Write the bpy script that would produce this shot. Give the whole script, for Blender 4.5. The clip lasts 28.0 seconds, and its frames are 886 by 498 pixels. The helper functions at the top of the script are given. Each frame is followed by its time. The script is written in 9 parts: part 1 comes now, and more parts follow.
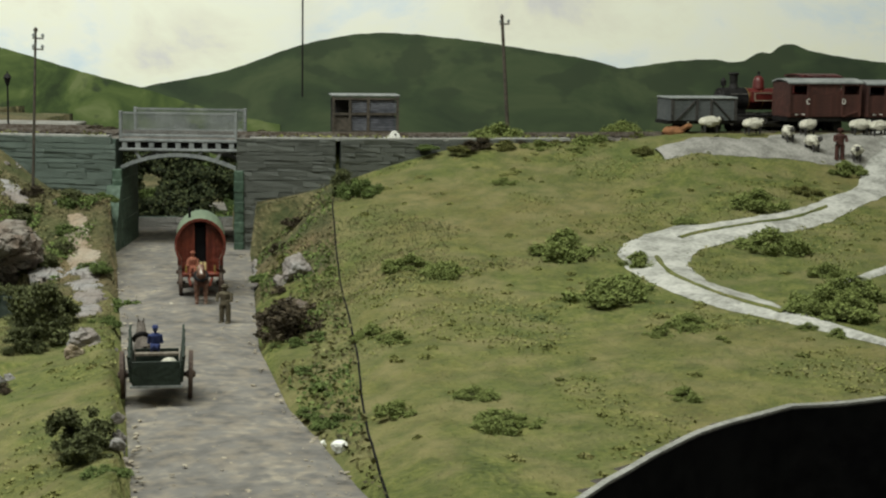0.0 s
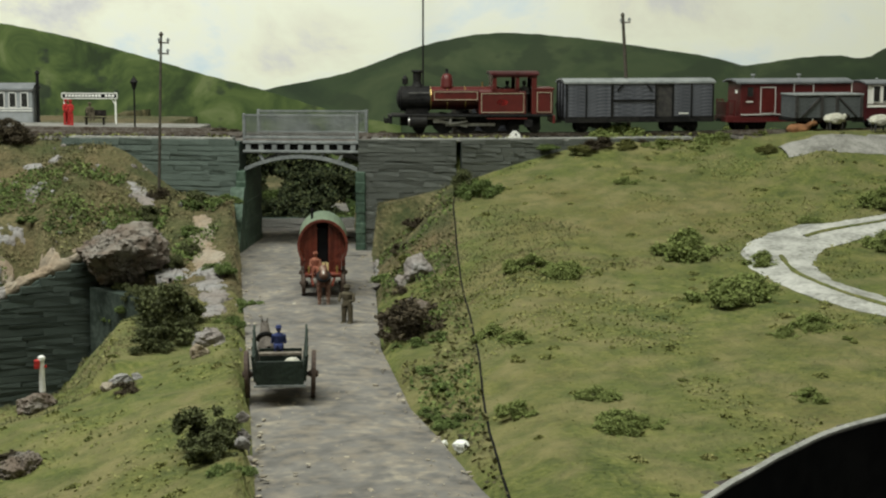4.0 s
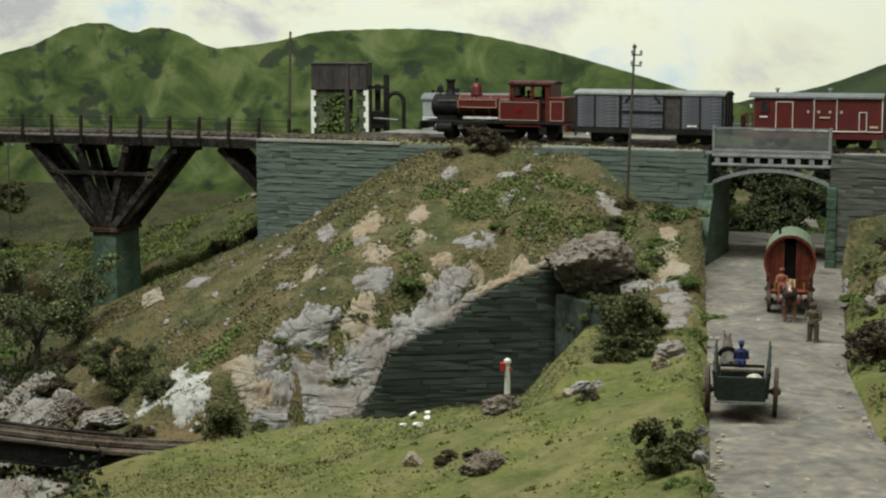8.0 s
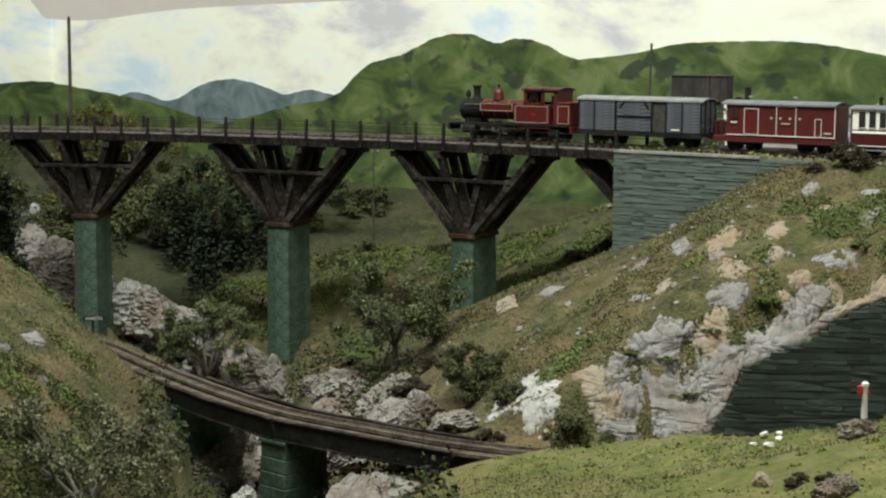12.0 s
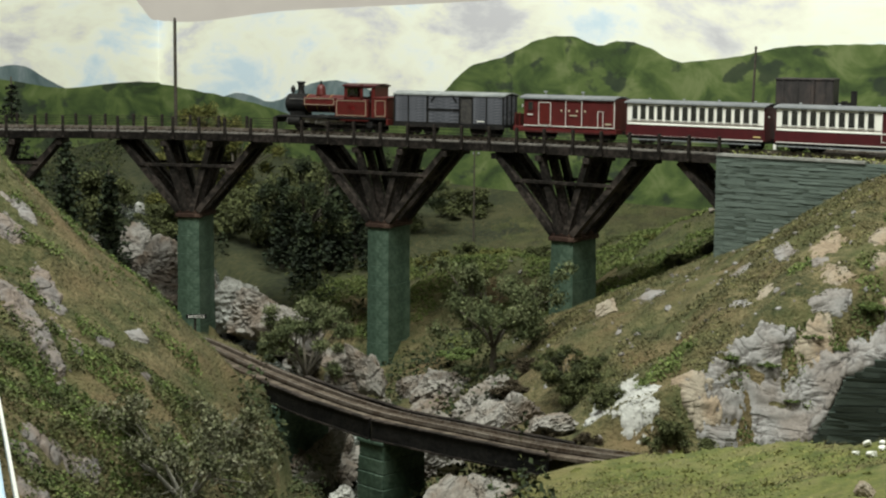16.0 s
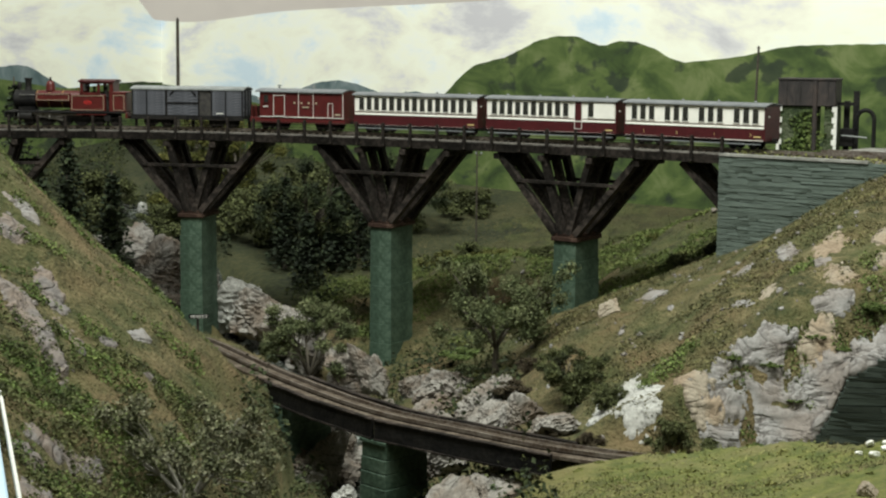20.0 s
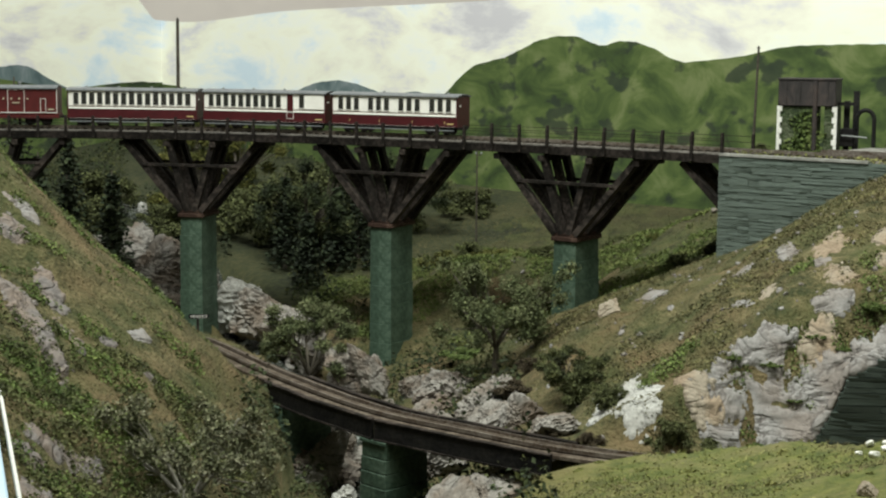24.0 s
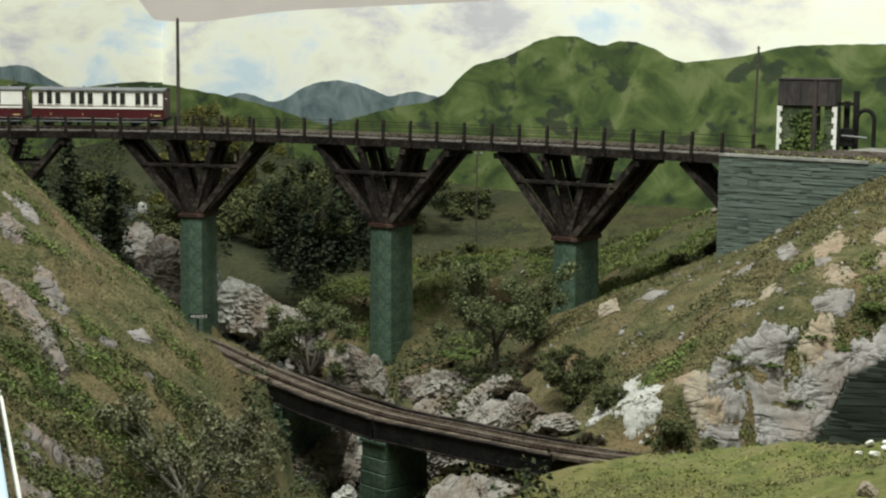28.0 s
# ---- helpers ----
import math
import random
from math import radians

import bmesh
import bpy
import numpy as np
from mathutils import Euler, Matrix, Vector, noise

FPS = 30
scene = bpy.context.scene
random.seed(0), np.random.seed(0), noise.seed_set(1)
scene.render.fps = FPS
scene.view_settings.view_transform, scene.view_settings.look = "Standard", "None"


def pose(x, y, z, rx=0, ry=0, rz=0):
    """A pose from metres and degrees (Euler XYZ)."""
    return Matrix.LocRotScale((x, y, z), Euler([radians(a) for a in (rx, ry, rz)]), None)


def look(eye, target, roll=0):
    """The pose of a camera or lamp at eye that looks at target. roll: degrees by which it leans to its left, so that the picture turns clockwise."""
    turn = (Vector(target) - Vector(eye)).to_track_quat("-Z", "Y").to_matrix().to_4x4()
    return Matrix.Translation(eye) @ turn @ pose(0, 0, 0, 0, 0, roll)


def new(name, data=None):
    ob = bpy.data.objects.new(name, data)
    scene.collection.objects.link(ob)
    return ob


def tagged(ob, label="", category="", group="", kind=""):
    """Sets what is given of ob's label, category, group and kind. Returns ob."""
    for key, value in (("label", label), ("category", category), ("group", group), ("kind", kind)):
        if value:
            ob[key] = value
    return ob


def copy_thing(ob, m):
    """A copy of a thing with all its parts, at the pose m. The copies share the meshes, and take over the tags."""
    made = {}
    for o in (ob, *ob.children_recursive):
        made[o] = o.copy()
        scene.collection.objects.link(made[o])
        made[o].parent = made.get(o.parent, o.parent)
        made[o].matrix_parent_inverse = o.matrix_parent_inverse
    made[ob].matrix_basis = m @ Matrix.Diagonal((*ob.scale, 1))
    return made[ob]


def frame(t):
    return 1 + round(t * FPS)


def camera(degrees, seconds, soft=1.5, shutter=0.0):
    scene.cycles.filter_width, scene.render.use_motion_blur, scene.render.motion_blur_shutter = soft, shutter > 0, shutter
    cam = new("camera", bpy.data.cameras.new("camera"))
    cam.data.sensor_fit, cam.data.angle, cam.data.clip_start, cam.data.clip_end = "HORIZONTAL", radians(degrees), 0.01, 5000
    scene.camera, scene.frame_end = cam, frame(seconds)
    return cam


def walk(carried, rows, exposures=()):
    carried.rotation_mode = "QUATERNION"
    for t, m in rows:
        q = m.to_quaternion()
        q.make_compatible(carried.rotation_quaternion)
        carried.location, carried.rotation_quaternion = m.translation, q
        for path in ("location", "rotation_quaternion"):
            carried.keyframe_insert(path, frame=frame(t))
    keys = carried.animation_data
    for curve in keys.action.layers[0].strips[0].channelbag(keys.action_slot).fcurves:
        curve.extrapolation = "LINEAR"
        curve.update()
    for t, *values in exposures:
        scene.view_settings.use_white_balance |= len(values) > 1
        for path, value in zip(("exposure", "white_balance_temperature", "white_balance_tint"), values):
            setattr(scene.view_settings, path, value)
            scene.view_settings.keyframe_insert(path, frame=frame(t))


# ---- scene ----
CAM_HEIGHT = 1.283
cam = camera(30.3, 28.0, soft=2.2)


def aim(yaw, pitch, roll):
    """A pose of the tripod head: yaw to the left, pitch up, roll."""
    return pose(0, 0, CAM_HEIGHT, 90 + pitch, 0, yaw) @ pose(0, 0, 0, 0, 0, roll)


PATH = [
    (0.0, -36.733, -7.885, 0.858),
    (0.5, -36.733, -7.885, 0.858),
    (1.0, -36.679, -7.857, 0.900),
    (1.5, -36.497, -7.830, 0.878),
    (2.0, -36.152, -7.851, 0.966),
    (2.5, -35.494, -7.871, 0.858),
    (4.5, -30.602, -7.916, 0.004),
    (5.0, -28.197, -7.885, 0.084),
    (5.5, -25.722, -7.779, 0.059),
    (6.0, -23.133, -7.712, 0.049),
    (6.5, -20.861, -7.623, -0.068),
    (7.0, -18.566, -7.561, -0.178),
    (7.5, -17.237, -7.519, -0.152),
    (8.0, -16.128, -7.506, 0.002),
    (8.5, -14.205, -7.519, -0.001),
    (9.0, -11.583, -7.430, -0.032),
    (9.5, -9.208, -7.342, 0.048),
    (10.0, -6.887, -7.332, -0.032),
    (10.5, -5.871, -7.294, -0.026),
    (11.0, -5.195, -7.258, 0.148),
    (11.5, -4.492, -7.198, 0.225),
    (12.0, -3.673, -7.146, 0.333),
    (12.5, -2.937, -7.116, 0.345),
    (13.0, -2.182, -7.090, 0.398),
    (13.5, -1.447, -7.068, 0.445),
    (15.5, -0.216, -7.096, 0.507),
    (16.0, -0.156, -7.098, 0.519),
    (16.5, -0.094, -7.098, 0.504),
    (17.0, -0.066, -7.099, 0.508),
    (17.5, -0.064, -7.098, 0.500),
    (21.5, -0.062, -7.099, 0.504),
    (28.0, -0.062, -7.099, 0.504),
]
walk(cam, [(t, aim(a, b, c)) for t, a, b, c in PATH], [(0.0, -0.17), (6.0, -0.19), (9.0, -0.14), (11.0, -0.02), (13.0, 0.02), (28.0, 0.02)])

# ---- light of the exhibition hall: fluorescent battens over the layout and a pale room ----
world = bpy.data.worlds.new("hall")
scene.world = world
world.use_nodes = True
world.node_tree.nodes["Background"].inputs["Color"].default_value = (1.0, 0.98, 0.94, 1)
world.node_tree.nodes["Background"].inputs["Strength"].default_value = 0.05


def batten(x, y, z, turn, length, width, watts, target, colour):
    lamp = bpy.data.lights.new("batten_light", "AREA")
    lamp.shape, lamp.size, lamp.size_y, lamp.energy = "RECTANGLE", length, width, watts
    lamp.color = colour
    ob = new("batten_light", lamp)
    ob.matrix_basis = look((x, y, z), target) @ pose(0, 0, 0, 0, 0, turn)
    return ob


batten(0.16, 0.35, 2.40, -35, 2.0, 0.35, 14.5, (0.80, 1.10, 1.15), (0.955, 0.99, 0.81))
batten(-0.30, 0.82, 2.62, -15, 1.6, 0.30, 41.0, (0.0, 1.75, 1.12), (0.955, 0.99, 0.92))

# ---- helpers ----
rng = random.Random(7)


def principled(name):
    m = bpy.data.materials.new(name)
    m.use_nodes = True
    return m, m.node_tree.nodes, m.node_tree.links, m.node_tree.nodes["Principled BSDF"]


def mat(name, *colours, scale=60.0, rough=0.8, metal=0.0, bump=0.3, fine=6.0, vary=0.0, depth=0.002, spread=0.22, stretch=(1, 1, 1)):
    """A mottled surface: its colours by noise at two scales, with fine relief. vary: difference from piece to piece."""
    m, nodes, links, shader = principled(name)
    shader.inputs["Roughness"].default_value, shader.inputs["Metallic"].default_value = rough, metal
    co = nodes.new("ShaderNodeTexCoord")
    mp = nodes.new("ShaderNodeMapping")
    mp.inputs["Scale"].default_value = stretch
    links.new(co.outputs["Object"], mp.inputs["Vector"])
    n1, n2 = nodes.new("ShaderNodeTexNoise"), nodes.new("ShaderNodeTexNoise")
    n1.inputs["Scale"].default_value, n1.inputs["Detail"].default_value = scale, 5
    n2.inputs["Scale"].default_value, n2.inputs["Detail"].default_value = scale * fine, 4
    add = nodes.new("ShaderNodeMix")
    add.inputs["Factor"].default_value = 0.45
    ramp = nodes.new("ShaderNodeValToRGB")
    while len(ramp.color_ramp.elements) < len(colours):
        ramp.color_ramp.elements.new(0.5)
    k = max(1, len(colours) - 1)
    for i, c in enumerate(colours):
        ramp.color_ramp.elements[i].position = 0.5 - spread / 2 + spread * i / k
        ramp.color_ramp.elements[i].color = (*c, 1)
    for n in (n1, n2):
        links.new(mp.outputs["Vector"], n.inputs["Vector"])
    links.new(n1.outputs["Fac"], add.inputs[2])
    links.new(n2.outputs["Fac"], add.inputs[3])
    links.new(add.outputs[0], ramp.inputs["Fac"])
    colour = ramp.outputs["Color"]
    if vary:
        info, hsv, span = nodes.new("ShaderNodeObjectInfo"), nodes.new("ShaderNodeHueSaturation"), nodes.new("ShaderNodeMapRange")
        span.inputs["To Min"].default_value, span.inputs["To Max"].default_value = 1 - vary, 1 + vary
        links.new(info.outputs["Random"], span.inputs["Value"])
        links.new(span.outputs["Result"], hsv.inputs["Value"])
        links.new(colour, hsv.inputs["Color"])
        colour = hsv.outputs["Color"]
    links.new(colour, shader.inputs["Base Color"])
    if bump:
        b = nodes.new("ShaderNodeBump")
        b.inputs["Strength"].default_value, b.inputs["Distance"].default_value = bump, depth
        links.new(n2.outputs["Fac"], b.inputs["Height"])
        links.new(b.outputs["Normal"], shader.inputs["Normal"])
    return m


def island(m, amount):
    """Lets joined loose pieces differ in brightness."""
    nodes, links = m.node_tree.nodes, m.node_tree.links
    shader = nodes["Principled BSDF"]
    src = shader.inputs["Base Color"].links[0].from_socket
    g, hsv, span = nodes.new("ShaderNodeNewGeometry"), nodes.new("ShaderNodeHueSaturation"), nodes.new("ShaderNodeMapRange")
    span.inputs["To Min"].default_value, span.inputs["To Max"].default_value = 1 - amount, 1 + amount
    links.new(g.outputs["Random Per Island"], span.inputs["Value"])
    links.new(span.outputs["Result"], hsv.inputs["Value"])
    links.new(src, hsv.inputs["Color"])
    links.new(hsv.outputs["Color"], shader.inputs["Base Color"])
    return m


def mesh_of(name, verts, faces, material=None, smooth=False):
    me = bpy.data.meshes.new(name)
    me.from_pydata([tuple(v) for v in verts], [], [tuple(f) for f in faces])
    if material:
        me.materials.append(material)
    if smooth:
        me.polygons.foreach_set("use_smooth", [True] * len(me.polygons))
    me.update()
    return me


def bm_mesh(name, bm, material, smooth=False):
    bmesh.ops.recalc_face_normals(bm, faces=bm.faces)
    me = bpy.data.meshes.new(name)
    bm.to_mesh(me)
    bm.free()
    if material:
        me.materials.append(material)
    if smooth:
        me.polygons.foreach_set("use_smooth", [True] * len(me.polygons))
    return me


def part(name, bm, material, parent, label="", at=None, smooth=False):
    """One bmesh (or mesh) as one part under a thing or under a part."""
    me = bm if isinstance(bm, bpy.types.Mesh) else bm_mesh(name, bm, material, smooth)
    ob = new(name, me)
    ob.parent = parent
    if at is not None:
        ob.matrix_basis = at
    return tagged(ob, label)


def thing(name, m, label, category, group="", kind=""):
    ob = new(name)
    ob.empty_display_size = 0.01
    ob.matrix_basis = m
    return tagged(ob, label, category, group, kind)


def single(name, bm, material, m, label, category, group="", kind="", smooth=False):
    me = bm if isinstance(bm, bpy.types.Mesh) else bm_mesh(name, bm, material, smooth)
    ob = new(name, me)
    ob.matrix_basis = m
    return tagged(ob, label, category, group, kind)


def box(sx, sy, sz, m=None, bm=None, bevel=0.0):
    """A box with its base centre at the origin of m, with worn edges."""
    tmp = bmesh.new()
    bmesh.ops.create_cube(tmp, size=1)
    for v in tmp.verts:
        v.co = Vector((v.co.x * sx, v.co.y * sy, (v.co.z + 0.5) * sz))
    if bevel:
        bmesh.ops.bevel(tmp, geom=tmp.edges[:], offset=bevel, segments=1, affect="EDGES")
    return join(tmp, m, bm)


def join(tmp, m=None, bm=None):
    if m is not None:
        bmesh.ops.transform(tmp, matrix=m, verts=tmp.verts)
    if bm is None:
        return tmp
    me = bpy.data.meshes.new("tmp")
    tmp.to_mesh(me)
    tmp.free()
    bm.from_mesh(me)
    bpy.data.meshes.remove(me)
    return bm


def tube(r0, r1, length, m=None, bm=None, n=12, cap=True):
    """A tapered round bar along z from the origin of m."""
    tmp = bmesh.new()
    bmesh.ops.create_cone(tmp, cap_ends=cap, segments=n, radius1=r0, radius2=max(r1, 1e-5), depth=length)
    bmesh.ops.translate(tmp, verts=tmp.verts, vec=(0, 0, length / 2))
    return join(tmp, m, bm)


def along(p, q):
    """A pose at p whose z axis points to q, and the distance."""
    d = Vector(q) - Vector(p)
    return Matrix.Translation(p) @ d.to_track_quat("Z", "Y").to_matrix().to_4x4(), d.length


def bar(p, q, w, d, bm=None, turn=0):
    m, n = along(p, q)
    return box(w, d, n, m @ pose(0, 0, 0, 0, 0, turn), bm)


def rod(p, q, r, bm=None, n=8, r1=None):
    m, length = along(p, q)
    return tube(r, r if r1 is None else r1, length, m, bm, n)


def lathe(profile, m=None, bm=None, n=16):
    """Turns a profile of (radius, height) about z."""
    tmp = bmesh.new()
    rings = []
    for r, z in profile:
        rings.append([tmp.verts.new((r * math.cos(2 * math.pi * i / n), r * math.sin(2 * math.pi * i / n), z)) for i in range(n)])
    for a, b in zip(rings, rings[1:]):
        for i in range(n):
            tmp.faces.new((a[i], a[(i + 1) % n], b[(i + 1) % n], b[i]))
    tmp.faces.new(rings[-1])
    tmp.faces.new(rings[0][::-1])
    return join(tmp, m, bm)


def prism(outline, depth, m=None, bm=None):
    """Extrudes an outline of (x, z) along y, centred."""
    tmp = bmesh.new()
    a = [tmp.verts.new((x, -depth / 2, z)) for x, z in outline]
    b = [tmp.verts.new((x, depth / 2, z)) for x, z in outline]
    n = len(outline)
    tmp.faces.new(a)
    tmp.faces.new(b[::-1])
    for i in range(n):
        tmp.faces.new((a[i], b[i], b[(i + 1) % n], a[(i + 1) % n]))
    return join(tmp, m, bm)


def ball(r, m=None, bm=None, sub=2, rough=0.0, seed=0, squash=1.0):
    tmp = bmesh.new()
    bmesh.ops.create_icosphere(tmp, subdivisions=sub, radius=r)
    for v in tmp.verts:
        k = 1 + rough * noise.noise(v.co / r * 1.7 + Vector((seed * 3.1, seed, -seed))) if rough else 1
        v.co = v.co * k
        v.co.z *= squash
    return join(tmp, m, bm)


def smooth01(a, b, x):
    s = np.clip((x - a) / (b - a), 0, 1)
    return s * s * (3 - 2 * s)


def broad(m, colour, scale, share):
    """Wide soft patches of another colour over a mottled surface."""
    nodes, links = m.node_tree.nodes, m.node_tree.links
    shader = nodes["Principled BSDF"]
    src = shader.inputs["Base Color"].links[0].from_socket
    co, n, edge, mix = nodes.new("ShaderNodeTexCoord"), nodes.new("ShaderNodeTexNoise"), nodes.new("ShaderNodeMapRange"), nodes.new("ShaderNodeMix")
    n.inputs["Scale"].default_value, n.inputs["Detail"].default_value = scale, 4
    edge.inputs["From Min"].default_value, edge.inputs["From Max"].default_value, edge.inputs["To Max"].default_value = 0.44, 0.66, share
    mix.data_type = "RGBA"
    mix.inputs[7].default_value = (*colour, 1)
    links.new(co.outputs["Object"], n.inputs["Vector"])
    links.new(n.outputs["Fac"], edge.inputs["Value"])
    links.new(edge.outputs["Result"], mix.inputs[0])
    links.new(src, mix.inputs[6])
    links.new(mix.outputs[2], shader.inputs["Base Color"])
    return m


def dull(m, level=0.15):
    """Takes the sheen off a dark paint."""
    m.node_tree.nodes["Principled BSDF"].inputs["Specular IOR Level"].default_value = level
    return m

# ---- materials ----
M = {}
M["grass_ground"] = broad(broad(mat("grass_ground", (0.047, 0.063, 0.011), (0.104, 0.121, 0.025), (0.166, 0.167, 0.047), scale=60, fine=6, bump=0.9, depth=0.0022, rough=0.95, spread=0.24), (0.150, 0.124, 0.046), 7, 0.7), (0.074, 0.100, 0.022), 19, 0.65)
M["grass_ground"] = broad(broad(M["grass_ground"], (0.215, 0.180, 0.082), 38, 0.6), (0.062, 0.080, 0.020), 110, 0.5)
M["wild_ground"] = broad(broad(mat("wild_ground", (0.030, 0.036, 0.011), (0.088, 0.080, 0.032), (0.18, 0.15, 0.075), scale=60, fine=6, bump=1.0, depth=0.003, rough=0.95, spread=0.24), (0.160, 0.112, 0.056), 16, 0.85), (0.050, 0.066, 0.017), 21, 0.65)
# two grounds behind the viaduct, colours darkened for the lack of light there
M["wood_shade_ground"] = mat("wood_shade_ground", (0.012, 0.016, 0.007), (0.032, 0.038, 0.014), (0.066, 0.064, 0.026), scale=14, fine=12, bump=0.6, depth=0.002, rough=0.95, spread=0.32)
M["slope_shade_ground"] = broad(mat("slope_shade_ground", (0.017, 0.021, 0.007), (0.050, 0.060, 0.017), (0.090, 0.092, 0.034), scale=50, fine=6, bump=1.0, depth=0.003, rough=0.95, spread=0.26), (0.060, 0.050, 0.024), 14, 0.6)
M["road"] = mat("road", (0.078, 0.073, 0.068), (0.112, 0.106, 0.10), (0.15, 0.142, 0.132), (0.32, 0.285, 0.225), scale=34, fine=5, bump=0.5, depth=0.0012, rough=0.92, spread=0.34)
M["road"] = broad(broad(M["road"], (0.21, 0.20, 0.185), 60, 0.45), (0.33, 0.275, 0.20), 150, 0.35)
M["pebble"] = mat("pebble", (0.17, 0.16, 0.145), (0.30, 0.26, 0.20), (0.46, 0.42, 0.34), scale=90, fine=3, rough=0.9, spread=0.3)
M["path"] = mat("path", (0.22, 0.22, 0.20), (0.35, 0.35, 0.325), (0.48, 0.475, 0.445), scale=60, bump=0.6, depth=0.001, rough=0.95)
M["green_stone"] = mat("green_stone", (0.048, 0.067, 0.056), (0.082, 0.110, 0.093), (0.130, 0.165, 0.143), scale=45, fine=7, bump=0.5, depth=0.0008, rough=0.75, vary=0.10)
M["grey_stone"] = mat("grey_stone", (0.050, 0.056, 0.048), (0.084, 0.092, 0.082), (0.135, 0.142, 0.128), scale=45, fine=7, bump=0.5, depth=0.0008, rough=0.8, vary=0.10)
M["mortar"] = mat("mortar", (0.036, 0.056, 0.045), (0.062, 0.090, 0.075), scale=50, rough=0.9)
M["rust_wood"] = dull(mat("rust_wood", (0.007, 0.006, 0.005), (0.019, 0.0155, 0.0135), (0.056, 0.045, 0.039), scale=40, fine=7, bump=0.5, rough=0.8))
M["beam_dark"] = dull(mat("beam_dark", (0.005, 0.0045, 0.004), (0.013, 0.011, 0.0095), (0.032, 0.026, 0.023), scale=40, fine=7, bump=0.5, rough=0.8), 0.1)
M["rust_cap"] = dull(mat("rust_cap", (0.018, 0.010, 0.008), (0.045, 0.026, 0.020), (0.085, 0.055, 0.042), scale=70, fine=7, bump=0.5, rough=0.85))
M["deck"] = mat("deck", (0.05, 0.045, 0.04), (0.20, 0.185, 0.165), scale=70, bump=0.4, rough=0.85)
M["rail"] = mat("rail", (0.10, 0.07, 0.05), (0.30, 0.27, 0.24), scale=80, metal=0.6, rough=0.45)
M["sleeper"] = mat("sleeper", (0.035, 0.028, 0.022), (0.08, 0.065, 0.05), scale=90, rough=0.9, vary=0.2)
M["ballast"] = mat("ballast", (0.09, 0.08, 0.07), (0.20, 0.185, 0.165), scale=180, bump=0.9, rough=0.95)
M["bridge_grey"] = mat("bridge_grey", (0.13, 0.142, 0.145), (0.23, 0.245, 0.245), scale=60, rough=0.65)
M["black_iron"] = dull(mat("black_iron", (0.006, 0.006, 0.007), (0.020, 0.019, 0.018), scale=60, rough=0.62))
M["brass"] = mat("brass", (0.45, 0.32, 0.10), (0.6, 0.45, 0.18), scale=80, metal=0.9, rough=0.35)
M["steel"] = mat("steel", (0.28, 0.27, 0.26), (0.5, 0.49, 0.47), scale=80, metal=0.8, rough=0.4)
M["engine_red"] = mat("engine_red", (0.062, 0.007, 0.006), (0.100, 0.012, 0.010), scale=30, rough=0.45, bump=0.05)
M["van_grey"] = dull(mat("van_grey", (0.045, 0.048, 0.058), (0.095, 0.099, 0.116), (0.145, 0.150, 0.170), scale=32, rough=0.8, vary=0.06, stretch=(1, 1, 3)), 0.25)
M["roof_grey"] = mat("roof_grey", (0.17, 0.185, 0.185), (0.29, 0.305, 0.305), scale=50, rough=0.75)
M["van_red"] = mat("van_red", (0.060, 0.007, 0.007), (0.092, 0.010, 0.010), scale=30, rough=0.5, bump=0.1)
M["maroon"] = mat("maroon", (0.042, 0.006, 0.008), (0.068, 0.009, 0.012), scale=30, rough=0.45, bump=0.05)
M["cream"] = mat("cream", (0.80, 0.79, 0.74), (0.88, 0.87, 0.82), scale=30, rough=0.5, bump=0.05)
M["white"] = mat("white", (0.70, 0.70, 0.66), (0.84, 0.84, 0.80), scale=40, rough=0.7, bump=0.1)
M["plaster_lip"] = mat("plaster_lip", (0.20, 0.20, 0.185), (0.33, 0.33, 0.31), scale=80, rough=0.9)
M["gravel"] = mat("gravel", (0.15, 0.146, 0.132), (0.23, 0.225, 0.206), (0.31, 0.30, 0.28), scale=90, bump=0.7, depth=0.001, rough=0.95)
M["line_yellow"] = mat("line_yellow", (0.62, 0.50, 0.22), (0.70, 0.58, 0.30), scale=40, rough=0.6, bump=0)
M["line_pale"] = mat("line_pale", (0.40, 0.36, 0.26), (0.50, 0.45, 0.34), scale=40, rough=0.7, bump=0)
M["dark_glass"] = mat("dark_glass", (0.015, 0.016, 0.016), (0.05, 0.05, 0.045), scale=50, rough=0.12, bump=0)
M["brown_wagon"] = mat("brown_wagon", (0.040, 0.014, 0.011), (0.080, 0.027, 0.020), scale=40, rough=0.8, vary=0.05)
M["pole_wood"] = mat("pole_wood", (0.035, 0.03, 0.022), (0.075, 0.062, 0.048), scale=60, rough=0.9)
M["black_board"] = dull(mat("black_board", (0.004, 0.004, 0.005), (0.012, 0.012, 0.013), scale=20, rough=0.8), 0.1)
M["wall_paint"] = mat("wall_paint", (0.72, 0.66, 0.63), (0.78, 0.72, 0.68), scale=3, rough=0.9, bump=0.05)
M["blue_board"] = mat("blue_board", (0.46, 0.62, 0.78), (0.58, 0.72, 0.84), scale=12, rough=0.6, bump=0.1)
M["hall_floor"] = mat("hall_floor", (0.10, 0.09, 0.085), (0.17, 0.16, 0.15), scale=3, rough=0.8)
M["hall_ceiling"] = mat("hall_ceiling", (0.6, 0.6, 0.58), (0.7, 0.7, 0.68), scale=3, rough=0.9)


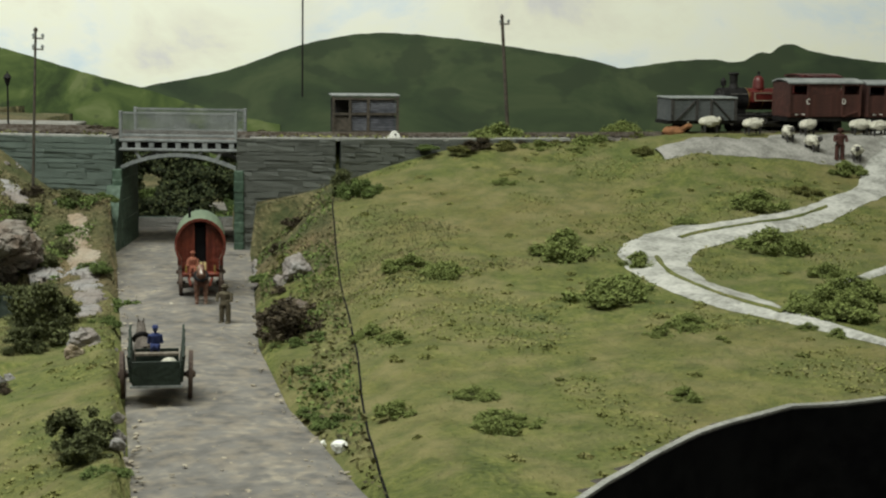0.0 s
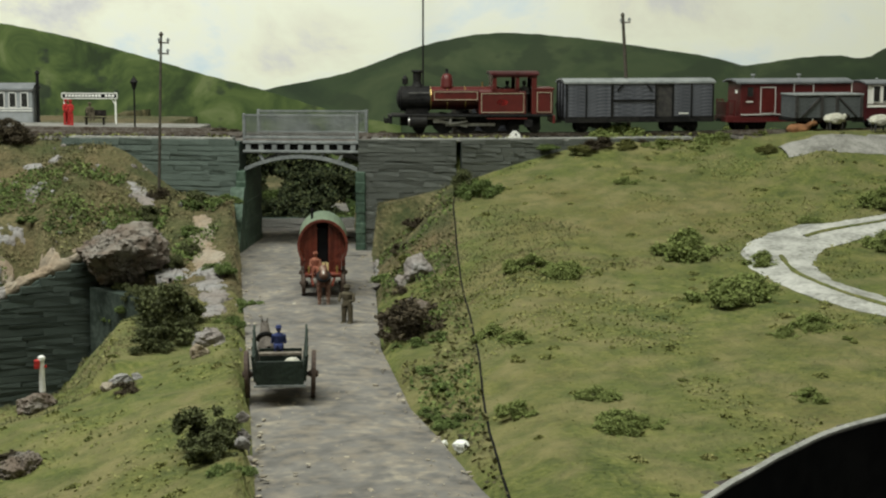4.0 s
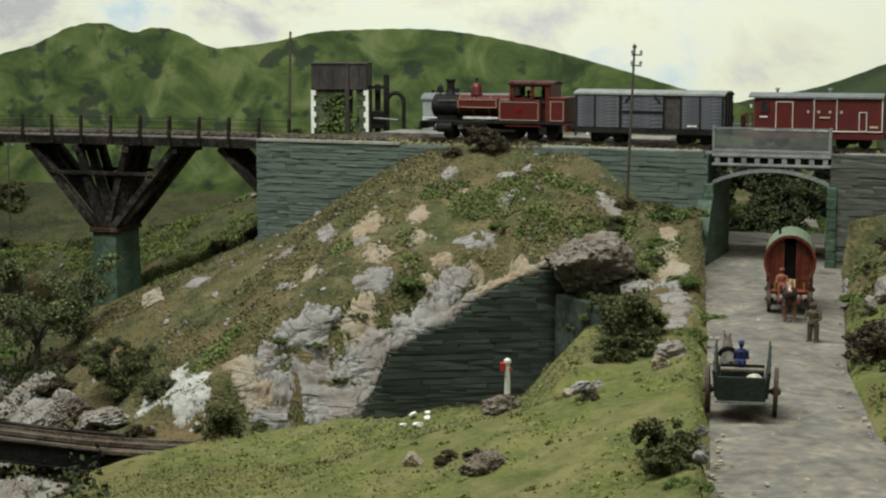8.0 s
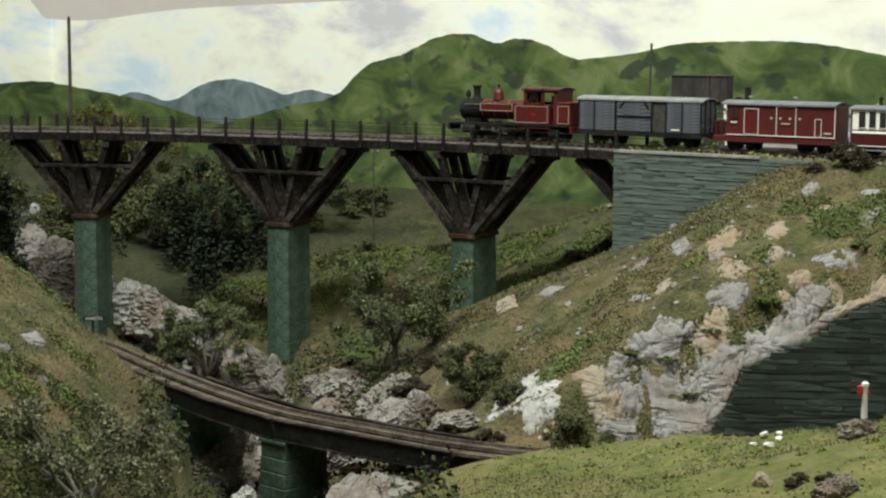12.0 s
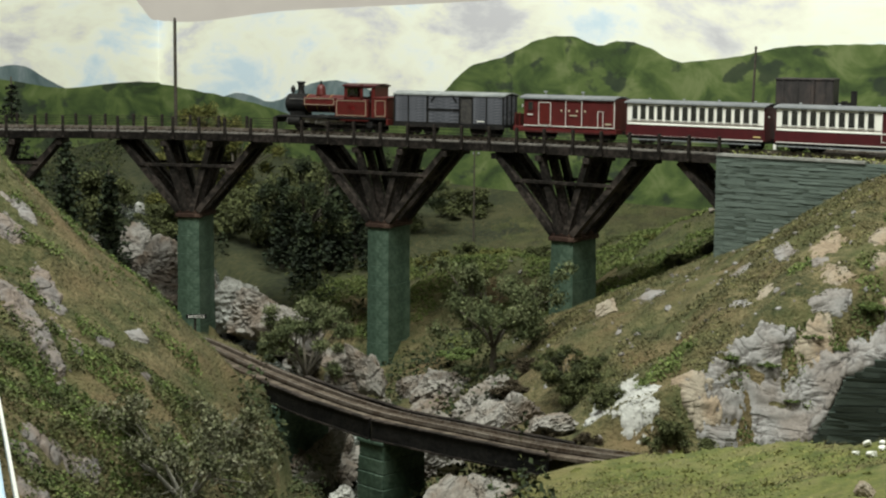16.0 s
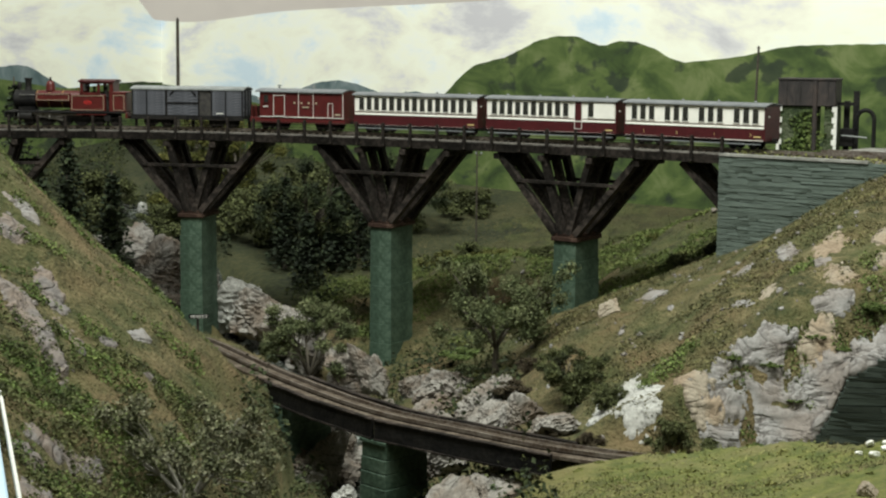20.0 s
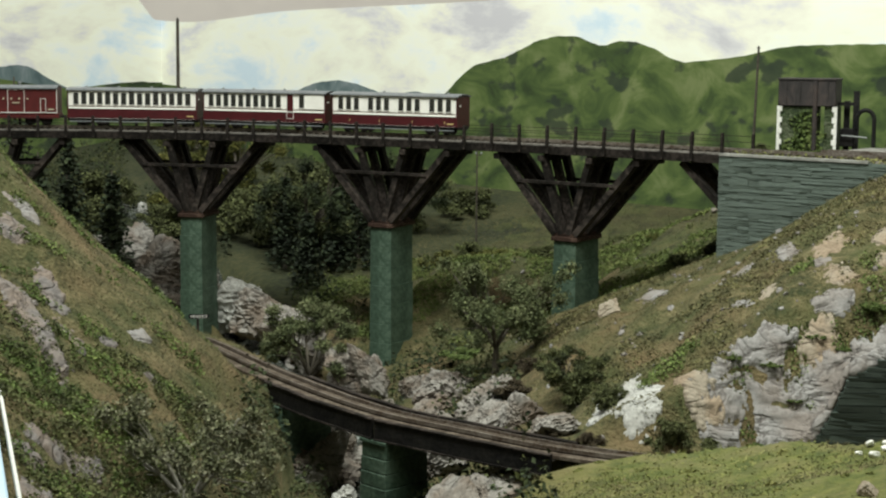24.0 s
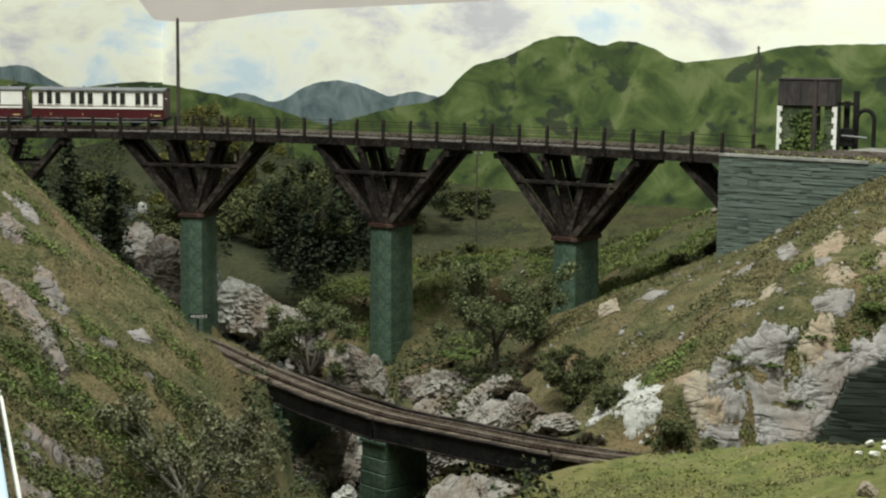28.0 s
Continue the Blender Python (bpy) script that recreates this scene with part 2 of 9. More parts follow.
def painted(name, *colours, scale=6.0, stretch=(1, 1, 1), spread=0.3, warp=0.6, blot=None, blot_scale=9.0, blot_at=0.62, lively=None):
    """Brushwork: soft noise between the colours, with darker dabs where blot is given."""
    m, nodes, links, shader = principled(name)
    shader.inputs["Roughness"].default_value = 0.85
    co, mp, n = nodes.new("ShaderNodeTexCoord"), nodes.new("ShaderNodeMapping"), nodes.new("ShaderNodeTexNoise")
    mp.inputs["Scale"].default_value = stretch
    n.inputs["Scale"].default_value, n.inputs["Detail"].default_value, n.inputs["Distortion"].default_value = scale, 7, warp
    n.inputs["Roughness"].default_value = 0.6
    ramp = nodes.new("ShaderNodeValToRGB")
    while len(ramp.color_ramp.elements) < len(colours):
        ramp.color_ramp.elements.new(0.5)
    for i, c in enumerate(colours):
        ramp.color_ramp.elements[i].position = 0.5 - spread / 2 + spread * i / (len(colours) - 1)
        ramp.color_ramp.elements[i].color = (*c, 1)
    links.new(co.outputs["Object"], mp.inputs["Vector"])
    links.new(mp.outputs["Vector"], n.inputs["Vector"])
    level = n.outputs["Fac"]
    if lively:
        # stronger brushwork towards one end of the board
        axes, span, low, gain, back = nodes.new("ShaderNodeSeparateXYZ"), nodes.new("ShaderNodeMapRange"), nodes.new("ShaderNodeMath"), nodes.new("ShaderNodeMath"), nodes.new("ShaderNodeMath")
        x0, g0, x1, g1 = lively
        for key, value in (("From Min", x0), ("From Max", x1), ("To Min", g0), ("To Max", g1)):
            span.inputs[key].default_value = value
        low.operation, gain.operation, back.operation = "SUBTRACT", "MULTIPLY", "ADD"
        low.inputs[1].default_value = back.inputs[1].default_value = 0.5
        links.new(co.outputs["Object"], axes.inputs[0])
        links.new(axes.outputs["X"], span.inputs["Value"])
        links.new(level, low.inputs[0])
        links.new(low.outputs[0], gain.inputs[0])
        links.new(span.outputs["Result"], gain.inputs[1])
        links.new(gain.outputs[0], back.inputs[0])
        level = back.outputs[0]
    links.new(level, ramp.inputs["Fac"])
    colour = ramp.outputs["Color"]
    if blot:
        n2, edge, mix = nodes.new("ShaderNodeTexNoise"), nodes.new("ShaderNodeMapRange"), nodes.new("ShaderNodeMix")
        n2.inputs["Scale"].default_value, n2.inputs["Detail"].default_value = blot_scale, 3
        edge.inputs["From Min"].default_value, edge.inputs["From Max"].default_value = blot_at, blot_at + 0.06
        edge.inputs["To Max"].default_value = 0.8
        mix.data_type = "RGBA"
        mix.inputs[7].default_value = (*blot, 1)
        links.new(mp.outputs["Vector"], n2.inputs["Vector"])
        links.new(n2.outputs["Fac"], edge.inputs["Value"])
        links.new(edge.outputs["Result"], mix.inputs[0])
        links.new(colour, mix.inputs[6])
        colour = mix.outputs[2]
    links.new(colour, shader.inputs["Base Color"])
    return m


def rock_paint(name, base, warm, dark, scale=38.0, crack=0.6, grain=0.16):
    """Cast plaster rock: broad washes of two tones, a dark wash in wandering cracks, a fine grain."""
    m, nodes, links, shader = principled(name)
    shader.inputs["Roughness"].default_value = 0.92
    shader.inputs["Specular IOR Level"].default_value = 0.2
    co = nodes.new("ShaderNodeTexCoord")
    geo = nodes.new("ShaderNodeNewGeometry")

    def field(size, detail, warp=0.0, stretch=None):
        n = nodes.new("ShaderNodeTexNoise")
        n.inputs["Scale"].default_value, n.inputs["Detail"].default_value, n.inputs["Distortion"].default_value = size, detail, warp
        source = geo.outputs["Position"]
        if stretch:
            mp = nodes.new("ShaderNodeMapping")
            mp.inputs["Scale"].default_value, mp.inputs["Rotation"].default_value = stretch, (0.25, 0.2, 0)
            links.new(source, mp.inputs["Vector"])
            source = mp.outputs["Vector"]
        links.new(source, n.inputs["Vector"])
        return n.outputs["Fac"]

    def ranged(value, a, b, lo, hi):
        r = nodes.new("ShaderNodeMapRange")
        for key, v in (("From Min", a), ("From Max", b), ("To Min", lo), ("To Max", hi)):
            r.inputs[key].default_value = v
        links.new(value, r.inputs["Value"])
        return r.outputs["Result"]

    def mixed(factor, first, second):
        mix = nodes.new("ShaderNodeMix")
        mix.data_type = "RGBA"
        links.new(factor, mix.inputs[0])
        for k, c in ((6, first), (7, second)):
            if isinstance(c, tuple):
                mix.inputs[k].default_value = (*c, 1)
            else:
                links.new(c, mix.inputs[k])
        return mix.outputs[2]

    colour = mixed(ranged(field(scale, 3), 0.42, 0.62, 0, 1), base, warm)
    lines = field(scale * 0.9, 4, 0.6, (1, 1, 1.5))
    away = nodes.new("ShaderNodeMath")
    away.operation = "SUBTRACT"
    away.inputs[1].default_value = 0.5
    flat = nodes.new("ShaderNodeMath")
    flat.operation = "ABSOLUTE"
    links.new(lines, away.inputs[0])
    links.new(away.outputs[0], flat.inputs[0])
    groove = ranged(flat.outputs[0], 0.004, 0.020, crack * 0.8, 0.0)
    colour = mixed(groove, colour, dark)
    colour = mixed(ranged(field(scale * 4.5, 4), 0.58, 0.76, 0, 0.4), colour, dark)
    fine = nodes.new("ShaderNodeHueSaturation")
    links.new(ranged(field(scale * 14, 3), 0.3, 0.7, 1 - grain, 1 + grain), fine.inputs["Value"])
    links.new(colour, fine.inputs["Color"])
    links.new(fine.outputs["Color"], shader.inputs["Base Color"])
    deep = nodes.new("ShaderNodeBump")
    deep.inputs["Strength"].default_value, deep.inputs["Distance"].default_value = 0.8, 0.0015
    links.new(ranged(flat.outputs[0], 0.0, 0.08, 0.0, 1.0), deep.inputs["Height"])
    bump = nodes.new("ShaderNodeBump")
    bump.inputs["Strength"].default_value, bump.inputs["Distance"].default_value = 0.6, 0.0011
    links.new(field(scale * 6, 5), bump.inputs["Height"])
    links.new(deep.outputs["Normal"], bump.inputs["Normal"])
    links.new(bump.outputs["Normal"], shader.inputs["Normal"])
    return m


M["pale_rock"] = rock_paint("pale_rock", (0.268, 0.259, 0.255), (0.222, 0.196, 0.180), (0.075, 0.064, 0.058), crack=0.75)
M["violet_rock"] = rock_paint("violet_rock", (0.185, 0.170, 0.165), (0.215, 0.175, 0.150), (0.055, 0.046, 0.043), scale=60, crack=0.8)
M["tan_rock"] = rock_paint("tan_rock", (0.31, 0.27, 0.215), (0.275, 0.215, 0.155), (0.14, 0.10, 0.07), crack=0.4)
M["gorge_rock"] = rock_paint("gorge_rock", (0.27, 0.255, 0.235), (0.185, 0.150, 0.122), (0.045, 0.036, 0.030), crack=0.8)
M["chalk"] = rock_paint("chalk", (0.46, 0.46, 0.44), (0.37, 0.365, 0.345), (0.20, 0.19, 0.175), crack=0.35)
M["crag_rock"] = rock_paint("crag_rock", (0.215, 0.195, 0.172), (0.165, 0.130, 0.105), (0.032, 0.026, 0.022), scale=75, crack=1.0)
M["sky_paint"] = painted("sky_paint", (0.60, 0.59, 0.64), (0.74, 0.73, 0.75), (0.88, 0.87, 0.77), (0.94, 0.95, 0.83), (0.92, 0.94, 0.88), (0.79, 0.87, 0.93), (0.66, 0.79, 0.91), scale=5.0, stretch=(1, 1, 1.8), spread=0.40, warp=0.35, lively=(0.1, 1.45, 0.9, 0.75))
M["hill_near"] = painted("hill_near", (0.022, 0.040, 0.011), (0.048, 0.080, 0.020), (0.088, 0.128, 0.034), (0.15, 0.185, 0.070), scale=17, stretch=(1, 1, 1.3), spread=0.30, warp=0.8, blot=(0.016, 0.026, 0.018), blot_scale=26.0, blot_at=0.58)
M["hill_mid"] = painted("hill_mid", (0.026, 0.044, 0.022), (0.046, 0.072, 0.032), (0.075, 0.10, 0.046), scale=9, stretch=(1, 1, 1.8), spread=0.3, blot=(0.034, 0.052, 0.026), blot_scale=18.0, blot_at=0.52)
M["hill_far"] = painted("hill_far", (0.075, 0.115, 0.125), (0.14, 0.19, 0.20), (0.22, 0.26, 0.28), scale=22, stretch=(1, 1, 0.7), spread=0.26, warp=0.8)
M["plank_brown"] = dull(mat("plank_brown", (0.045, 0.034, 0.026), (0.095, 0.074, 0.058), (0.15, 0.125, 0.10), scale=70, rough=0.85))
M["pier_green"] = mat("pier_green", (0.020, 0.042, 0.027), (0.038, 0.072, 0.047), (0.075, 0.118, 0.085), scale=45, fine=7, bump=0.5, depth=0.0008, rough=0.7, vary=0.06)
M["wagon_grey"] = mat("wagon_grey", (0.062, 0.070, 0.074), (0.105, 0.115, 0.118), scale=50, rough=0.8, vary=0.05)

# ---- plan: the main line, the lower line, the road ----
RAIL = 1.2
LOW = 1.035
ROAD = 1.115


def curve_through(points, n=24, rounds=120):
    p = np.array(points, float)
    q = np.vstack([2 * p[0] - p[1], p, 2 * p[-1] - p[-2]])
    out = []
    for i in range(1, len(q) - 2):
        a, b, c, d = q[i - 1:i + 3]
        for k in range(n):
            s = k / n
            out.append(0.5 * (2 * b + (c - a) * s + (2 * a - 5 * b + 4 * c - d) * s * s + (3 * b - a - 3 * c + d) * s ** 3))
    out.append(p[-1])
    q = np.array(out)
    for _ in range(rounds):
        q[1:-1] = q[1:-1] * 0.5 + 0.25 * (q[:-2] + q[2:])
    return q


class Line:
    """A smooth line in plan, by the length along it."""

    def __init__(self, points, rounds=120):
        self.q = curve_through(points, rounds=rounds)
        self.u = np.r_[0, np.cumsum(np.hypot(*np.diff(self.q, axis=0).T))]
        self.end = float(self.u[-1])

    def at(self, u, off=0.0):
        """The place and heading at u; off: metres to the right of the heading."""
        x, y = np.interp(u, self.u, self.q[:, 0]), np.interp(u, self.u, self.q[:, 1])
        e = 0.012
        x0, y0 = np.interp(u - e, self.u, self.q[:, 0]), np.interp(u - e, self.u, self.q[:, 1])
        x1, y1 = np.interp(u + e, self.u, self.q[:, 0]), np.interp(u + e, self.u, self.q[:, 1])
        a = math.atan2(y1 - y0, x1 - x0)
        return float(x + off * math.sin(a)), float(y - off * math.cos(a)), a

    def near(self, x, y):
        """For arrays: the length along the line and the distance from it (positive to the right of its heading)."""
        shape = np.shape(x)
        x, y = np.ravel(x), np.ravel(y)
        q, u = self.q[::4], self.u[::4]
        d = (x[:, None] - q[None, :, 0]) ** 2 + (y[:, None] - q[None, :, 1]) ** 2
        i = np.clip(d.argmin(1), 1, len(q) - 2)
        t = q[i + 1] - q[i - 1]
        t /= np.hypot(t[:, 0], t[:, 1])[:, None]
        dx, dy = x - q[i, 0], y - q[i, 1]
        along_ = dx * t[:, 0] + dy * t[:, 1]
        side = dx * t[:, 1] - dy * t[:, 0]
        return (u[i] + along_).reshape(shape), side.reshape(shape)


MAIN = Line([(-1.4, 1.45), (-1.1, 1.53), (-0.75, 1.61), (-0.44, 1.645), (-0.33, 1.643), (-0.215, 1.625), (-0.1, 1.578), (0.035, 1.507),
             (0.155, 1.43), (0.265, 1.343), (0.36, 1.265), (0.446, 1.197), (0.515, 1.138), (0.585, 1.083), (0.66, 1.035), (0.74, 0.995),
             (0.85, 0.95), (0.975, 0.905), (1.3, 0.8), (1.6, 0.7)])
LOWER = Line([(-0.75, 1.62), (-0.45, 1.56), (-0.3, 1.48), (-0.209, 1.376), (-0.129, 1.233), (-0.046, 1.107), (0.016, 1.051), (0.079, 1.0),
              (0.16, 0.965), (0.27, 0.95), (0.37, 0.955), (0.5, 0.99)], rounds=40)
LU_PORTAL = 1.402        # where the lower line enters its tunnel
STREAM = Line([(-0.5, 2.15), (-0.36, 2.0), (-0.25, 1.8), (-0.2, 1.66), (-0.12, 1.5), (-0.07, 1.3), (-0.05, 1.1), (-0.06, 0.95), (-0.09, 0.78), (-0.1, 0.5)], rounds=40)
LANE = Line([(0.70, 1.36), (0.62, 1.2), (0.548, 1.055), (0.457, 0.87), (0.378, 0.726), (0.318, 0.60), (0.292, 0.52), (0.26, 0.40)], rounds=10)
U_ABUT = 1.742          # the abutment at the viaduct's end
U_BRIDGE = (2.106, 2.214)  # the road bridge


def fbm(x, y, scale, seed=0.0, octaves=3):
    """Soft uneven ground, from sums of sines turned against each other."""
    out, k, amp = np.zeros_like(x, dtype=float), scale, 1.0
    r = np.random.RandomState(int(seed * 10) + 3)
    for _ in range(octaves):
        for _ in range(5):
            a, ph = r.uniform(0, 6.28), r.uniform(0, 6.28)
            kk = k * r.uniform(0.6, 1.5)
            out += amp * np.sin((x * math.cos(a) + y * math.sin(a)) * kk + ph + 0.7 * np.sin((x * math.sin(a) - y * math.cos(a)) * kk * 0.7 + 2 * ph)) / 4
        k, amp = k * 2.3, amp * 0.5
    return out


def lane_edges(y):
    """The road's left and right edge at y."""
    left = 0.25 + (y - 0.519) * 0.465
    right = np.where(y > 0.72, 0.42 + (y - 0.72) * 0.56, 0.42 - (0.72 - y) * 0.46 + np.maximum(0, 0.6 - y) * 0.1)
    return left, right


def ground(x, y):
    """The height of the modelled land at (x, y)."""
    x, y = np.asarray(x, float), np.asarray(y, float)
    u, v = MAIN.near(x, y)
    front = np.maximum(0, v - 0.024)
    # hillside below the line: falls to the front, and along the line into the gorge
    fall = 0.42 * np.maximum(0, 1.90 - u)
    hill = 1.194 - 0.43 * front + 0.10 * np.minimum(front, 0.1) - fall
    hill = hill - 0.045 * smooth01(2.015, 2.10, u) * np.exp(-np.maximum(0, v - 0.03) / 0.07) * (v > 0.024)
    hill = hill - 0.013 * (1 - smooth01(1.77, 1.86, u)) * smooth01(1.36, 1.46, u) * np.exp(-np.maximum(0, v - 0.04) / 0.09)
    bumps = 0.006 * fbm(x, y, 28, 1) + 0.003 * fbm(x, y, 75, 2)
    hill = hill + bumps * np.clip(np.abs(v) / 0.08, 0, 1)
    # gorge floor, and the far side that climbs again to the left
    floor_ = 0.966 + 0.30 * np.maximum(0, 1.22 - u) * smooth01(1.35, 1.6, y) + 0.004 * fbm(x, y, 50, 4)
    z = np.maximum(hill, floor_)
    # the land behind the viaduct rises to the backdrop
    back = np.maximum(0, -v - 0.05)
    z = np.where(v < 0, np.minimum(np.maximum(z, 1.0 + 0.22 * back), 1.19), z)
    # a grassy bank climbs from the gorge behind the piers
    steep = 0.990 + 0.46 * np.clip(0.012 - v, 0, 0.16) + 0.005 * fbm(x, y, 26, 12) - 0.15 * np.maximum(0, -v - 0.17)
    z = np.where((v < 0.012) & (u < 1.80), np.maximum(z, 0.97 + (steep - 0.97) * smooth01(1.29, 1.38, u)), z)
    # the hillside goes on behind the viaduct and climbs to a rocky brow
    brow = hill + 0.33 * np.clip(-v - 0.04, 0, 0.17) - 0.5 * np.maximum(0, -v - 0.24)
    near = smooth01(1.34, 1.48, u) * (1 - smooth01(1.74, 1.80, u))
    z = np.where(v < 0, np.maximum(z, np.minimum(brow, 1.165) * near), z)
    # behind the station and the bridge the land drops towards the backdrop
    lim = np.interp(u, [1.7, 2.0, 2.1, 2.2], [0.22, 0.20, 0.10, 0.065])
    z = np.where((v < 0) & (u > 1.9), np.minimum(z, np.maximum(1.08, 1.194 - 0.9 * np.maximum(0, -v - lim))), z)
    # hill in the left foreground
    x0 = -0.125 - 0.35 * np.maximum(0, y - 1.15)
    spur = 1.03 + (0.6 + 0.35 * smooth01(0.9, 1.2, y)) * np.maximum(0, x0 - x) + 0.008 * fbm(x, y, 34, 6)
    spur = np.minimum(spur, 1.23) - 1.2 * np.maximum(0, y - 1.36 - 0.3 * np.maximum(0, -0.2 - x))
    z = np.where(x < x0 + 0.02, np.maximum(z, spur), z)
    # grassy bank in the middle foreground
    bank = 1.0985 + 0.23 * (x - 0.167) - 0.10 * (y - 0.63) + 0.004 * fbm(x, y, 20, 8) + 0.0015 * fbm(x, y, 90, 9)
    rear = np.interp(x, [0.036, 0.057, 0.113, 0.165, 0.208, 0.258, 0.298, 0.331, 0.37], [0.834, 0.883, 0.887, 0.838, 0.785, 0.765, 0.768, 0.735, 0.72])
    bank = bank - 1.4 * np.maximum(0, y - rear) - 1.1 * np.maximum(0, 0.035 - x)
    bank = np.maximum(bank, 0.93)
    z = np.where((v > 0.2) & (x > -0.03) & (y < 1.0), np.where(y < rear, bank, np.maximum(np.where(v > 0.3, bank, z), bank)), z)
    z = np.where((x <= -0.03) & (x > x0 + 0.02) & (y < 1.0), np.minimum(z, 0.97), z)
    # shoulder of the hill beside the road
    left, right = lane_edges(y)
    shoulder = 1.119 + 0.10 * np.maximum(0, 0.16 - v) - 1.1 * np.maximum(0, (left - 0.075) - x) + 0.003 * fbm(x, y, 45, 7)
    z = np.where((y > 0.735) & (v > 0.03) & (x < right), np.maximum(z, shoulder), z)
    # shelf of the lower line, cut into the hill
    lu, lv = LOWER.near(x, y)
    cut = (LOW - 0.004) + 1.6 * np.maximum(0, np.abs(lv) - 0.03 - 0.03 * smooth01(1.13, 1.24, lu) * (lv < 0))
    z = np.where((lu < LU_PORTAL) | (lu < LU_PORTAL + 0.022) & (np.abs(lv) < 0.024), np.minimum(z, cut), z)
    shelf = (LOW - 0.006) - 1.3 * np.maximum(0, np.abs(lv) - 0.03)
    z = np.where(((x < -0.13) | (x > 0.09)) & (lu < LU_PORTAL), np.maximum(z, shelf), z)
    # stream
    su, sv = STREAM.near(x, y)
    bed = np.interp(su, [0.0, 0.3, 0.5, 0.7, 1.3, 1.8], [1.10, 1.05, 0.985, 0.962, 0.945, 0.93])
    z = np.minimum(z, bed + 1.3 * np.maximum(0, np.abs(sv) - 0.02) + 0.008 * fbm(x, y, 60, 5))
    # field on the right, and its dip beside the bridge's wing wall
    edge = 0.03 + 0.05 * smooth01(2.40, 2.52, u)
    pen = 0.008 * smooth01(2.44, 2.53, u) * np.exp(-np.maximum(0, v - 0.10) / 0.05)
    field = 1.195 - 0.078 * (1 - np.exp(-np.maximum(0, v - edge) / 0.29)) + 0.0022 * fbm(x, y, 22, 3) * smooth01(0.03, 0.1, v)
    field = field + pen
    field = field - 0.047 * (1 - smooth01(2.19, 2.40, u)) * np.exp(-np.maximum(0, v - 0.03) / 0.14) * (v > 0.02)
    left, right = lane_edges(y)
    verge = ROAD + (0.30 + 0.5 * smooth01(0.80, 0.95, y)) * np.maximum(0, x - right) + 0.0025 * fbm(x, y, 50, 14)
    field = np.where(y < 1.0, np.minimum(field, verge), field)
    z = np.where((x > right) & (v > 0) & (y < 1.1), field, z)
    # road in its cutting, also beneath the bridge
    pu, pv = LANE.near(x, y)
    in_lane = (x > left - 0.004) & (x < right + 0.004) & (v > -0.03)
    z = np.where(in_lane, ROAD - 0.003, z)
    through_ = (np.abs(pv) < 0.05) & (v <= 0.03) & (v > -0.5)
    z = np.where(through_, ROAD - 0.003 + 0.1 * np.maximum(0, -v - 0.26), z)
    # level ground of the station
    rise = 1.194 - 3.0 * np.maximum(0, 1.785 - u)
    z = np.where((v < -0.028) & (v > -0.3) & (u < 2.0), np.maximum(z, rise), z)
    yard = (v > np.interp(u, [1.7, 2.0, 2.1, 2.2], [-0.22, -0.20, -0.10, -0.065])) & (v < np.where(u > 2.44, 0.056, 0.016)) & (u > np.where(v < -0.03, 1.78, 1.75)) & ~through_
    z = np.where(yard & ~in_lane, RAIL - 0.006 + np.where(v > 0.025, 0.0055, 0.0) * smooth01(2.44, 2.53, u), z)
    return z


def joint_x(y):
    """Where the joint between the two baseboards runs, right of the road."""
    return np.interp(y, [0.40, 0.452, 0.55, 0.637, 0.739, 0.909, 0.955, 0.992], [0.29, 0.316, 0.371, 0.425, 0.485, 0.587, 0.617, 0.648])


def layout_front(x):
    """The front edge of the baseboard in plan."""
    return np.interp(x, [0.2, 0.30, 0.355, 0.386, 0.415, 0.446, 0.474, 0.508, 0.549, 0.62, 0.8], [0.36, 0.37, 0.402, 0.416, 0.426, 0.435, 0.439, 0.44, 0.425, 0.39, 0.28])

# ---- the hall round the layout ----
def slab(name, sx, sy, sz, x, y, z, material, label, turn=0):
    return single(name, box(sx, sy, sz), material, pose(x, y, z, 0, 0, turn), label, name.split("_")[0], kind="structure")


slab("floor", 9, 9, 0.1, 0, 0, -0.1, M["hall_floor"], "dull brown floor of the exhibition hall")
slab("ceiling", 9, 9, 0.1, 0, 0, 3.2, M["hall_ceiling"], "plain pale ceiling of the hall")
slab("wall_north", 9, 0.1, 3.2, 0, 2.95, 0, M["wall_paint"], "plain pinkish white hall wall")
slab("wall_south", 9, 0.1, 3.2, 0, -4.45, 0, M["wall_paint"], "plain pinkish white hall wall")
slab("wall_east", 0.1, 8.8, 3.2, 4.45, 0, 0, M["wall_paint"], "plain pinkish white hall wall")
slab("wall_west", 0.1, 8.8, 3.2, -4.45, 0, 0, M["wall_paint"], "plain pinkish white hall wall")

# ---- painted backdrop: a board with a corner, and the hills painted on it ----
CORNER = Vector((-0.413, 2.415))
ALONG = Vector((0.82, -0.572))


def board_at(s, off=0.0):
    """A point of the backdrop s metres from its corner (left of it: negative), off metres in front."""
    if s >= 0:
        p = CORNER + ALONG * s
        n = Vector((-0.572, -0.82))
    else:
        d = Vector((-0.72, -0.69))
        p = CORNER - d * s
        n = Vector((0.69, -0.72))
    p = p + n * off
    return p.x, p.y


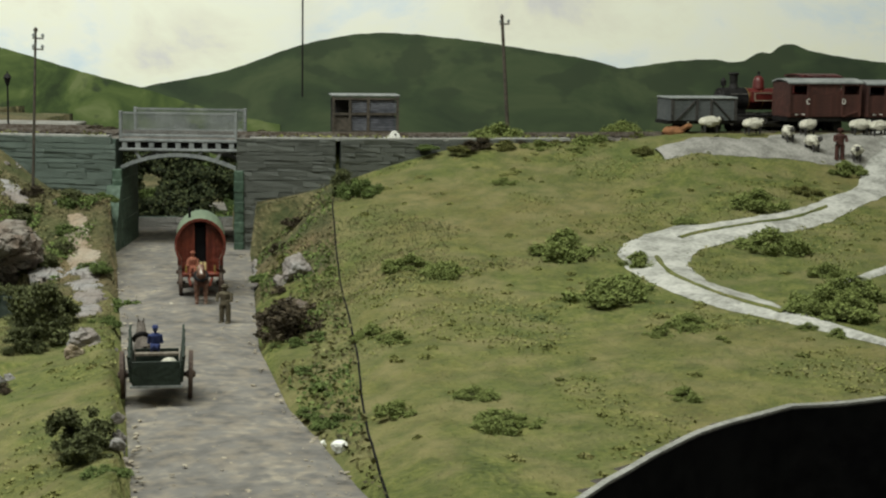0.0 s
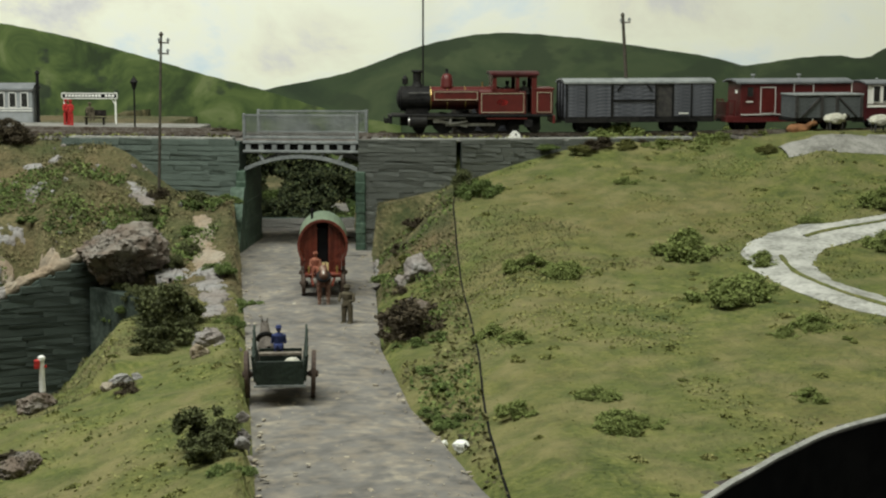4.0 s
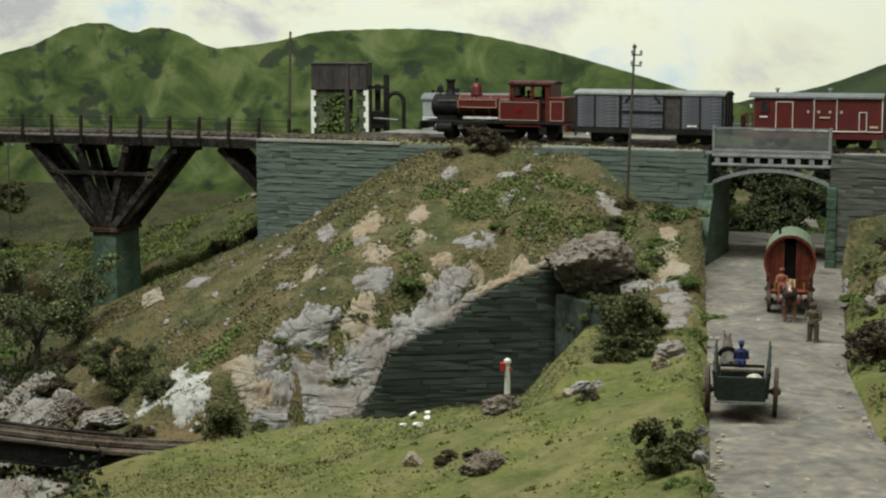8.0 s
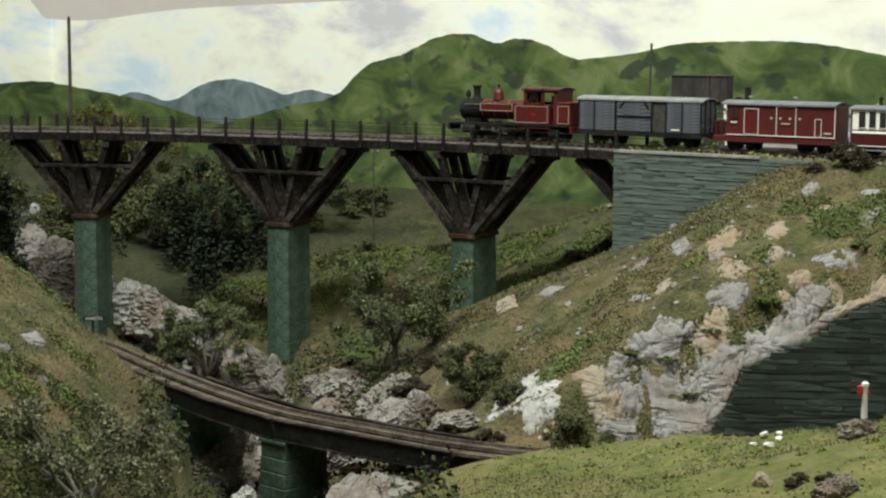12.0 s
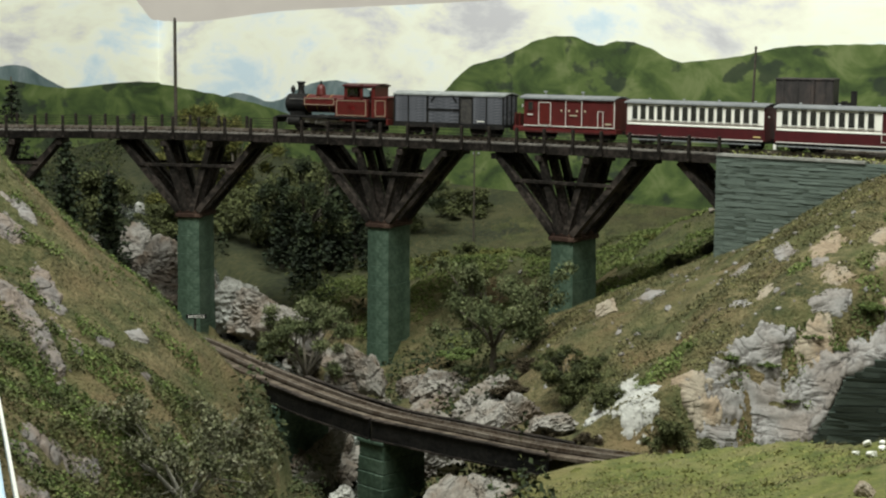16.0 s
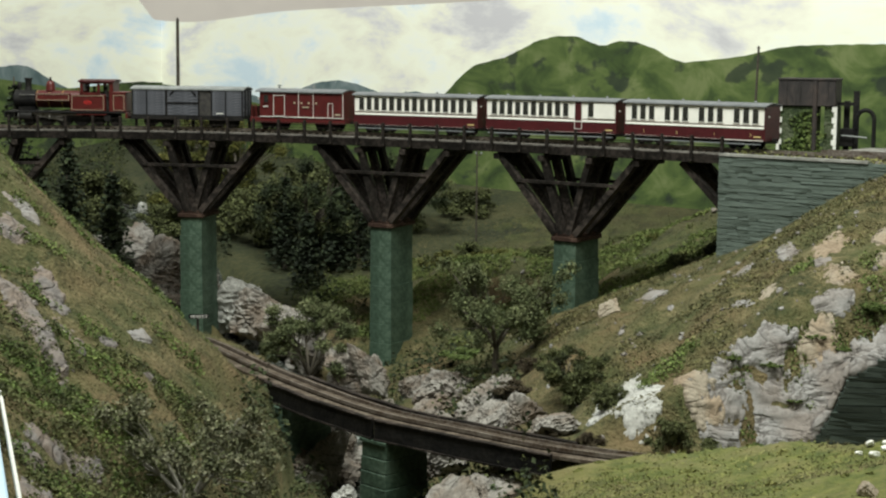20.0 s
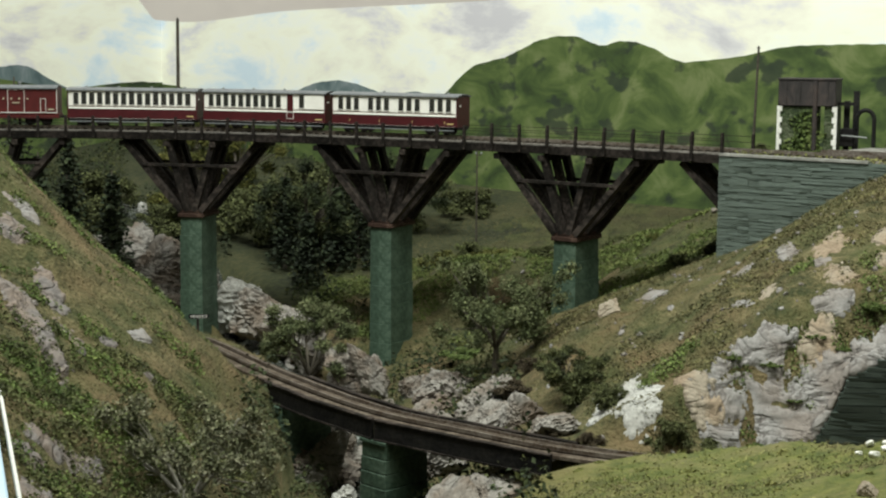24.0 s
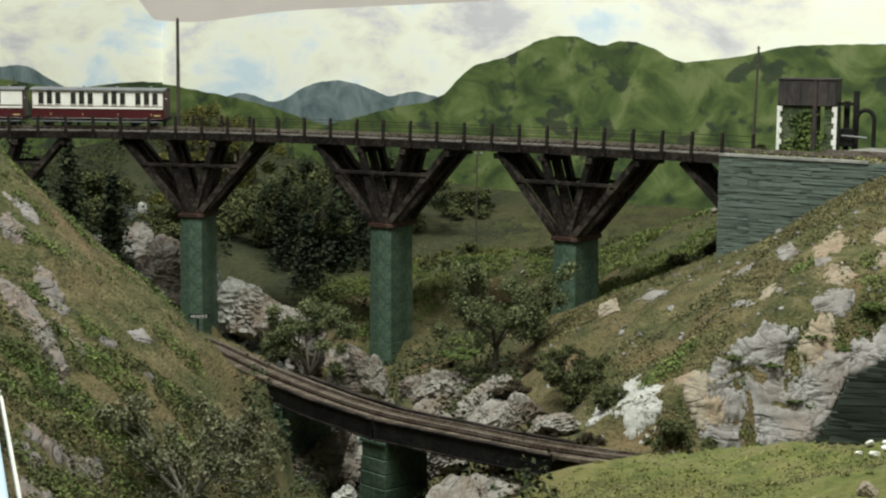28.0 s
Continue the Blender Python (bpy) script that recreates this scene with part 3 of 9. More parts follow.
def board_hit(az):
    """How far along the backdrop a bearing meets it."""
    a = math.radians(az)
    d = Vector((-math.sin(a), math.cos(a)))
    e = ALONG if az < 9.7 else Vector((-0.72, -0.69))
    det = d.x * -e.y + d.y * e.x
    k = (CORNER.x * -e.y + CORNER.y * e.x) / det
    s = (d.x * CORNER.y - d.y * CORNER.x) / det
    return (s if az < 9.7 else -s), k


def backdrop_sheet(name, top, base, material, off, thick, label, kind="structure", rugged=0.0):
    """A flat board or painted shape on the backdrop: top is a row of (bearing, elevation) along its upper edge."""
    az = np.array([a for a, _ in top], float)
    el = np.array([e for _, e in top], float)
    order = np.argsort(-az)
    az, el = az[order], el[order]
    grid = np.unique(np.r_[np.linspace(az[0], az[-1], 160), az, 9.7 if az[0] > 9.7 > az[-1] else az[0]])[::-1]
    # smooth through the row
    k = np.searchsorted(-az, -grid, side="right") - 1
    k = np.clip(k, 0, len(az) - 2)
    f = (grid - az[k]) / (az[k + 1] - az[k])
    f = np.clip(f, 0, 1)
    m = np.gradient(el, az)
    h = az[k + 1] - az[k]
    line = (2 * f ** 3 - 3 * f ** 2 + 1) * el[k] + (f ** 3 - 2 * f ** 2 + f) * h * m[k] + (-2 * f ** 3 + 3 * f ** 2) * el[k + 1] + (f ** 3 - f ** 2) * h * m[k + 1]
    line = line + rugged * (np.sin(grid * 9.1) + 0.6 * np.sin(grid * 21.3 + 1) + 0.4 * np.sin(grid * 47 + 2))
    verts, faces = [], []
    for a, e in zip(grid, line):
        s, d = board_hit(a)
        z1 = CAM_HEIGHT + d * math.tan(math.radians(e))
        z0 = min(base, z1 - 0.001)
        for o in (off, off - thick):
            x, y = board_at(s, o)
            verts += [(x, y, z0), (x, y, z1)]
    for i in range(len(grid) - 1):
        a, b = 4 * i, 4 * i + 4
        faces += [(a, b, b + 1, a + 1), (a + 2, a + 3, b + 3, b + 2), (a + 1, b + 1, b + 3, a + 3), (a, a + 2, b + 2, b)]
    n = 4 * (len(grid) - 1)
    faces += [(0, 1, 3, 2), (n, n + 2, n + 3, n + 1)]
    ob = new(name, mesh_of(name, verts, faces, material))
    return tagged(ob, label, "backdrop", kind=kind)


backdrop_sheet("backdrop", [(48, 4.0), (20, 3.4), (11.5, 2.6), (10.4, 1.4), (9.9, 0.78), (9.6, 0.74), (5.5, 1.12), (-1.9, 1.58), (-8, 2.2), (-20, 3.2), (-66, 4.6)],
               0.95, M["sky_paint"], 0.0, 0.012, "backdrop board painted with a pale cloudy sky")
backdrop_sheet("painted_hill_far_right", [(-41.5, -1.55), (-43.02, -1.46), (-44.7, -1.20), (-45.85, -1.12), (-47.0, -1.14), (-47.37, -0.92), (-47.59, -0.85), (-47.85, -0.87), (-48.21, -0.61), (-48.58, -0.55), (-48.96, -0.70), (-49.43, -0.82), (-50.2, -0.95), (-51.63, -1.12), (-56, -1.6), (-62, -2)],
               1.0, M["hill_mid"], 0.002, 0.0015, "distant grey-green peak painted on the backdrop", rugged=0.008)
backdrop_sheet("painted_hill_right", [(-24, -3.0), (-26.24, -2.36), (-29.13, -1.76), (-31.85, -0.81), (-33.8, -0.43), (-36.94, -0.54), (-39.89, -0.93), (-42.05, -1.28), (-43.81, -1.83), (-46.53, -2.26), (-52, -2.9), (-62, -3.2)],
               1.0, M["hill_mid"], 0.004, 0.0015, "long dark green hill painted on the backdrop", rugged=0.008)
backdrop_sheet("painted_mountains_blue", [(8.5, -2.3), (6.92, -1.7), (5.76, -1.99), (4.58, -1.4), (3.6, -1.25), (2.62, -1.48), (1.83, -1.77), (1.05, -1.61), (0.26, -1.76), (-1, -2.2)],
               1.0, M["hill_far"], 0.002, 0.0015, "blue-grey far mountains painted on the backdrop", rugged=0.01)
backdrop_sheet("painted_peak", [(4.4, -2.9), (1.63, -2.16), (-0.14, -1.65), (-0.92, -0.86), (-2.28, -0.36), (-3.65, 0.27), (-4.82, 0.3), (-5.41, 0.05), (-6.37, 0.2), (-7.15, 0.03), (-8.13, -0.46), (-9.66, -0.45), (-11.74, -0.05), (-14, -0.4), (-18, -1.2)],
               1.0, M["hill_near"], 0.004, 0.0015, "rocky green peak painted on the backdrop", rugged=0.015)
backdrop_sheet("painted_hill_middle", [(-5, -1.2), (-7.68, -0.62), (-10.51, -0.25), (-11.74, 0.03), (-13.39, 0.13), (-16.1, 0.11), (-19.22, -0.42), (-22.17, -1.2), (-24.13, -1.79), (-26.24, -2.36), (-28.74, -3.12), (-31, -3.6)],
               1.0, M["hill_near"], 0.006, 0.0015, "broad green hill painted on the backdrop", rugged=0.008)
backdrop_sheet("painted_hill_left", [(40, -1.1), (22, -1.3), (15.06, -1.26), (13.22, -1.54), (10.19, -1.33), (7.89, -1.71), (6.15, -2.09), (4.39, -2.67), (0, -3.4), (-6, -4.2), (-14, -5.2)],
               1.0, M["hill_near"], 0.008, 0.0015, "low green hills painted on the backdrop", rugged=0.012)
backdrop_sheet("painted_mountain_grey", [(30, -0.9), (17, -0.82), (15.05, -0.84), (14.31, -0.8), (13.21, -1.4), (11.5, -2.0)],
               1.0, M["hill_far"], 0.003, 0.0015, "grey far mountain painted on the backdrop", rugged=0.01)

# ---- modelled land ----
def land():
    step = 0.0055
    xs, ys = np.arange(-1.0, 1.62, step), np.arange(0.30, 2.40, step)
    gx, gy = np.meshgrid(xs, ys)
    rel = (gx - CORNER.x) * -0.572 + (gy - CORNER.y) * -0.82      # in front of the backdrop
    rel2 = (gx - CORNER.x) * 0.69 + (gy - CORNER.y) * -0.72
    gz = ground(gx, gy)
    ok = (gy > layout_front(gx)) & (rel > -0.006) & (rel2 > -0.006) & (gx > -0.235 - 0.9 * np.maximum(0, gy - 0.80))
    h, w = gx.shape
    idx = np.arange(h * w).reshape(h, w)
    quad = np.stack([idx[:-1, :-1], idx[:-1, 1:], idx[1:, 1:], idx[1:, :-1]], -1).reshape(-1, 4)
    good = (ok[:-1, :-1] & ok[:-1, 1:] & ok[1:, 1:] & ok[1:, :-1]).reshape(-1)
    quad = quad[good]
    used = np.unique(quad)
    remap = np.full(h * w, -1)
    remap[used] = np.arange(len(used))
    co = np.stack([gx.ravel(), gy.ravel(), gz.ravel()], -1)[used]
    quad = remap[quad]
    me = bpy.data.meshes.new("ground")
    me.vertices.add(len(co))
    me.vertices.foreach_set("co", co.ravel())
    me.loops.add(quad.size)
    me.loops.foreach_set("vertex_index", quad.ravel())
    me.polygons.add(len(quad))
    me.polygons.foreach_set("loop_start", np.arange(0, quad.size, 4))
    me.polygons.foreach_set("use_smooth", np.ones(len(quad), bool))
    me.update(calc_edges=True)
    # smooth field and bank in fine turf, the rest wild; behind the viaduct shade is put into the colour
    cx, cy = co[quad].mean(1)[:, 0], co[quad].mean(1)[:, 1]
    left, right = lane_edges(cy)
    u, v = MAIN.near(cx, cy)
    turf = ((cx > joint_x(cy)) & (v > 0)) | ((v > 0.25) & (cx > 0.03) & (cy < 0.9))
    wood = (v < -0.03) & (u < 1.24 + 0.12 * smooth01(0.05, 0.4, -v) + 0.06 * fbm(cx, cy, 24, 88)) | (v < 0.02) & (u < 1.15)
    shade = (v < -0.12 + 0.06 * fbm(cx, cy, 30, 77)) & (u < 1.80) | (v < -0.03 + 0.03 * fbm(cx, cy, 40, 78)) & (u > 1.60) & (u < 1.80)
    for key in ("wild_ground", "grass_ground", "wood_shade_ground", "slope_shade_ground"):
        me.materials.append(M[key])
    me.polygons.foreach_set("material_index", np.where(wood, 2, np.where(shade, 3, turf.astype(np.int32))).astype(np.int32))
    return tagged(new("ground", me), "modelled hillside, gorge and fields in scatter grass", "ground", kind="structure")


land()


def sweep(line, u0, u1, profile, z, material, name, parent=None, label="", step=0.012):
    """A bar of constant profile (off, height) along a line."""
    n = max(2, int((u1 - u0) / step))
    verts, faces, k = [], [], len(profile)
    for i in range(n + 1):
        u = u0 + (u1 - u0) * i / n
        x, y, a = line.at(u)
        zz = z(u) if callable(z) else z
        for off, h in profile:
            verts.append((x + off * math.sin(a), y - off * math.cos(a), zz + h))
    for i in range(n):
        for j in range(k):
            a, b = i * k + j, i * k + (j + 1) % k
            faces.append((a, a + k, b + k, b))
    faces += [tuple(range(k)), tuple(reversed(range(n * k, n * k + k)))]
    me = mesh_of(name, verts, faces, material)
    bm = bmesh.new()
    bm.from_mesh(me)
    bmesh.ops.recalc_face_normals(bm, faces=bm.faces)
    bm.to_mesh(me)
    bm.free()
    ob = new(name, me)
    ob.parent = parent
    return tagged(ob, label)


def bar_profile(off, w, h0, h1):
    return [(off - w / 2, h0), (off + w / 2, h0), (off + w / 2, h1), (off - w / 2, h1)]


def track(name, line, u0, u1, z, label, off=0.0, ballast=True, sleepers=True):
    t = thing(name, Matrix.Identity(4), label, "railway track", kind="structure")
    for side in (-0.006, 0.006):
        sweep(line, u0, u1, bar_profile(off + side, 0.0011, -0.002, 0.0), z, M["rail"], "rail", t)
    if ballast:
        sweep(line, u0, u1, [(off - 0.019, -0.0055), (off + 0.019, -0.0055), (off + 0.015, -0.0035), (off - 0.015, -0.0035)], z, M["ballast"], "ballast", t)
    if sleepers:
        bm = bmesh.new()
        n = int((u1 - u0) / 0.0075)
        for i in range(n):
            x, y, a = line.at(u0 + (i + 0.5) * (u1 - u0) / n, off)
            box(0.003, 0.022, 0.0014, pose(x, y, z - 0.0034, 0, 0, math.degrees(a)), bm)
        part("sleepers", bm, M["sleeper"], t)["kind"] = "stuff"
    return t


track("main_line", MAIN, 0.30, 3.2, RAIL, "single narrow-gauge main line on timber sleepers")
track("station_loop", MAIN, 1.80, 2.09, RAIL, "weathered station loop track beside the platform", off=-0.042)
track("field_siding", MAIN, 2.475, 3.2, RAIL + 0.003, "siding beside the sheep pen", off=0.042)
low_track = track("lower_line", LOWER, 0.25, 1.72, LOW, "lower narrow-gauge line on a lengthwise plank deck", ballast=False, sleepers=False)
for off, w, h in ((-0.0113, 0.0078, -0.0030), (-0.0028, 0.0050, -0.0026), (0.0028, 0.0050, -0.0027), (0.0113, 0.0078, -0.0031)):
    sweep(LOWER, 0.25, 1.72, bar_profile(off, w, -0.0052, h), LOW, M["plank_brown"], "deck_plank", low_track)


def lane():
    """The road surface, slightly cambered and rutted."""
    nv, nu = 22, 150
    verts, faces = [], []
    for i in range(nu + 1):
        y = 0.40 + (1.07 - 0.40) * i / nu
        l, r = lane_edges(np.array(y))
        for j in range(nv + 1):
            f = j / nv
            x = float(l + (r - l) * f)
            verts.append((x, y, ROAD + 0.0012 * math.sin(f * math.pi) + 0.0008 * float(fbm(np.array(x), np.array(y), 60, 12))))
    for i in range(nu):
        for j in range(nv):
            a = i * (nv + 1) + j
            faces.append((a, a + 1, a + nv + 2, a + nv + 1))
    tagged(new("road", mesh_of("road", verts, faces, M["road"], True)), "grey worn gravel road through the bridge", "road", kind="structure")
    sweep(LANE, 0.02, 0.36, bar_profile(0, 0.095, -0.002, 0.001), ROAD, M["road"], "road_beyond", None, "")
    tagged(bpy.data.objects["road_beyond"], "grey gravel road beyond the bridge", "road", kind="structure")


lane()

# ---- viaduct ----
def viaduct():
    t = thing("viaduct", Matrix.Identity(4), "dark timber trestle viaduct on green stone piers", "viaduct")
    u0, u1 = 0.30, U_ABUT
    sweep(MAIN, u0, u1, bar_profile(0.0, 0.046, -0.0058, -0.0036), RAIL, M["deck"], "deck", t)
    for off in (-0.0225, 0.0225):
        sweep(MAIN, u0, u1, bar_profile(off, 0.004, -0.0115, -0.0045), RAIL, M["beam_dark"], "edge_beam", t)
    for off in (-0.008, 0.008):
        sweep(MAIN, u0, u1, bar_profile(off, 0.005, -0.0125, -0.0058), RAIL, M["beam_dark"], "girder", t)
    post = bm_mesh("post", box(0.0026, 0.0026, 0.0215, bevel=0.0003), M["rust_wood"])
    n = 50
    for i in range(n + 1):
        u = u0 + (u1 - u0) * i / n
        for off in (-0.0262, 0.0262):
            x, y, a = MAIN.at(u, off)
            part("post", post, None, t, at=pose(x, y, RAIL - 0.0105, rng.uniform(-1, 1), rng.uniform(-1, 1), math.degrees(a)))
    for off in (-0.0262, 0.0262):
        for h in (0.0035, 0.0085):
            sweep(MAIN, u0, u1, bar_profile(off, 0.0005, h, h + 0.0005), RAIL, M["rust_wood"], "hand_wire", t)
    # each pier: stone shaft, cap, and the fan of raking struts on both faces
    for u, base in ((0.37, 1.03), (0.58, 1.03), (0.77, 1.02), (0.972, 1.02), (1.179, 0.985), (1.391, 0.946), (1.586, 1.040)):
        x, y, a = MAIN.at(u)
        m = pose(x, y, 0, 0, 0, math.degrees(a))
        pier = thing("pier", m, "green stone pier with timber fan struts", "pier")
        pier.parent = t
        del pier["category"], pier["label"]
        top = 1.112
        h = top - base
        courses = max(4, int(h / 0.017))
        for c in range(courses):
            f0, f1 = c / courses, (c + 1) / courses
            w, d = 0.0236 - 0.002 * f0, 0.0440 - 0.002 * f0
            k = 0.0002 * (c % 3)
            part("course", box(w + k, d + k, h / courses - 0.00005, bevel=0.00015), M["pier_green"], pier, at=pose(rng.uniform(-2e-4, 2e-4), 0, base + h * f0))
        part("cap", box(0.0265, 0.0465, 0.004, pose(0, 0, top), bevel=0.0005), M["rust_cap"], pier, "rust-brown cap plate")
        part("upper_cap", box(0.024, 0.045, 0.003, pose(0, 0, top + 0.004), bevel=0.0004), M["rust_cap"], pier)
        for side in (-0.0190, 0.0190):
            for xb, xt, w in ((-0.010, -0.070, 0.0085), (-0.0035, -0.024, 0.0075), (0.0035, 0.024, 0.0075), (0.010, 0.070, 0.0085)):
                b = bar((xb, side, top + 0.006), (xt, side, RAIL - 0.0125), w, 0.0055)
                part("strut", b, M["rust_wood"], pier)
            part("tie", box(0.098, 0.003, 0.003, pose(0, side * 1.2, RAIL - 0.038), bevel=0.0003), M["rust_wood"], pier)
        for xb, xt in ((-0.008, -0.070), (0.008, 0.070), (-0.003, -0.024), (0.003, 0.024)):
            part("inner_strut", bar((xb, 0, top + 0.006), (xt, 0, RAIL - 0.0125), 0.006, 0.007), M["rust_wood"], pier)
        for xt in (-0.070, -0.024, 0.024, 0.070):
            part("cross_bearer", box(0.006, 0.05, 0.005, pose(xt, 0, RAIL - 0.018)), M["rust_wood"], pier)
    # half fan at the abutment
    x, y, a = MAIN.at(U_ABUT)
    half = thing("end_fan", pose(x, y, 0, 0, 0, math.degrees(a)), "raking timber struts against the abutment", "struts")
    half.parent = t
    del half["category"]
    for side in (-0.0165, 0.0, 0.0165):
        part("strut", bar((-0.001, side, RAIL - 0.050), (-0.042, side, RAIL - 0.0125), 0.007, 0.0055), M["rust_wood"], half)
    return t


viaduct()


# ---- stone walls: courses of slaty stones over a mortar core ----
def stone_wall(name, length, height, thick, m, label, course=0.0032, run=(0.008, 0.026), top=None, base=None, parent=None, limit=300, stone=None):
    """A wall along local x from 0 to length, face towards -y. top(x), base(x): heights, where they slope."""
    t = thing(name, m, label, "stone wall", kind="structure" if parent is None else "")
    t.parent = parent
    top = top or (lambda x: height)
    base = base or (lambda x: 0.0)
    xs = [length * i / 24 for i in range(25)]
    outline = [(x, base(x)) for x in xs] + [(x, top(x) - 0.002) for x in reversed(xs)]
    part("core", prism(outline, thick, pose(0, thick / 2 + 0.0012, 0)), M["mortar"], t)
    shapes = []
    for k in range(6):
        bm = box(1, 1, 1)
        for v in bm.verts:
            v.co.x += rng.uniform(-0.03, 0.03)
            v.co.z += rng.uniform(-0.10, 0.10)
            v.co.y += rng.uniform(-0.16, 0.16)
        shapes.append(bm_mesh("stone", bm, stone or M["green_stone"]))
    n, z = 0, min(base(x) for x in xs)
    hi = max(top(x) for x in xs)
    while z < hi - 0.002:
        h = course * rng.uniform(0.6, 1.5)
        x = -rng.uniform(0, run[0])
        while x < length:
            w = rng.uniform(*run)
            a, b = max(0, x), min(length, x + w)
            while a < b and top(a) < z + h * 0.55:
                a += 0.001
            mid = (a + b) / 2
            if b - a > 0.003 and top(mid) >= z + h * 0.7 and base(mid) <= z + h * 0.5 and n < limit:
                hh = min(h, top(mid) - z)
                part("stone", shapes[rng.randrange(6)], None, t,
                     at=pose(mid, 0.0005, z + 0.0003, 0, rng.uniform(-0.9, 0.9), 0) @ Matrix.Diagonal((b - a + 0.0001, 0.0026 + rng.uniform(0, 0.0009), hh - 0.00022, 1)))
                n += 1
            x += w
        z += h
    return t


def wall_along(name, u0, u1, off, z0, z1, label, **kw):
    x0, y0, _ = MAIN.at(u0, off)
    x1, y1, _ = MAIN.at(u1, off)
    return stone_wall(name, math.hypot(x1 - x0, y1 - y0), z1 - z0, 0.02, pose(x0, y0, z0, 0, 0, math.degrees(math.atan2(y1 - y0, x1 - x0))), label, **kw)


wall_along("abutment_wall", U_ABUT, U_ABUT + 0.170, 0.029, 1.10, RAIL - 0.004, "green slaty stone abutment of the viaduct", base=lambda x: 0.0 + 0.5 * x)
x0, y0, a0 = MAIN.at(U_ABUT + 0.002, 0.029)
stone_wall("abutment_end", 0.050, 0.064, 0.02, pose(*MAIN.at(U_ABUT + 0.012, -0.027)[:2], 1.13, 0, 0, math.degrees(a0) - 90), "green stone end face of the abutment")
wall_along("wing_wall_left", 1.985, 2.120, 0.030, 1.135, RAIL - 0.003, "green slaty stone retaining wall beside the bridge")
wall_along("wing_wall_right", 2.206, 2.275, 0.031, 1.112, RAIL - 0.003, "grey-green stone retaining wall beside the bridge", stone=M["grey_stone"])
wall_along("wing_wall_far", 2.279, 2.43, 0.031, 1.135, RAIL - 0.003, "grey-green stone retaining wall along the field", stone=M["grey_stone"])


# ---- road bridge ----
def bridge():
    u = sum(U_BRIDGE) / 2
    x, y, a = MAIN.at(2.1647)
    t = thing("road_bridge", pose(x, y, 0, 0, 0, math.degrees(a)), "grey iron girder bridge on green stone piers", "bridge")
    half = 0.0418
    grey = M["bridge_grey"]
    for sgn in (-1, 1):
        f = 0.029 * sgn
        g = thing("girder_side", pose(0, 0, 0), "grey iron side girder with arch and lattice parapet", "girder")
        g.parent = t
        del g["category"]
        part("bottom_rail", box(2 * half, 0.002, 0.0018, pose(0, f, RAIL - 0.0025), bevel=0.0003), grey, g)
        part("cornice", box(2 * half + 0.002, 0.0045, 0.0022, pose(0, f, RAIL - 0.0062), bevel=0.0004), grey, g)
        part("lower_cornice", box(2 * half + 0.002, 0.0045, 0.0020, pose(0, f, RAIL - 0.0128), bevel=0.0004), grey, g)
        part("web", box(2 * half, 0.0012, 0.0066, pose(0, f + 0.001 * sgn * -1, RAIL - 0.0128)), M["black_iron"], g)
        for i in range(9):
            part("bracket", box(0.0036, 0.0036, 0.0042, pose(-half + 0.003 + i * (2 * half - 0.006) / 8, f, RAIL - 0.0107)), grey, g)
        # arch plate: a curved rib with spandrel bars
        outline_lo, outline_hi = [], []
        for i in range(17):
            xx = -half + 2 * half * i / 16
            c = 1 - (xx / half) ** 2
            outline_lo.append((xx, RAIL - 0.0262 + 0.0095 * c))
            outline_hi.append((xx, RAIL - 0.0235 + 0.0095 * c))
        part("arch_rib", prism(outline_lo + outline_hi[::-1], 0.003, pose(0, f, 0)), grey, g)
        for xx in (-0.028, -0.015, 0.015, 0.028):
            c = 1 - (xx / half) ** 2
            part("spandrel_bar", bar((xx, f, RAIL - 0.0235 + 0.0095 * c), (xx * 1.12, f, RAIL - 0.0126), 0.0018, 0.002), grey, g)
        # parapet
        for xx in (-half, half):
            part("end_post", box(0.0022, 0.0022, 0.0195, pose(xx, f, RAIL - 0.0035), bevel=0.0003), grey, g)
        part("top_rail", box(2 * half, 0.0014, 0.0012, pose(0, f, RAIL + 0.0142)), grey, g)
        lattice = bmesh.new()
        n = 44
        for i in range(-6, n):
            for s in (1, -1):
                xa = -half + 2 * half * i / n
                xb = xa + 2 * half * 6 / n
                za, zb = (RAIL - 0.0008, RAIL + 0.0142) if s > 0 else (RAIL + 0.0142, RAIL - 0.0008)
                lo, hi = max(xa, -half), min(xb, half)
                if hi - lo < 0.001:
                    continue
                pa, pb = za + (zb - za) * (lo - xa) / (xb - xa), za + (zb - za) * (hi - xa) / (xb - xa)
                bar((lo, f + 0.0003 * s, pa), (hi, f + 0.0003 * s, pb), 0.0008, 0.0004, lattice)
        part("lattice", lattice, grey, g, "fine diamond lattice of grey iron")
    part("bridge_deck", box(2 * half, 0.056, 0.004, pose(0, 0, RAIL - 0.0095)), M["black_iron"], t)
    for sgn in (-1, 1):
        xx = sgn * (half + 0.0025)
        for c in range(8):
            part("pier_course", box(0.0075 - 0.0004 * (c % 2), 0.066 - 0.0008 * (c % 2), 0.0083, pose(xx, 0, ROAD - 0.002 + c * 0.0075), bevel=0.0006), M["pier_green"], t)
        # battered buttress in front of the left-hand support
    part("buttress", prism([(0.0, 0.0), (0.030, 0.0), (0.004, 0.05), (0.0, 0.05)], 0.010, pose(-half - 0.004, -0.033, ROAD - 0.003, 0, 0, -90)), M["pier_green"], t)
    return t


bridge()


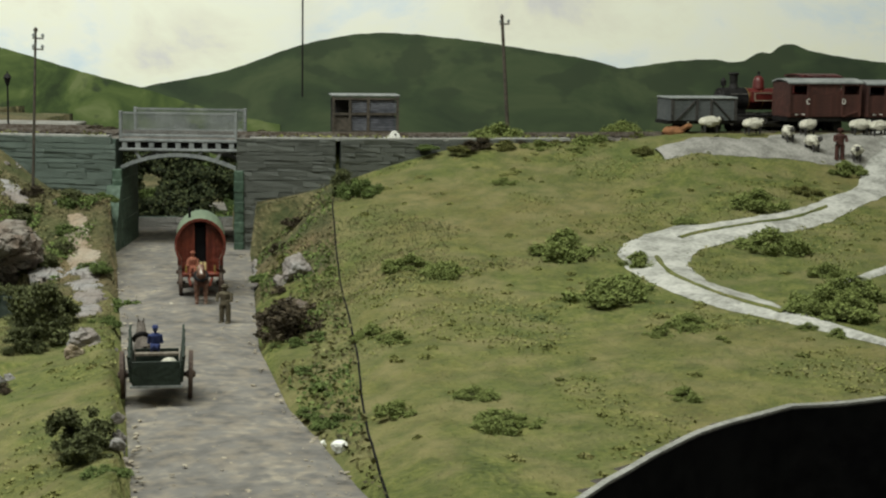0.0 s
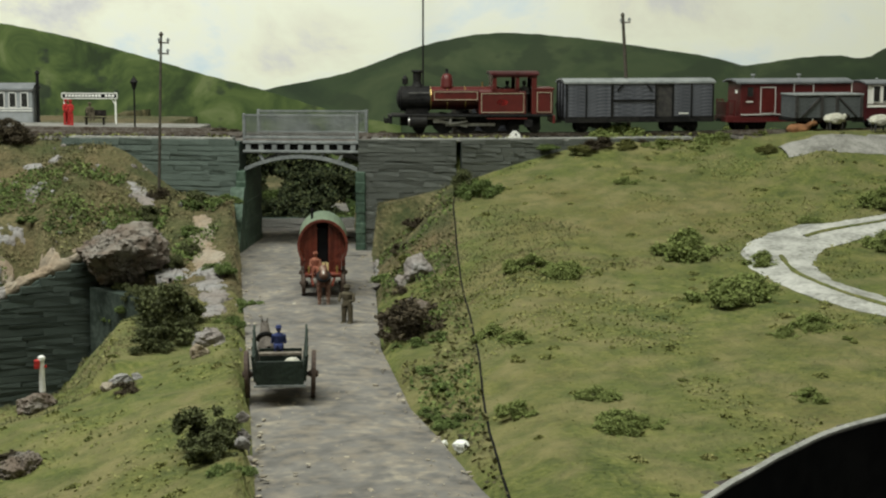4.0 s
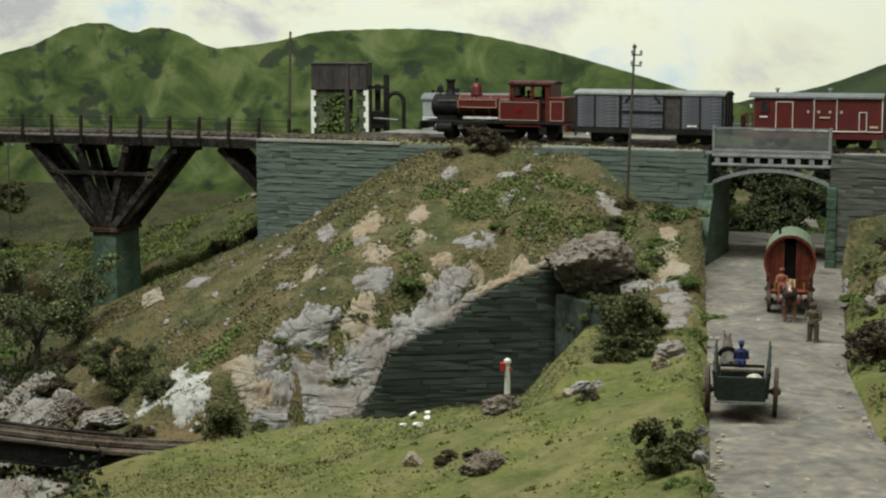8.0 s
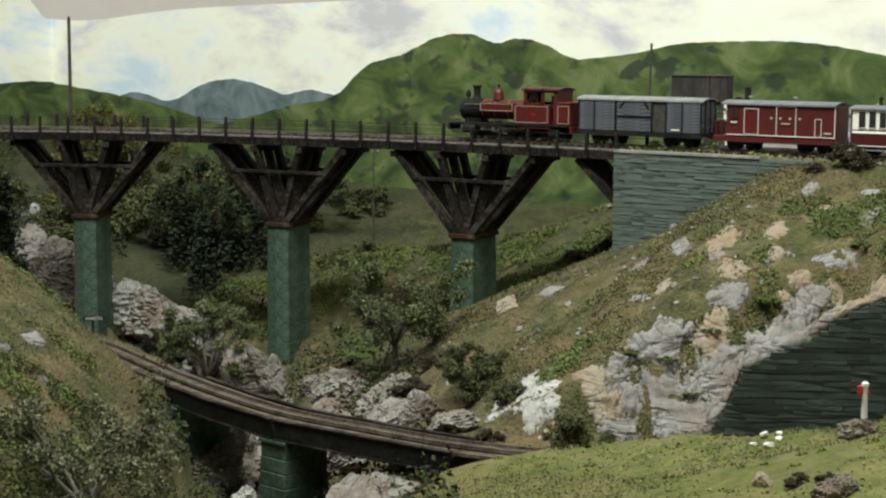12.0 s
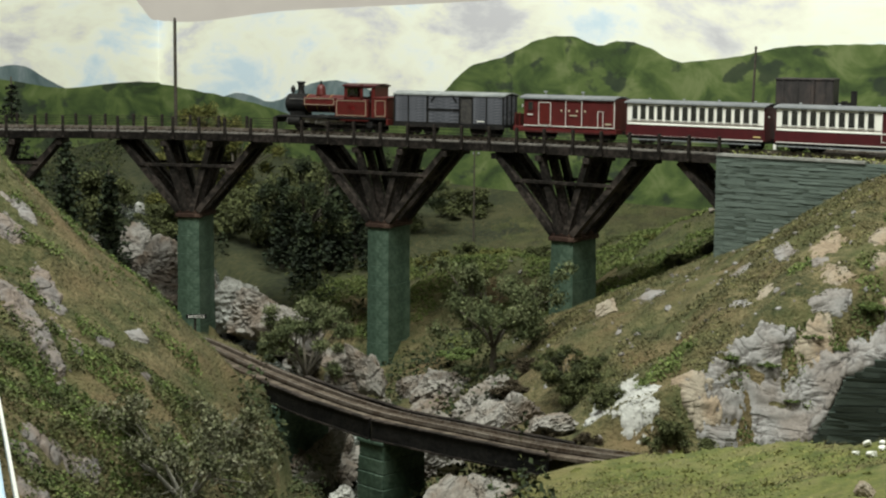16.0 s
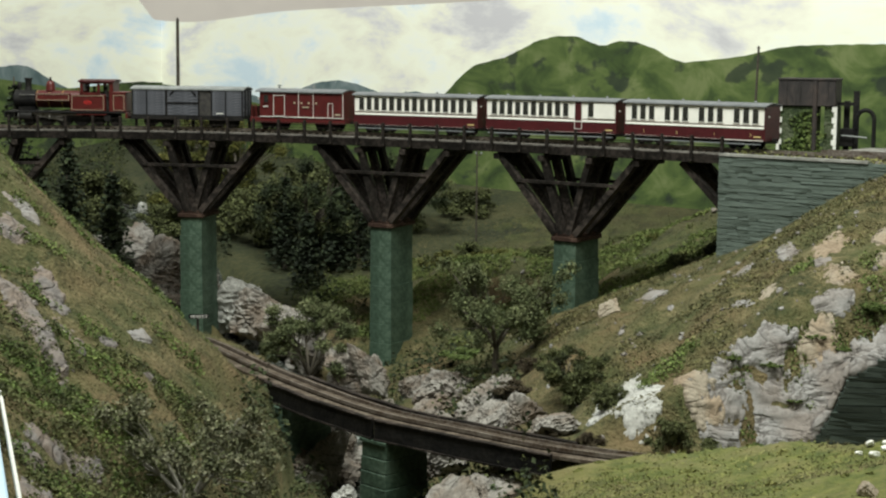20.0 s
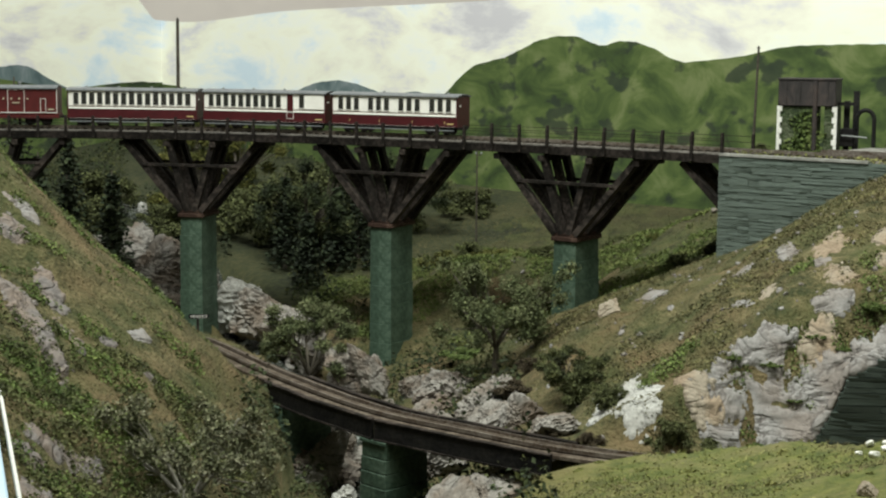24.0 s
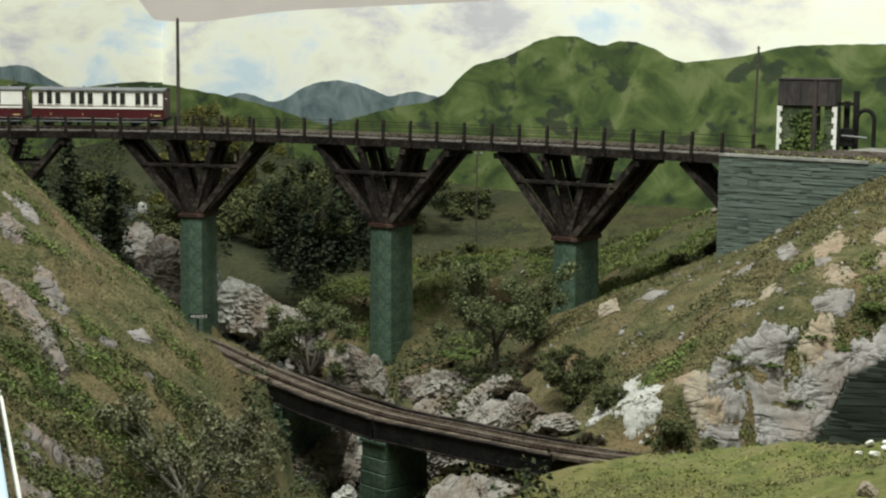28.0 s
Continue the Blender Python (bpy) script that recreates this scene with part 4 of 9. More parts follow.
# ---- lower girder bridge over the stream ----
def lower_bridge():
    t = thing("lower_bridge", Matrix.Identity(4), "dark plate-girder bridge over the stream on a green stone pier", "bridge")
    lu, u0, u1 = 0.952, 0.805, 1.094
    for a, b in ((u0, lu - 0.0012), (lu + 0.0012, u1)):
        for off in (-0.0185, 0.0185):
            sweep(LOWER, a, b, bar_profile(off, 0.0022, -0.0150, -0.0026), LOW, M["black_iron"], "plate_girder", t, step=0.08)
            sweep(LOWER, a, b, bar_profile(off, 0.0042, -0.0160, -0.0150), LOW, M["rust_wood"], "bottom_flange", t, step=0.08)
            sweep(LOWER, a, b, bar_profile(off, 0.0042, -0.0026, -0.0018), LOW, M["rust_wood"], "top_flange", t, step=0.08)
        sweep(LOWER, a, b, bar_profile(0, 0.030, -0.0066, -0.0052), LOW, M["deck"], "plank_deck", t)
    ex, ey, ea = LOWER.at(u0 + 0.012)
    for c in range(6):
        part("abutment_course", box(0.040 + 0.0004 * (c % 2), 0.042, 0.0119, pose(ex, ey, LOW - 0.0165 - 0.012 * (c + 1), 0, 0, math.degrees(ea)), bevel=0.0005), M["pier_green"], t)
    x, y, a = LOWER.at(lu)
    pier = thing("pier", pose(x, y, 0, 0, 0, math.degrees(a)), "green stone pier", "pier")
    pier.parent = t
    del pier["category"], pier["label"]
    for c in range(9):
        part("course", box(0.0245 + 0.0005 * (8 - c) + 0.0003 * (c % 2), 0.0385 + 0.0005 * (8 - c), 0.0099, pose(0.0002 * (c % 3), 0, LOW - 0.0185 - 0.01 * (9 - c)), bevel=0.0006), M["pier_green"], pier)
    part("cap", box(0.0265, 0.041, 0.0024, pose(0, 0, LOW - 0.0186), bevel=0.0004), M["pier_green"], pier, "pale-edged green cap stone")
    return t


lower_bridge()

M["dark_stone"] = mat("dark_stone", (0.016, 0.026, 0.020), (0.034, 0.050, 0.040), (0.075, 0.096, 0.082), scale=45, fine=7, bump=0.5, depth=0.0008, rough=0.7, vary=0.12)

# ---- retaining wall of the lower line and its tunnel mouth ----
def wall_top(x):
    """Height of the lower retaining wall along its run: a steep start, then a long rise to the portal."""
    return float(np.interp(x, [0.0, 0.012, 0.024, 0.043, 0.065, 0.083, 0.102, 0.14], [0.004, 0.022, 0.050, 0.062, 0.070, 0.085, 0.093, 0.108]))


def lower_wall():
    p, q = (0.232, 1.012), (0.370, 0.994)
    length = math.hypot(q[0] - p[0], q[1] - p[1])
    m = pose(p[0], p[1], LOW - 0.008, 0, 0, math.degrees(math.atan2(q[1] - p[1], q[0] - p[0])))
    stone_wall("lower_retaining_wall", length, 0.1, 0.02, m, "dark green slaty retaining wall above the lower line",
               top=wall_top, course=0.0034, run=(0.010, 0.036), stone=M["dark_stone"])


lower_wall()

# ---- rolling stock: local x along the line (the train runs towards -x), -y to the public side, z up from the rail ----
def frame_lines(parent, x0, x1, z0, z1, y, material, w=0.0005, name="lining", d=0.0004):
    bm = bmesh.new()
    for a, b, c, e in ((x0, x1, z0, z0 + w), (x0, x1, z1 - w, z1), (x0, x0 + w, z0, z1), (x1 - w, x1, z0, z1)):
        box(b - a, d, e - c, pose((a + b) / 2, y, c), bm)
    return part(name, bm, material, parent)


def wheel(parent, x, y, r, spokes=0, name="wheel"):
    """A wheel on its axle's axis (local y), with tyre and centre."""
    w = thing(name, pose(x, y, r), "", "")
    w.parent = parent
    turn = pose(0, 0, 0, 90, 0, 0)
    bm = bmesh.new()
    lathe([(r * 0.80, -0.0009), (r, -0.0009), (r, 0.0009), (r * 0.80, 0.0009)], turn, bm, 20)
    part("tyre", bm, M["black_iron"], w)
    bm = lathe([(r * 0.24, -0.0011), (r * 0.24, 0.0011)], turn, None, 10)
    if spokes:
        for k in range(spokes):
            box(0.0006, 0.0010, r * 0.8, pose(0, 0, 0, 0, 360 * k / spokes, 0), bm)
    else:
        lathe([(r * 0.82, -0.0005), (r * 0.82, 0.0005)], turn, bm, 14)
    part("wheel_centre", bm, M["black_iron"], w)
    return w


def bogie(parent, x, r=0.0046, base=0.018):
    b = thing("bogie", pose(x, 0, 0), "", "")
    b.parent = parent
    for y in (-0.0085, 0.0085):
        part("side_frame", box(base + 0.008, 0.0012, 0.003, pose(0, y, r), bevel=0.0003), M["black_iron"], b)
        for k in (-1, 1):
            part("axle_box", box(0.0035, 0.0018, 0.0035, pose(k * base / 2, y, r - 0.0015), bevel=0.0004), M["black_iron"], b)
        part("bolster_spring", box(0.0050, 0.0018, 0.0028, pose(0, y, r - 0.0012), bevel=0.0004), M["black_iron"], b)
    for k in (-0.5, 0.5):
        part("axle", rod((k * base, -0.008, r), (k * base, 0.008, r), 0.0008, None, 6), M["black_iron"], b)
        for y in (-0.006, 0.006):
            part("wheel", lathe([(r * 0.9, -0.0009), (r, -0.0006), (r, 0.0006), (r * 0.9, 0.0009)], pose(k * base, y, r, 90, 0, 0), None, 16), M["black_iron"], b)
    return b


def coupling(parent, x, sgn):
    part("coupling", bar((x, 0, 0.0085), (x + sgn * 0.0045, 0, 0.0085), 0.0022, 0.002), M["black_iron"], parent)


def roof_arc(length, width, rise, z, thick=0.001, over=0.0):
    """A vaulted roof along x, centred."""
    pts = []
    n = 10
    for i in range(n + 1):
        a = -1 + 2 * i / n
        pts.append((a * (width / 2), z + rise * (1 - a * a)))
    low = [(p, q - thick) for p, q in reversed(pts)]
    return prism(pts + low, length + over, pose(0, 0, 0, 0, 0, 90))


def figure(name, height, seat=False, seed=0):
    """A plain model figure as one mesh: legs, coat, arms and head; sitting where seat is set."""
    bm = bmesh.new()
    h = height
    if seat:
        ball(0.13 * h, pose(0, 0, 0.13 * h), bm, 1, squash=0.8)
        for s in (-1, 1):
            rod((s * 0.06 * h, 0, 0.12 * h), (s * 0.07 * h, -0.22 * h, 0.12 * h), 0.055 * h, bm, 6)
            rod((s * 0.07 * h, -0.22 * h, 0.12 * h), (s * 0.07 * h, -0.24 * h, -0.12 * h), 0.04 * h, bm, 6)
        base = 0.05 * h
    else:
        for s in (-1, 1):
            rod((s * 0.07 * h, 0, 0), (s * 0.06 * h, 0, 0.48 * h), 0.045 * h, bm, 7, 0.06 * h)
            box(0.07 * h, 0.13 * h, 0.035 * h, pose(s * 0.07 * h, -0.03 * h, 0), bm)
        base = 0.45 * h
    lathe([(0.075 * h, 0), (0.10 * h, 0.03 * h), (0.095 * h, 0.15 * h), (0.125 * h, 0.32 * h), (0.10 * h, 0.37 * h), (0.04 * h, 0.39 * h)], pose(0, 0, base) @ Matrix.Diagonal((1, 0.7, 1, 1)), bm, 10)
    for s in (-1, 1):
        rod((s * 0.125 * h, 0, base + 0.34 * h), (s * 0.15 * h, -0.04 * h, base + 0.15 * h), 0.035 * h, bm, 6)
        rod((s * 0.15 * h, -0.04 * h, base + 0.15 * h), (s * 0.09 * h, -0.16 * h, base + 0.16 * h), 0.03 * h, bm, 6)
    rod((0, 0, base + 0.37 * h), (0, 0, base + 0.42 * h), 0.035 * h, bm, 6)
    ball(0.062 * h, pose(0, 0, base + 0.475 * h), bm, 2, squash=1.2)
    lathe([(0.085 * h, 0), (0.08 * h, 0.012 * h), (0.06 * h, 0.015 * h), (0.055 * h, 0.05 * h)], pose(0, 0, base + 0.51 * h), bm, 10)
    return bm


M["roof_dull"] = mat("roof_dull", (0.13, 0.14, 0.15), (0.20, 0.21, 0.22), scale=60, rough=0.8)
M["cloth_dark"] = mat("cloth_dark", (0.02, 0.02, 0.022), (0.06, 0.055, 0.05), scale=300, rough=0.95)
M["cloth_blue"] = mat("cloth_blue", (0.02, 0.03, 0.11), (0.05, 0.07, 0.20), scale=300, rough=0.95)
M["cloth_brown"] = mat("cloth_brown", (0.055, 0.045, 0.028), (0.12, 0.10, 0.065), scale=300, rough=0.95)
M["cloth_rust"] = mat("cloth_rust", (0.20, 0.06, 0.035), (0.36, 0.14, 0.09), scale=250, rough=0.95)
M["cloth_red"] = mat("cloth_red", (0.30, 0.012, 0.012), (0.50, 0.03, 0.025), scale=250, rough=0.9)


def locomotive():
    t = thing("tank_locomotive", Matrix.Identity(4), "red side-tank steam locomotive with black smokebox and yellow lining", "locomotive", "train")
    red, blk, yel = M["engine_red"], M["black_iron"], M["line_pale"]
    L = 0.120
    part("footplate", box(L - 0.001, 0.029, 0.0018, pose(L / 2 - 0.0028, 0, 0.0128), bevel=0.0003), blk, t)
    part("frames", box(0.105, 0.010, 0.008, pose(L / 2 - 0.0035, 0, 0.006)), blk, t)
    part("front_beam", box(0.002, 0.029, 0.006, pose(-0.0035, 0, 0.0078), bevel=0.0003), blk, t)
    part("rear_beam", box(0.002, 0.029, 0.006, pose(L - 0.002, 0, 0.0078), bevel=0.0003), red, t)
    # boiler and smokebox along x
    turn = pose(0, 0, 0, 0, 90, 0)
    part("smokebox", lathe([(0.0089, 0), (0.0094, 0.0006), (0.0094, 0.022), (0.0089, 0.022)], pose(0.0040, 0, 0.0258) @ turn, None, 24), blk, t, smooth=False)
    part("smokebox_door", lathe([(0.0074, 0), (0.0066, -0.0012), (0.003, -0.0022), (0.0005, -0.0025)], pose(0.0038, 0, 0.0258) @ turn, None, 20), blk, t)
    part("saddle", box(0.017, 0.013, 0.006, pose(0.0165, 0, 0.0142)), blk, t)
    part("boiler", lathe([(0.0086, 0), (0.0086, 0.052)], pose(0.026, 0, 0.0262) @ turn, None, 24), red, t, smooth=False)
    for x in (0.0262, 0.0385, 0.052):
        part("boiler_band", lathe([(0.0089, 0), (0.0089, 0.0008)], pose(x, 0, 0.0262) @ turn, None, 24), M["brass"], t)
    part("chimney", lathe([(0.0046, 0), (0.0036, 0.0018), (0.0030, 0.004), (0.0034, 0.0108), (0.0032, 0.011)], pose(0.0168, 0, 0.0345), None, 16), blk, t)
    part("chimney_cap", lathe([(0.0034, 0), (0.0044, 0.0008), (0.0040, 0.0018), (0.0034, 0.0019)], pose(0.0168, 0, 0.0452), None, 16), M["black_iron"], t)
    part("headlamp", lathe([(0.0021, 0), (0.0023, 0.0042), (0.0012, 0.0058), (0.0006, 0.0066)], pose(0.0078, 0, 0.0365), None, 12), blk, t)
    part("lamp_bracket", box(0.001, 0.001, 0.003, pose(0.0078, 0, 0.034)), blk, t)
    part("dome", lathe([(0.0054, 0), (0.0048, 0.0018), (0.0045, 0.0065), (0.0038, 0.0092), (0.0022, 0.0108), (0.0008, 0.0112)], pose(0.0390, 0, 0.0335), None, 18), red, t, smooth=True)
    part("safety_valve", lathe([(0.0016, 0), (0.0009, 0.0012), (0.0012, 0.0032), (0.0005, 0.0036)], pose(0.0390, 0, 0.0445), None, 10), blk, t)
    part("whistle", rod((0.066, 0.003, 0.034), (0.066, 0.003, 0.038), 0.0006), M["brass"], t)
    for y in (-0.0098, 0.0098):
        part("handrail", rod((0.010, y, 0.0305), (0.030, y, 0.0305), 0.0003, None, 6), M["steel"], t)
    for s in (-1, 1):
        y = s * 0.0118
        # front tank (raised) and main tank
        part("front_tank", box(0.0345, 0.0062, 0.0085, pose(0.0445, s * 0.0108, 0.0242), bevel=0.0005), red, t)
        part("main_tank", box(0.0352, 0.0062, 0.0170, pose(0.0795, s * 0.0108, 0.0146), bevel=0.0005), red, t)
        frame_lines(t, 0.0285, 0.0608, 0.0254, 0.0316, s * 0.0141, yel, 0.00036)
        frame_lines(t, 0.0636, 0.0955, 0.0160, 0.0303, s * 0.0141, yel, 0.00036)
        part("number_plate", lathe([(0.0042, 0), (0.0040, 0.0006)], pose(0.0795, s * 0.0139, 0.0235, 90 * s, 0, 0) @ Matrix.Diagonal((1, 0.55, 1, 1)), None, 18), M["cloth_red"], t)
        part("cylinder", lathe([(0.0038, 0), (0.0042, 0.0005), (0.0042, 0.0125), (0.0038, 0.013)], pose(0.0105, s * 0.0120, 0.0095) @ turn, None, 16), blk, t)
        part("slide_bar", box(0.016, 0.0010, 0.0008, pose(0.031, s * 0.0118, 0.0112)), M["steel"], t)
        part("crosshead", box(0.004, 0.0016, 0.0035, pose(0.030, s * 0.0118, 0.0085)), M["steel"], t)
        part("valve_rod", rod((0.024, s * 0.0122, 0.0125), (0.052, s * 0.0122, 0.0118), 0.0006, None, 6), M["steel"], t)
        part("radius_link", box(0.0018, 0.0012, 0.0070, pose(0.0400, s * 0.0124, 0.0072, 0, 14, 0), bevel=0.0003), M["steel"], t)
        part("eccentric_rod", bar((0.0405, s * 0.0122, 0.0080), (0.0535, s * 0.0118, 0.0095), 0.0008, 0.0011), M["steel"], t)
        part("cylinder_cover", lathe([(0.0036, 0), (0.0034, 0.0006), (0.0014, 0.0010)], pose(0.0102, s * 0.0120, 0.0095) @ pose(0, 0, 0, 0, -90, 0), None, 14), M["steel"], t)
        part("running_step", box(0.030, 0.003, 0.0008, pose(0.083, s * 0.0125, 0.0112)), M["engine_red"], t)
        part("cab_steps", box(0.006, 0.0022, 0.006, pose(0.099, s * 0.0125, 0.005)), blk, t)
    # coal bunker, cab
    part("bunker", box(0.0135, 0.0278, 0.0185, pose(0.1105, 0, 0.0146), bevel=0.0005), red, t)
    part("bunker_rail", box(0.0150, 0.0284, 0.0016, pose(0.1108, 0, 0.0326), bevel=0.0004), red, t)
    for s in (-1, 1):
        frame_lines(t, 0.1052, 0.1160, 0.0160, 0.0310, s * 0.0141, yel, 0.00036)
        y = s * 0.0134
        part("cab_front_pillar", box(0.0030, 0.0010, 0.0140, pose(0.0735, y, 0.0316)), red, t)
        part("cab_centre_pillar", box(0.0028, 0.0010, 0.0140, pose(0.0905, y, 0.0316)), red, t)
        part("cab_rear_pillar", box(0.0036, 0.0010, 0.0300, pose(0.1030, y, 0.0148)), red, t)
        part("cab_waist", box(0.0200, 0.0010, 0.0030, pose(0.0815, y, 0.0305)), red, t)
        part("cab_header", box(0.0335, 0.0010, 0.0026, pose(0.0885, y, 0.0420)), red, t)
    part("spectacle_plate", box(0.0010, 0.0268, 0.0120, pose(0.0725, 0, 0.0325)), red, t)
    for s in (-1, 1):
        part("front_window", lathe([(0.0032, 0), (0.0032, 0.0013)], pose(0.0718, s * 0.0075, 0.039) @ turn, None, 14), M["dark_glass"], t)
    part("cab_back", box(0.0010, 0.0268, 0.0100, pose(0.1045, 0, 0.034)), red, t)
    part("cab_roof", roof_arc(0.0365, 0.0300, 0.0018, 0.0447, 0.0012), M["maroon"], t, "dark maroon cab roof").matrix_basis = pose(0.0885, 0, 0)
    for k, (x, y) in enumerate(((0.084, -0.004), (0.0965, -0.006))):
        part("crew_figure", figure("crew", 0.0235), M["cloth_dark"], t, "dark-clothed model figure in the cab", at=pose(x, y, 0.0155, 0, 0, 40 * k - 60))
    # wheels
    for x in (0.036, 0.0535, 0.071):
        for y in (-0.0068, 0.0068):
            wheel(t, x, y, 0.0078, 10, "driving_wheel")
    for x in (0.018, 0.0885, 0.1045):
        for y in (-0.0062, 0.0062):
            wheel(t, x, y, 0.0046, 6, "carrying_wheel")
    for s in (-1, 1):
        part("coupling_rod", box(0.037, 0.0010, 0.0020, pose(0.0535, s * 0.0092, 0.0050)), M["steel"], t)
        part("connecting_rod", bar((0.030, s * 0.0105, 0.0100), (0.0535, s * 0.0100, 0.0058), 0.0012, 0.0018), M["steel"], t)
    coupling(t, -0.0035, -1)
    coupling(t, L - 0.002, 1)
    part("buffer", lathe([(0.0008, 0), (0.0008, 0.003), (0.0022, 0.003), (0.0022, 0.0036)], pose(-0.0045, 0, 0.0105) @ pose(0, 0, 0, 0, -90, 0), None, 12), blk, t)
    return t


def planked_side(parent, x0, x1, z0, z1, y, planks, material, name="plank"):
    h = (z1 - z0) / planks
    me = bm_mesh(name, box(x1 - x0, 0.0008, h - 0.00012), material)
    for k in range(planks):
        part(name, me, None, parent, at=pose((x0 + x1) / 2, y, z0 + k * h))


def covered_van():
    L = 0.120
    t = thing("covered_van", Matrix.Identity(4), "long grey covered goods van with sliding door part open", "goods van", "train")
    g = M["van_grey"]
    part("underframe", box(L - 0.003, 0.0245, 0.0032, pose(L / 2, 0, 0.0092), bevel=0.0003), M["black_iron"], t)
    part("body", box(L - 0.006, 0.0245, 0.0255, pose(L / 2, 0, 0.0122)), M["cloth_dark"], t)
    for s in (-1, 1):
        y = s * 0.0127
        for x0, x1 in ((0.003, 0.037), (0.086, 0.117)):
            planked_side(t, x0, x1, 0.0125, 0.0375, y, 10, g)
        # sliding door panels, the right leaf a little open
        planked_side(t, 0.0395, 0.0715, 0.0125, 0.0375, y - s * 0.0002, 8, g, "door_plank")
        part("door_rail", box(0.046, 0.0010, 0.0010, pose(0.058, y, 0.0368)), M["roof_grey"], t)
        part("door_mid_rail", box(0.032, 0.0010, 0.0012, pose(0.0555, s * 0.0132, 0.0240)), M["black_iron"], t)
        for x in (0.003, 0.018, 0.038, 0.0720, 0.0855, 0.100, 0.117):
            part("stanchion", box(0.0012, 0.0010, 0.0255, pose(x, s * 0.0132, 0.0122)), M["black_iron"], t)
        for x, q in ((0.042, 1), (0.069, -1)):
            part("corner_brace", bar((x, s * 0.0132, 0.0318), (x + q * 0.0045, s * 0.0132, 0.0368), 0.001, 0.001), M["black_iron"], t)
        part("solebar", box(L - 0.004, 0.0012, 0.0042, pose(L / 2, s * 0.0128, 0.0080)), M["black_iron"], t)
        part("number_bars", box(0.0075, 0.0003, 0.0010, pose(0.094, s * 0.01335, 0.0140)), M["white"], t)
    for x, in ((0.0022,), (L - 0.0022,)):
        part("end_panel", box(0.0010, 0.0245, 0.0255, pose(x, 0, 0.0122)), g, t)
        for y in (-0.009, 0, 0.009):
            part("end_post", box(0.0012, 0.0012, 0.0255, pose(x + (0.0008 if x > 0.05 else -0.0008), y, 0.0122)), M["black_iron"], t)
    part("roof", roof_arc(L - 0.002, 0.0275, 0.0024, 0.0384, 0.0013), M["roof_grey"], t, "pale grey roof").matrix_basis = pose(L / 2, 0, 0)
    bogie(t, 0.026)
    bogie(t, L - 0.026)
    coupling(t, 0.002, -1)
    coupling(t, L - 0.002, 1)
    for x in (0.001, L - 0.001):
        part("brake_hose", rod((x, 0.004, 0.010), (x + (0.002 if x > 0.05 else -0.002), 0.004, 0.022), 0.0006), M["black_iron"], t)
    return t


def flat_text(body, size, parent, material, m):
    cu = bpy.data.curves.new("lettering", "FONT")
    cu.body, cu.size, cu.extrude, cu.align_x, cu.align_y = body, size, 0.00012, "CENTER", "CENTER"
    tmp = bpy.data.objects.new("tmp", cu)
    scene.collection.objects.link(tmp)
    deps = bpy.context.evaluated_depsgraph_get()
    me = bpy.data.meshes.new_from_object(tmp.evaluated_get(deps))
    bpy.data.objects.remove(tmp)
    me.materials.clear()
    me.materials.append(material)
    me.name = "lettering"
    return part("lettering", me, None, parent, at=m)


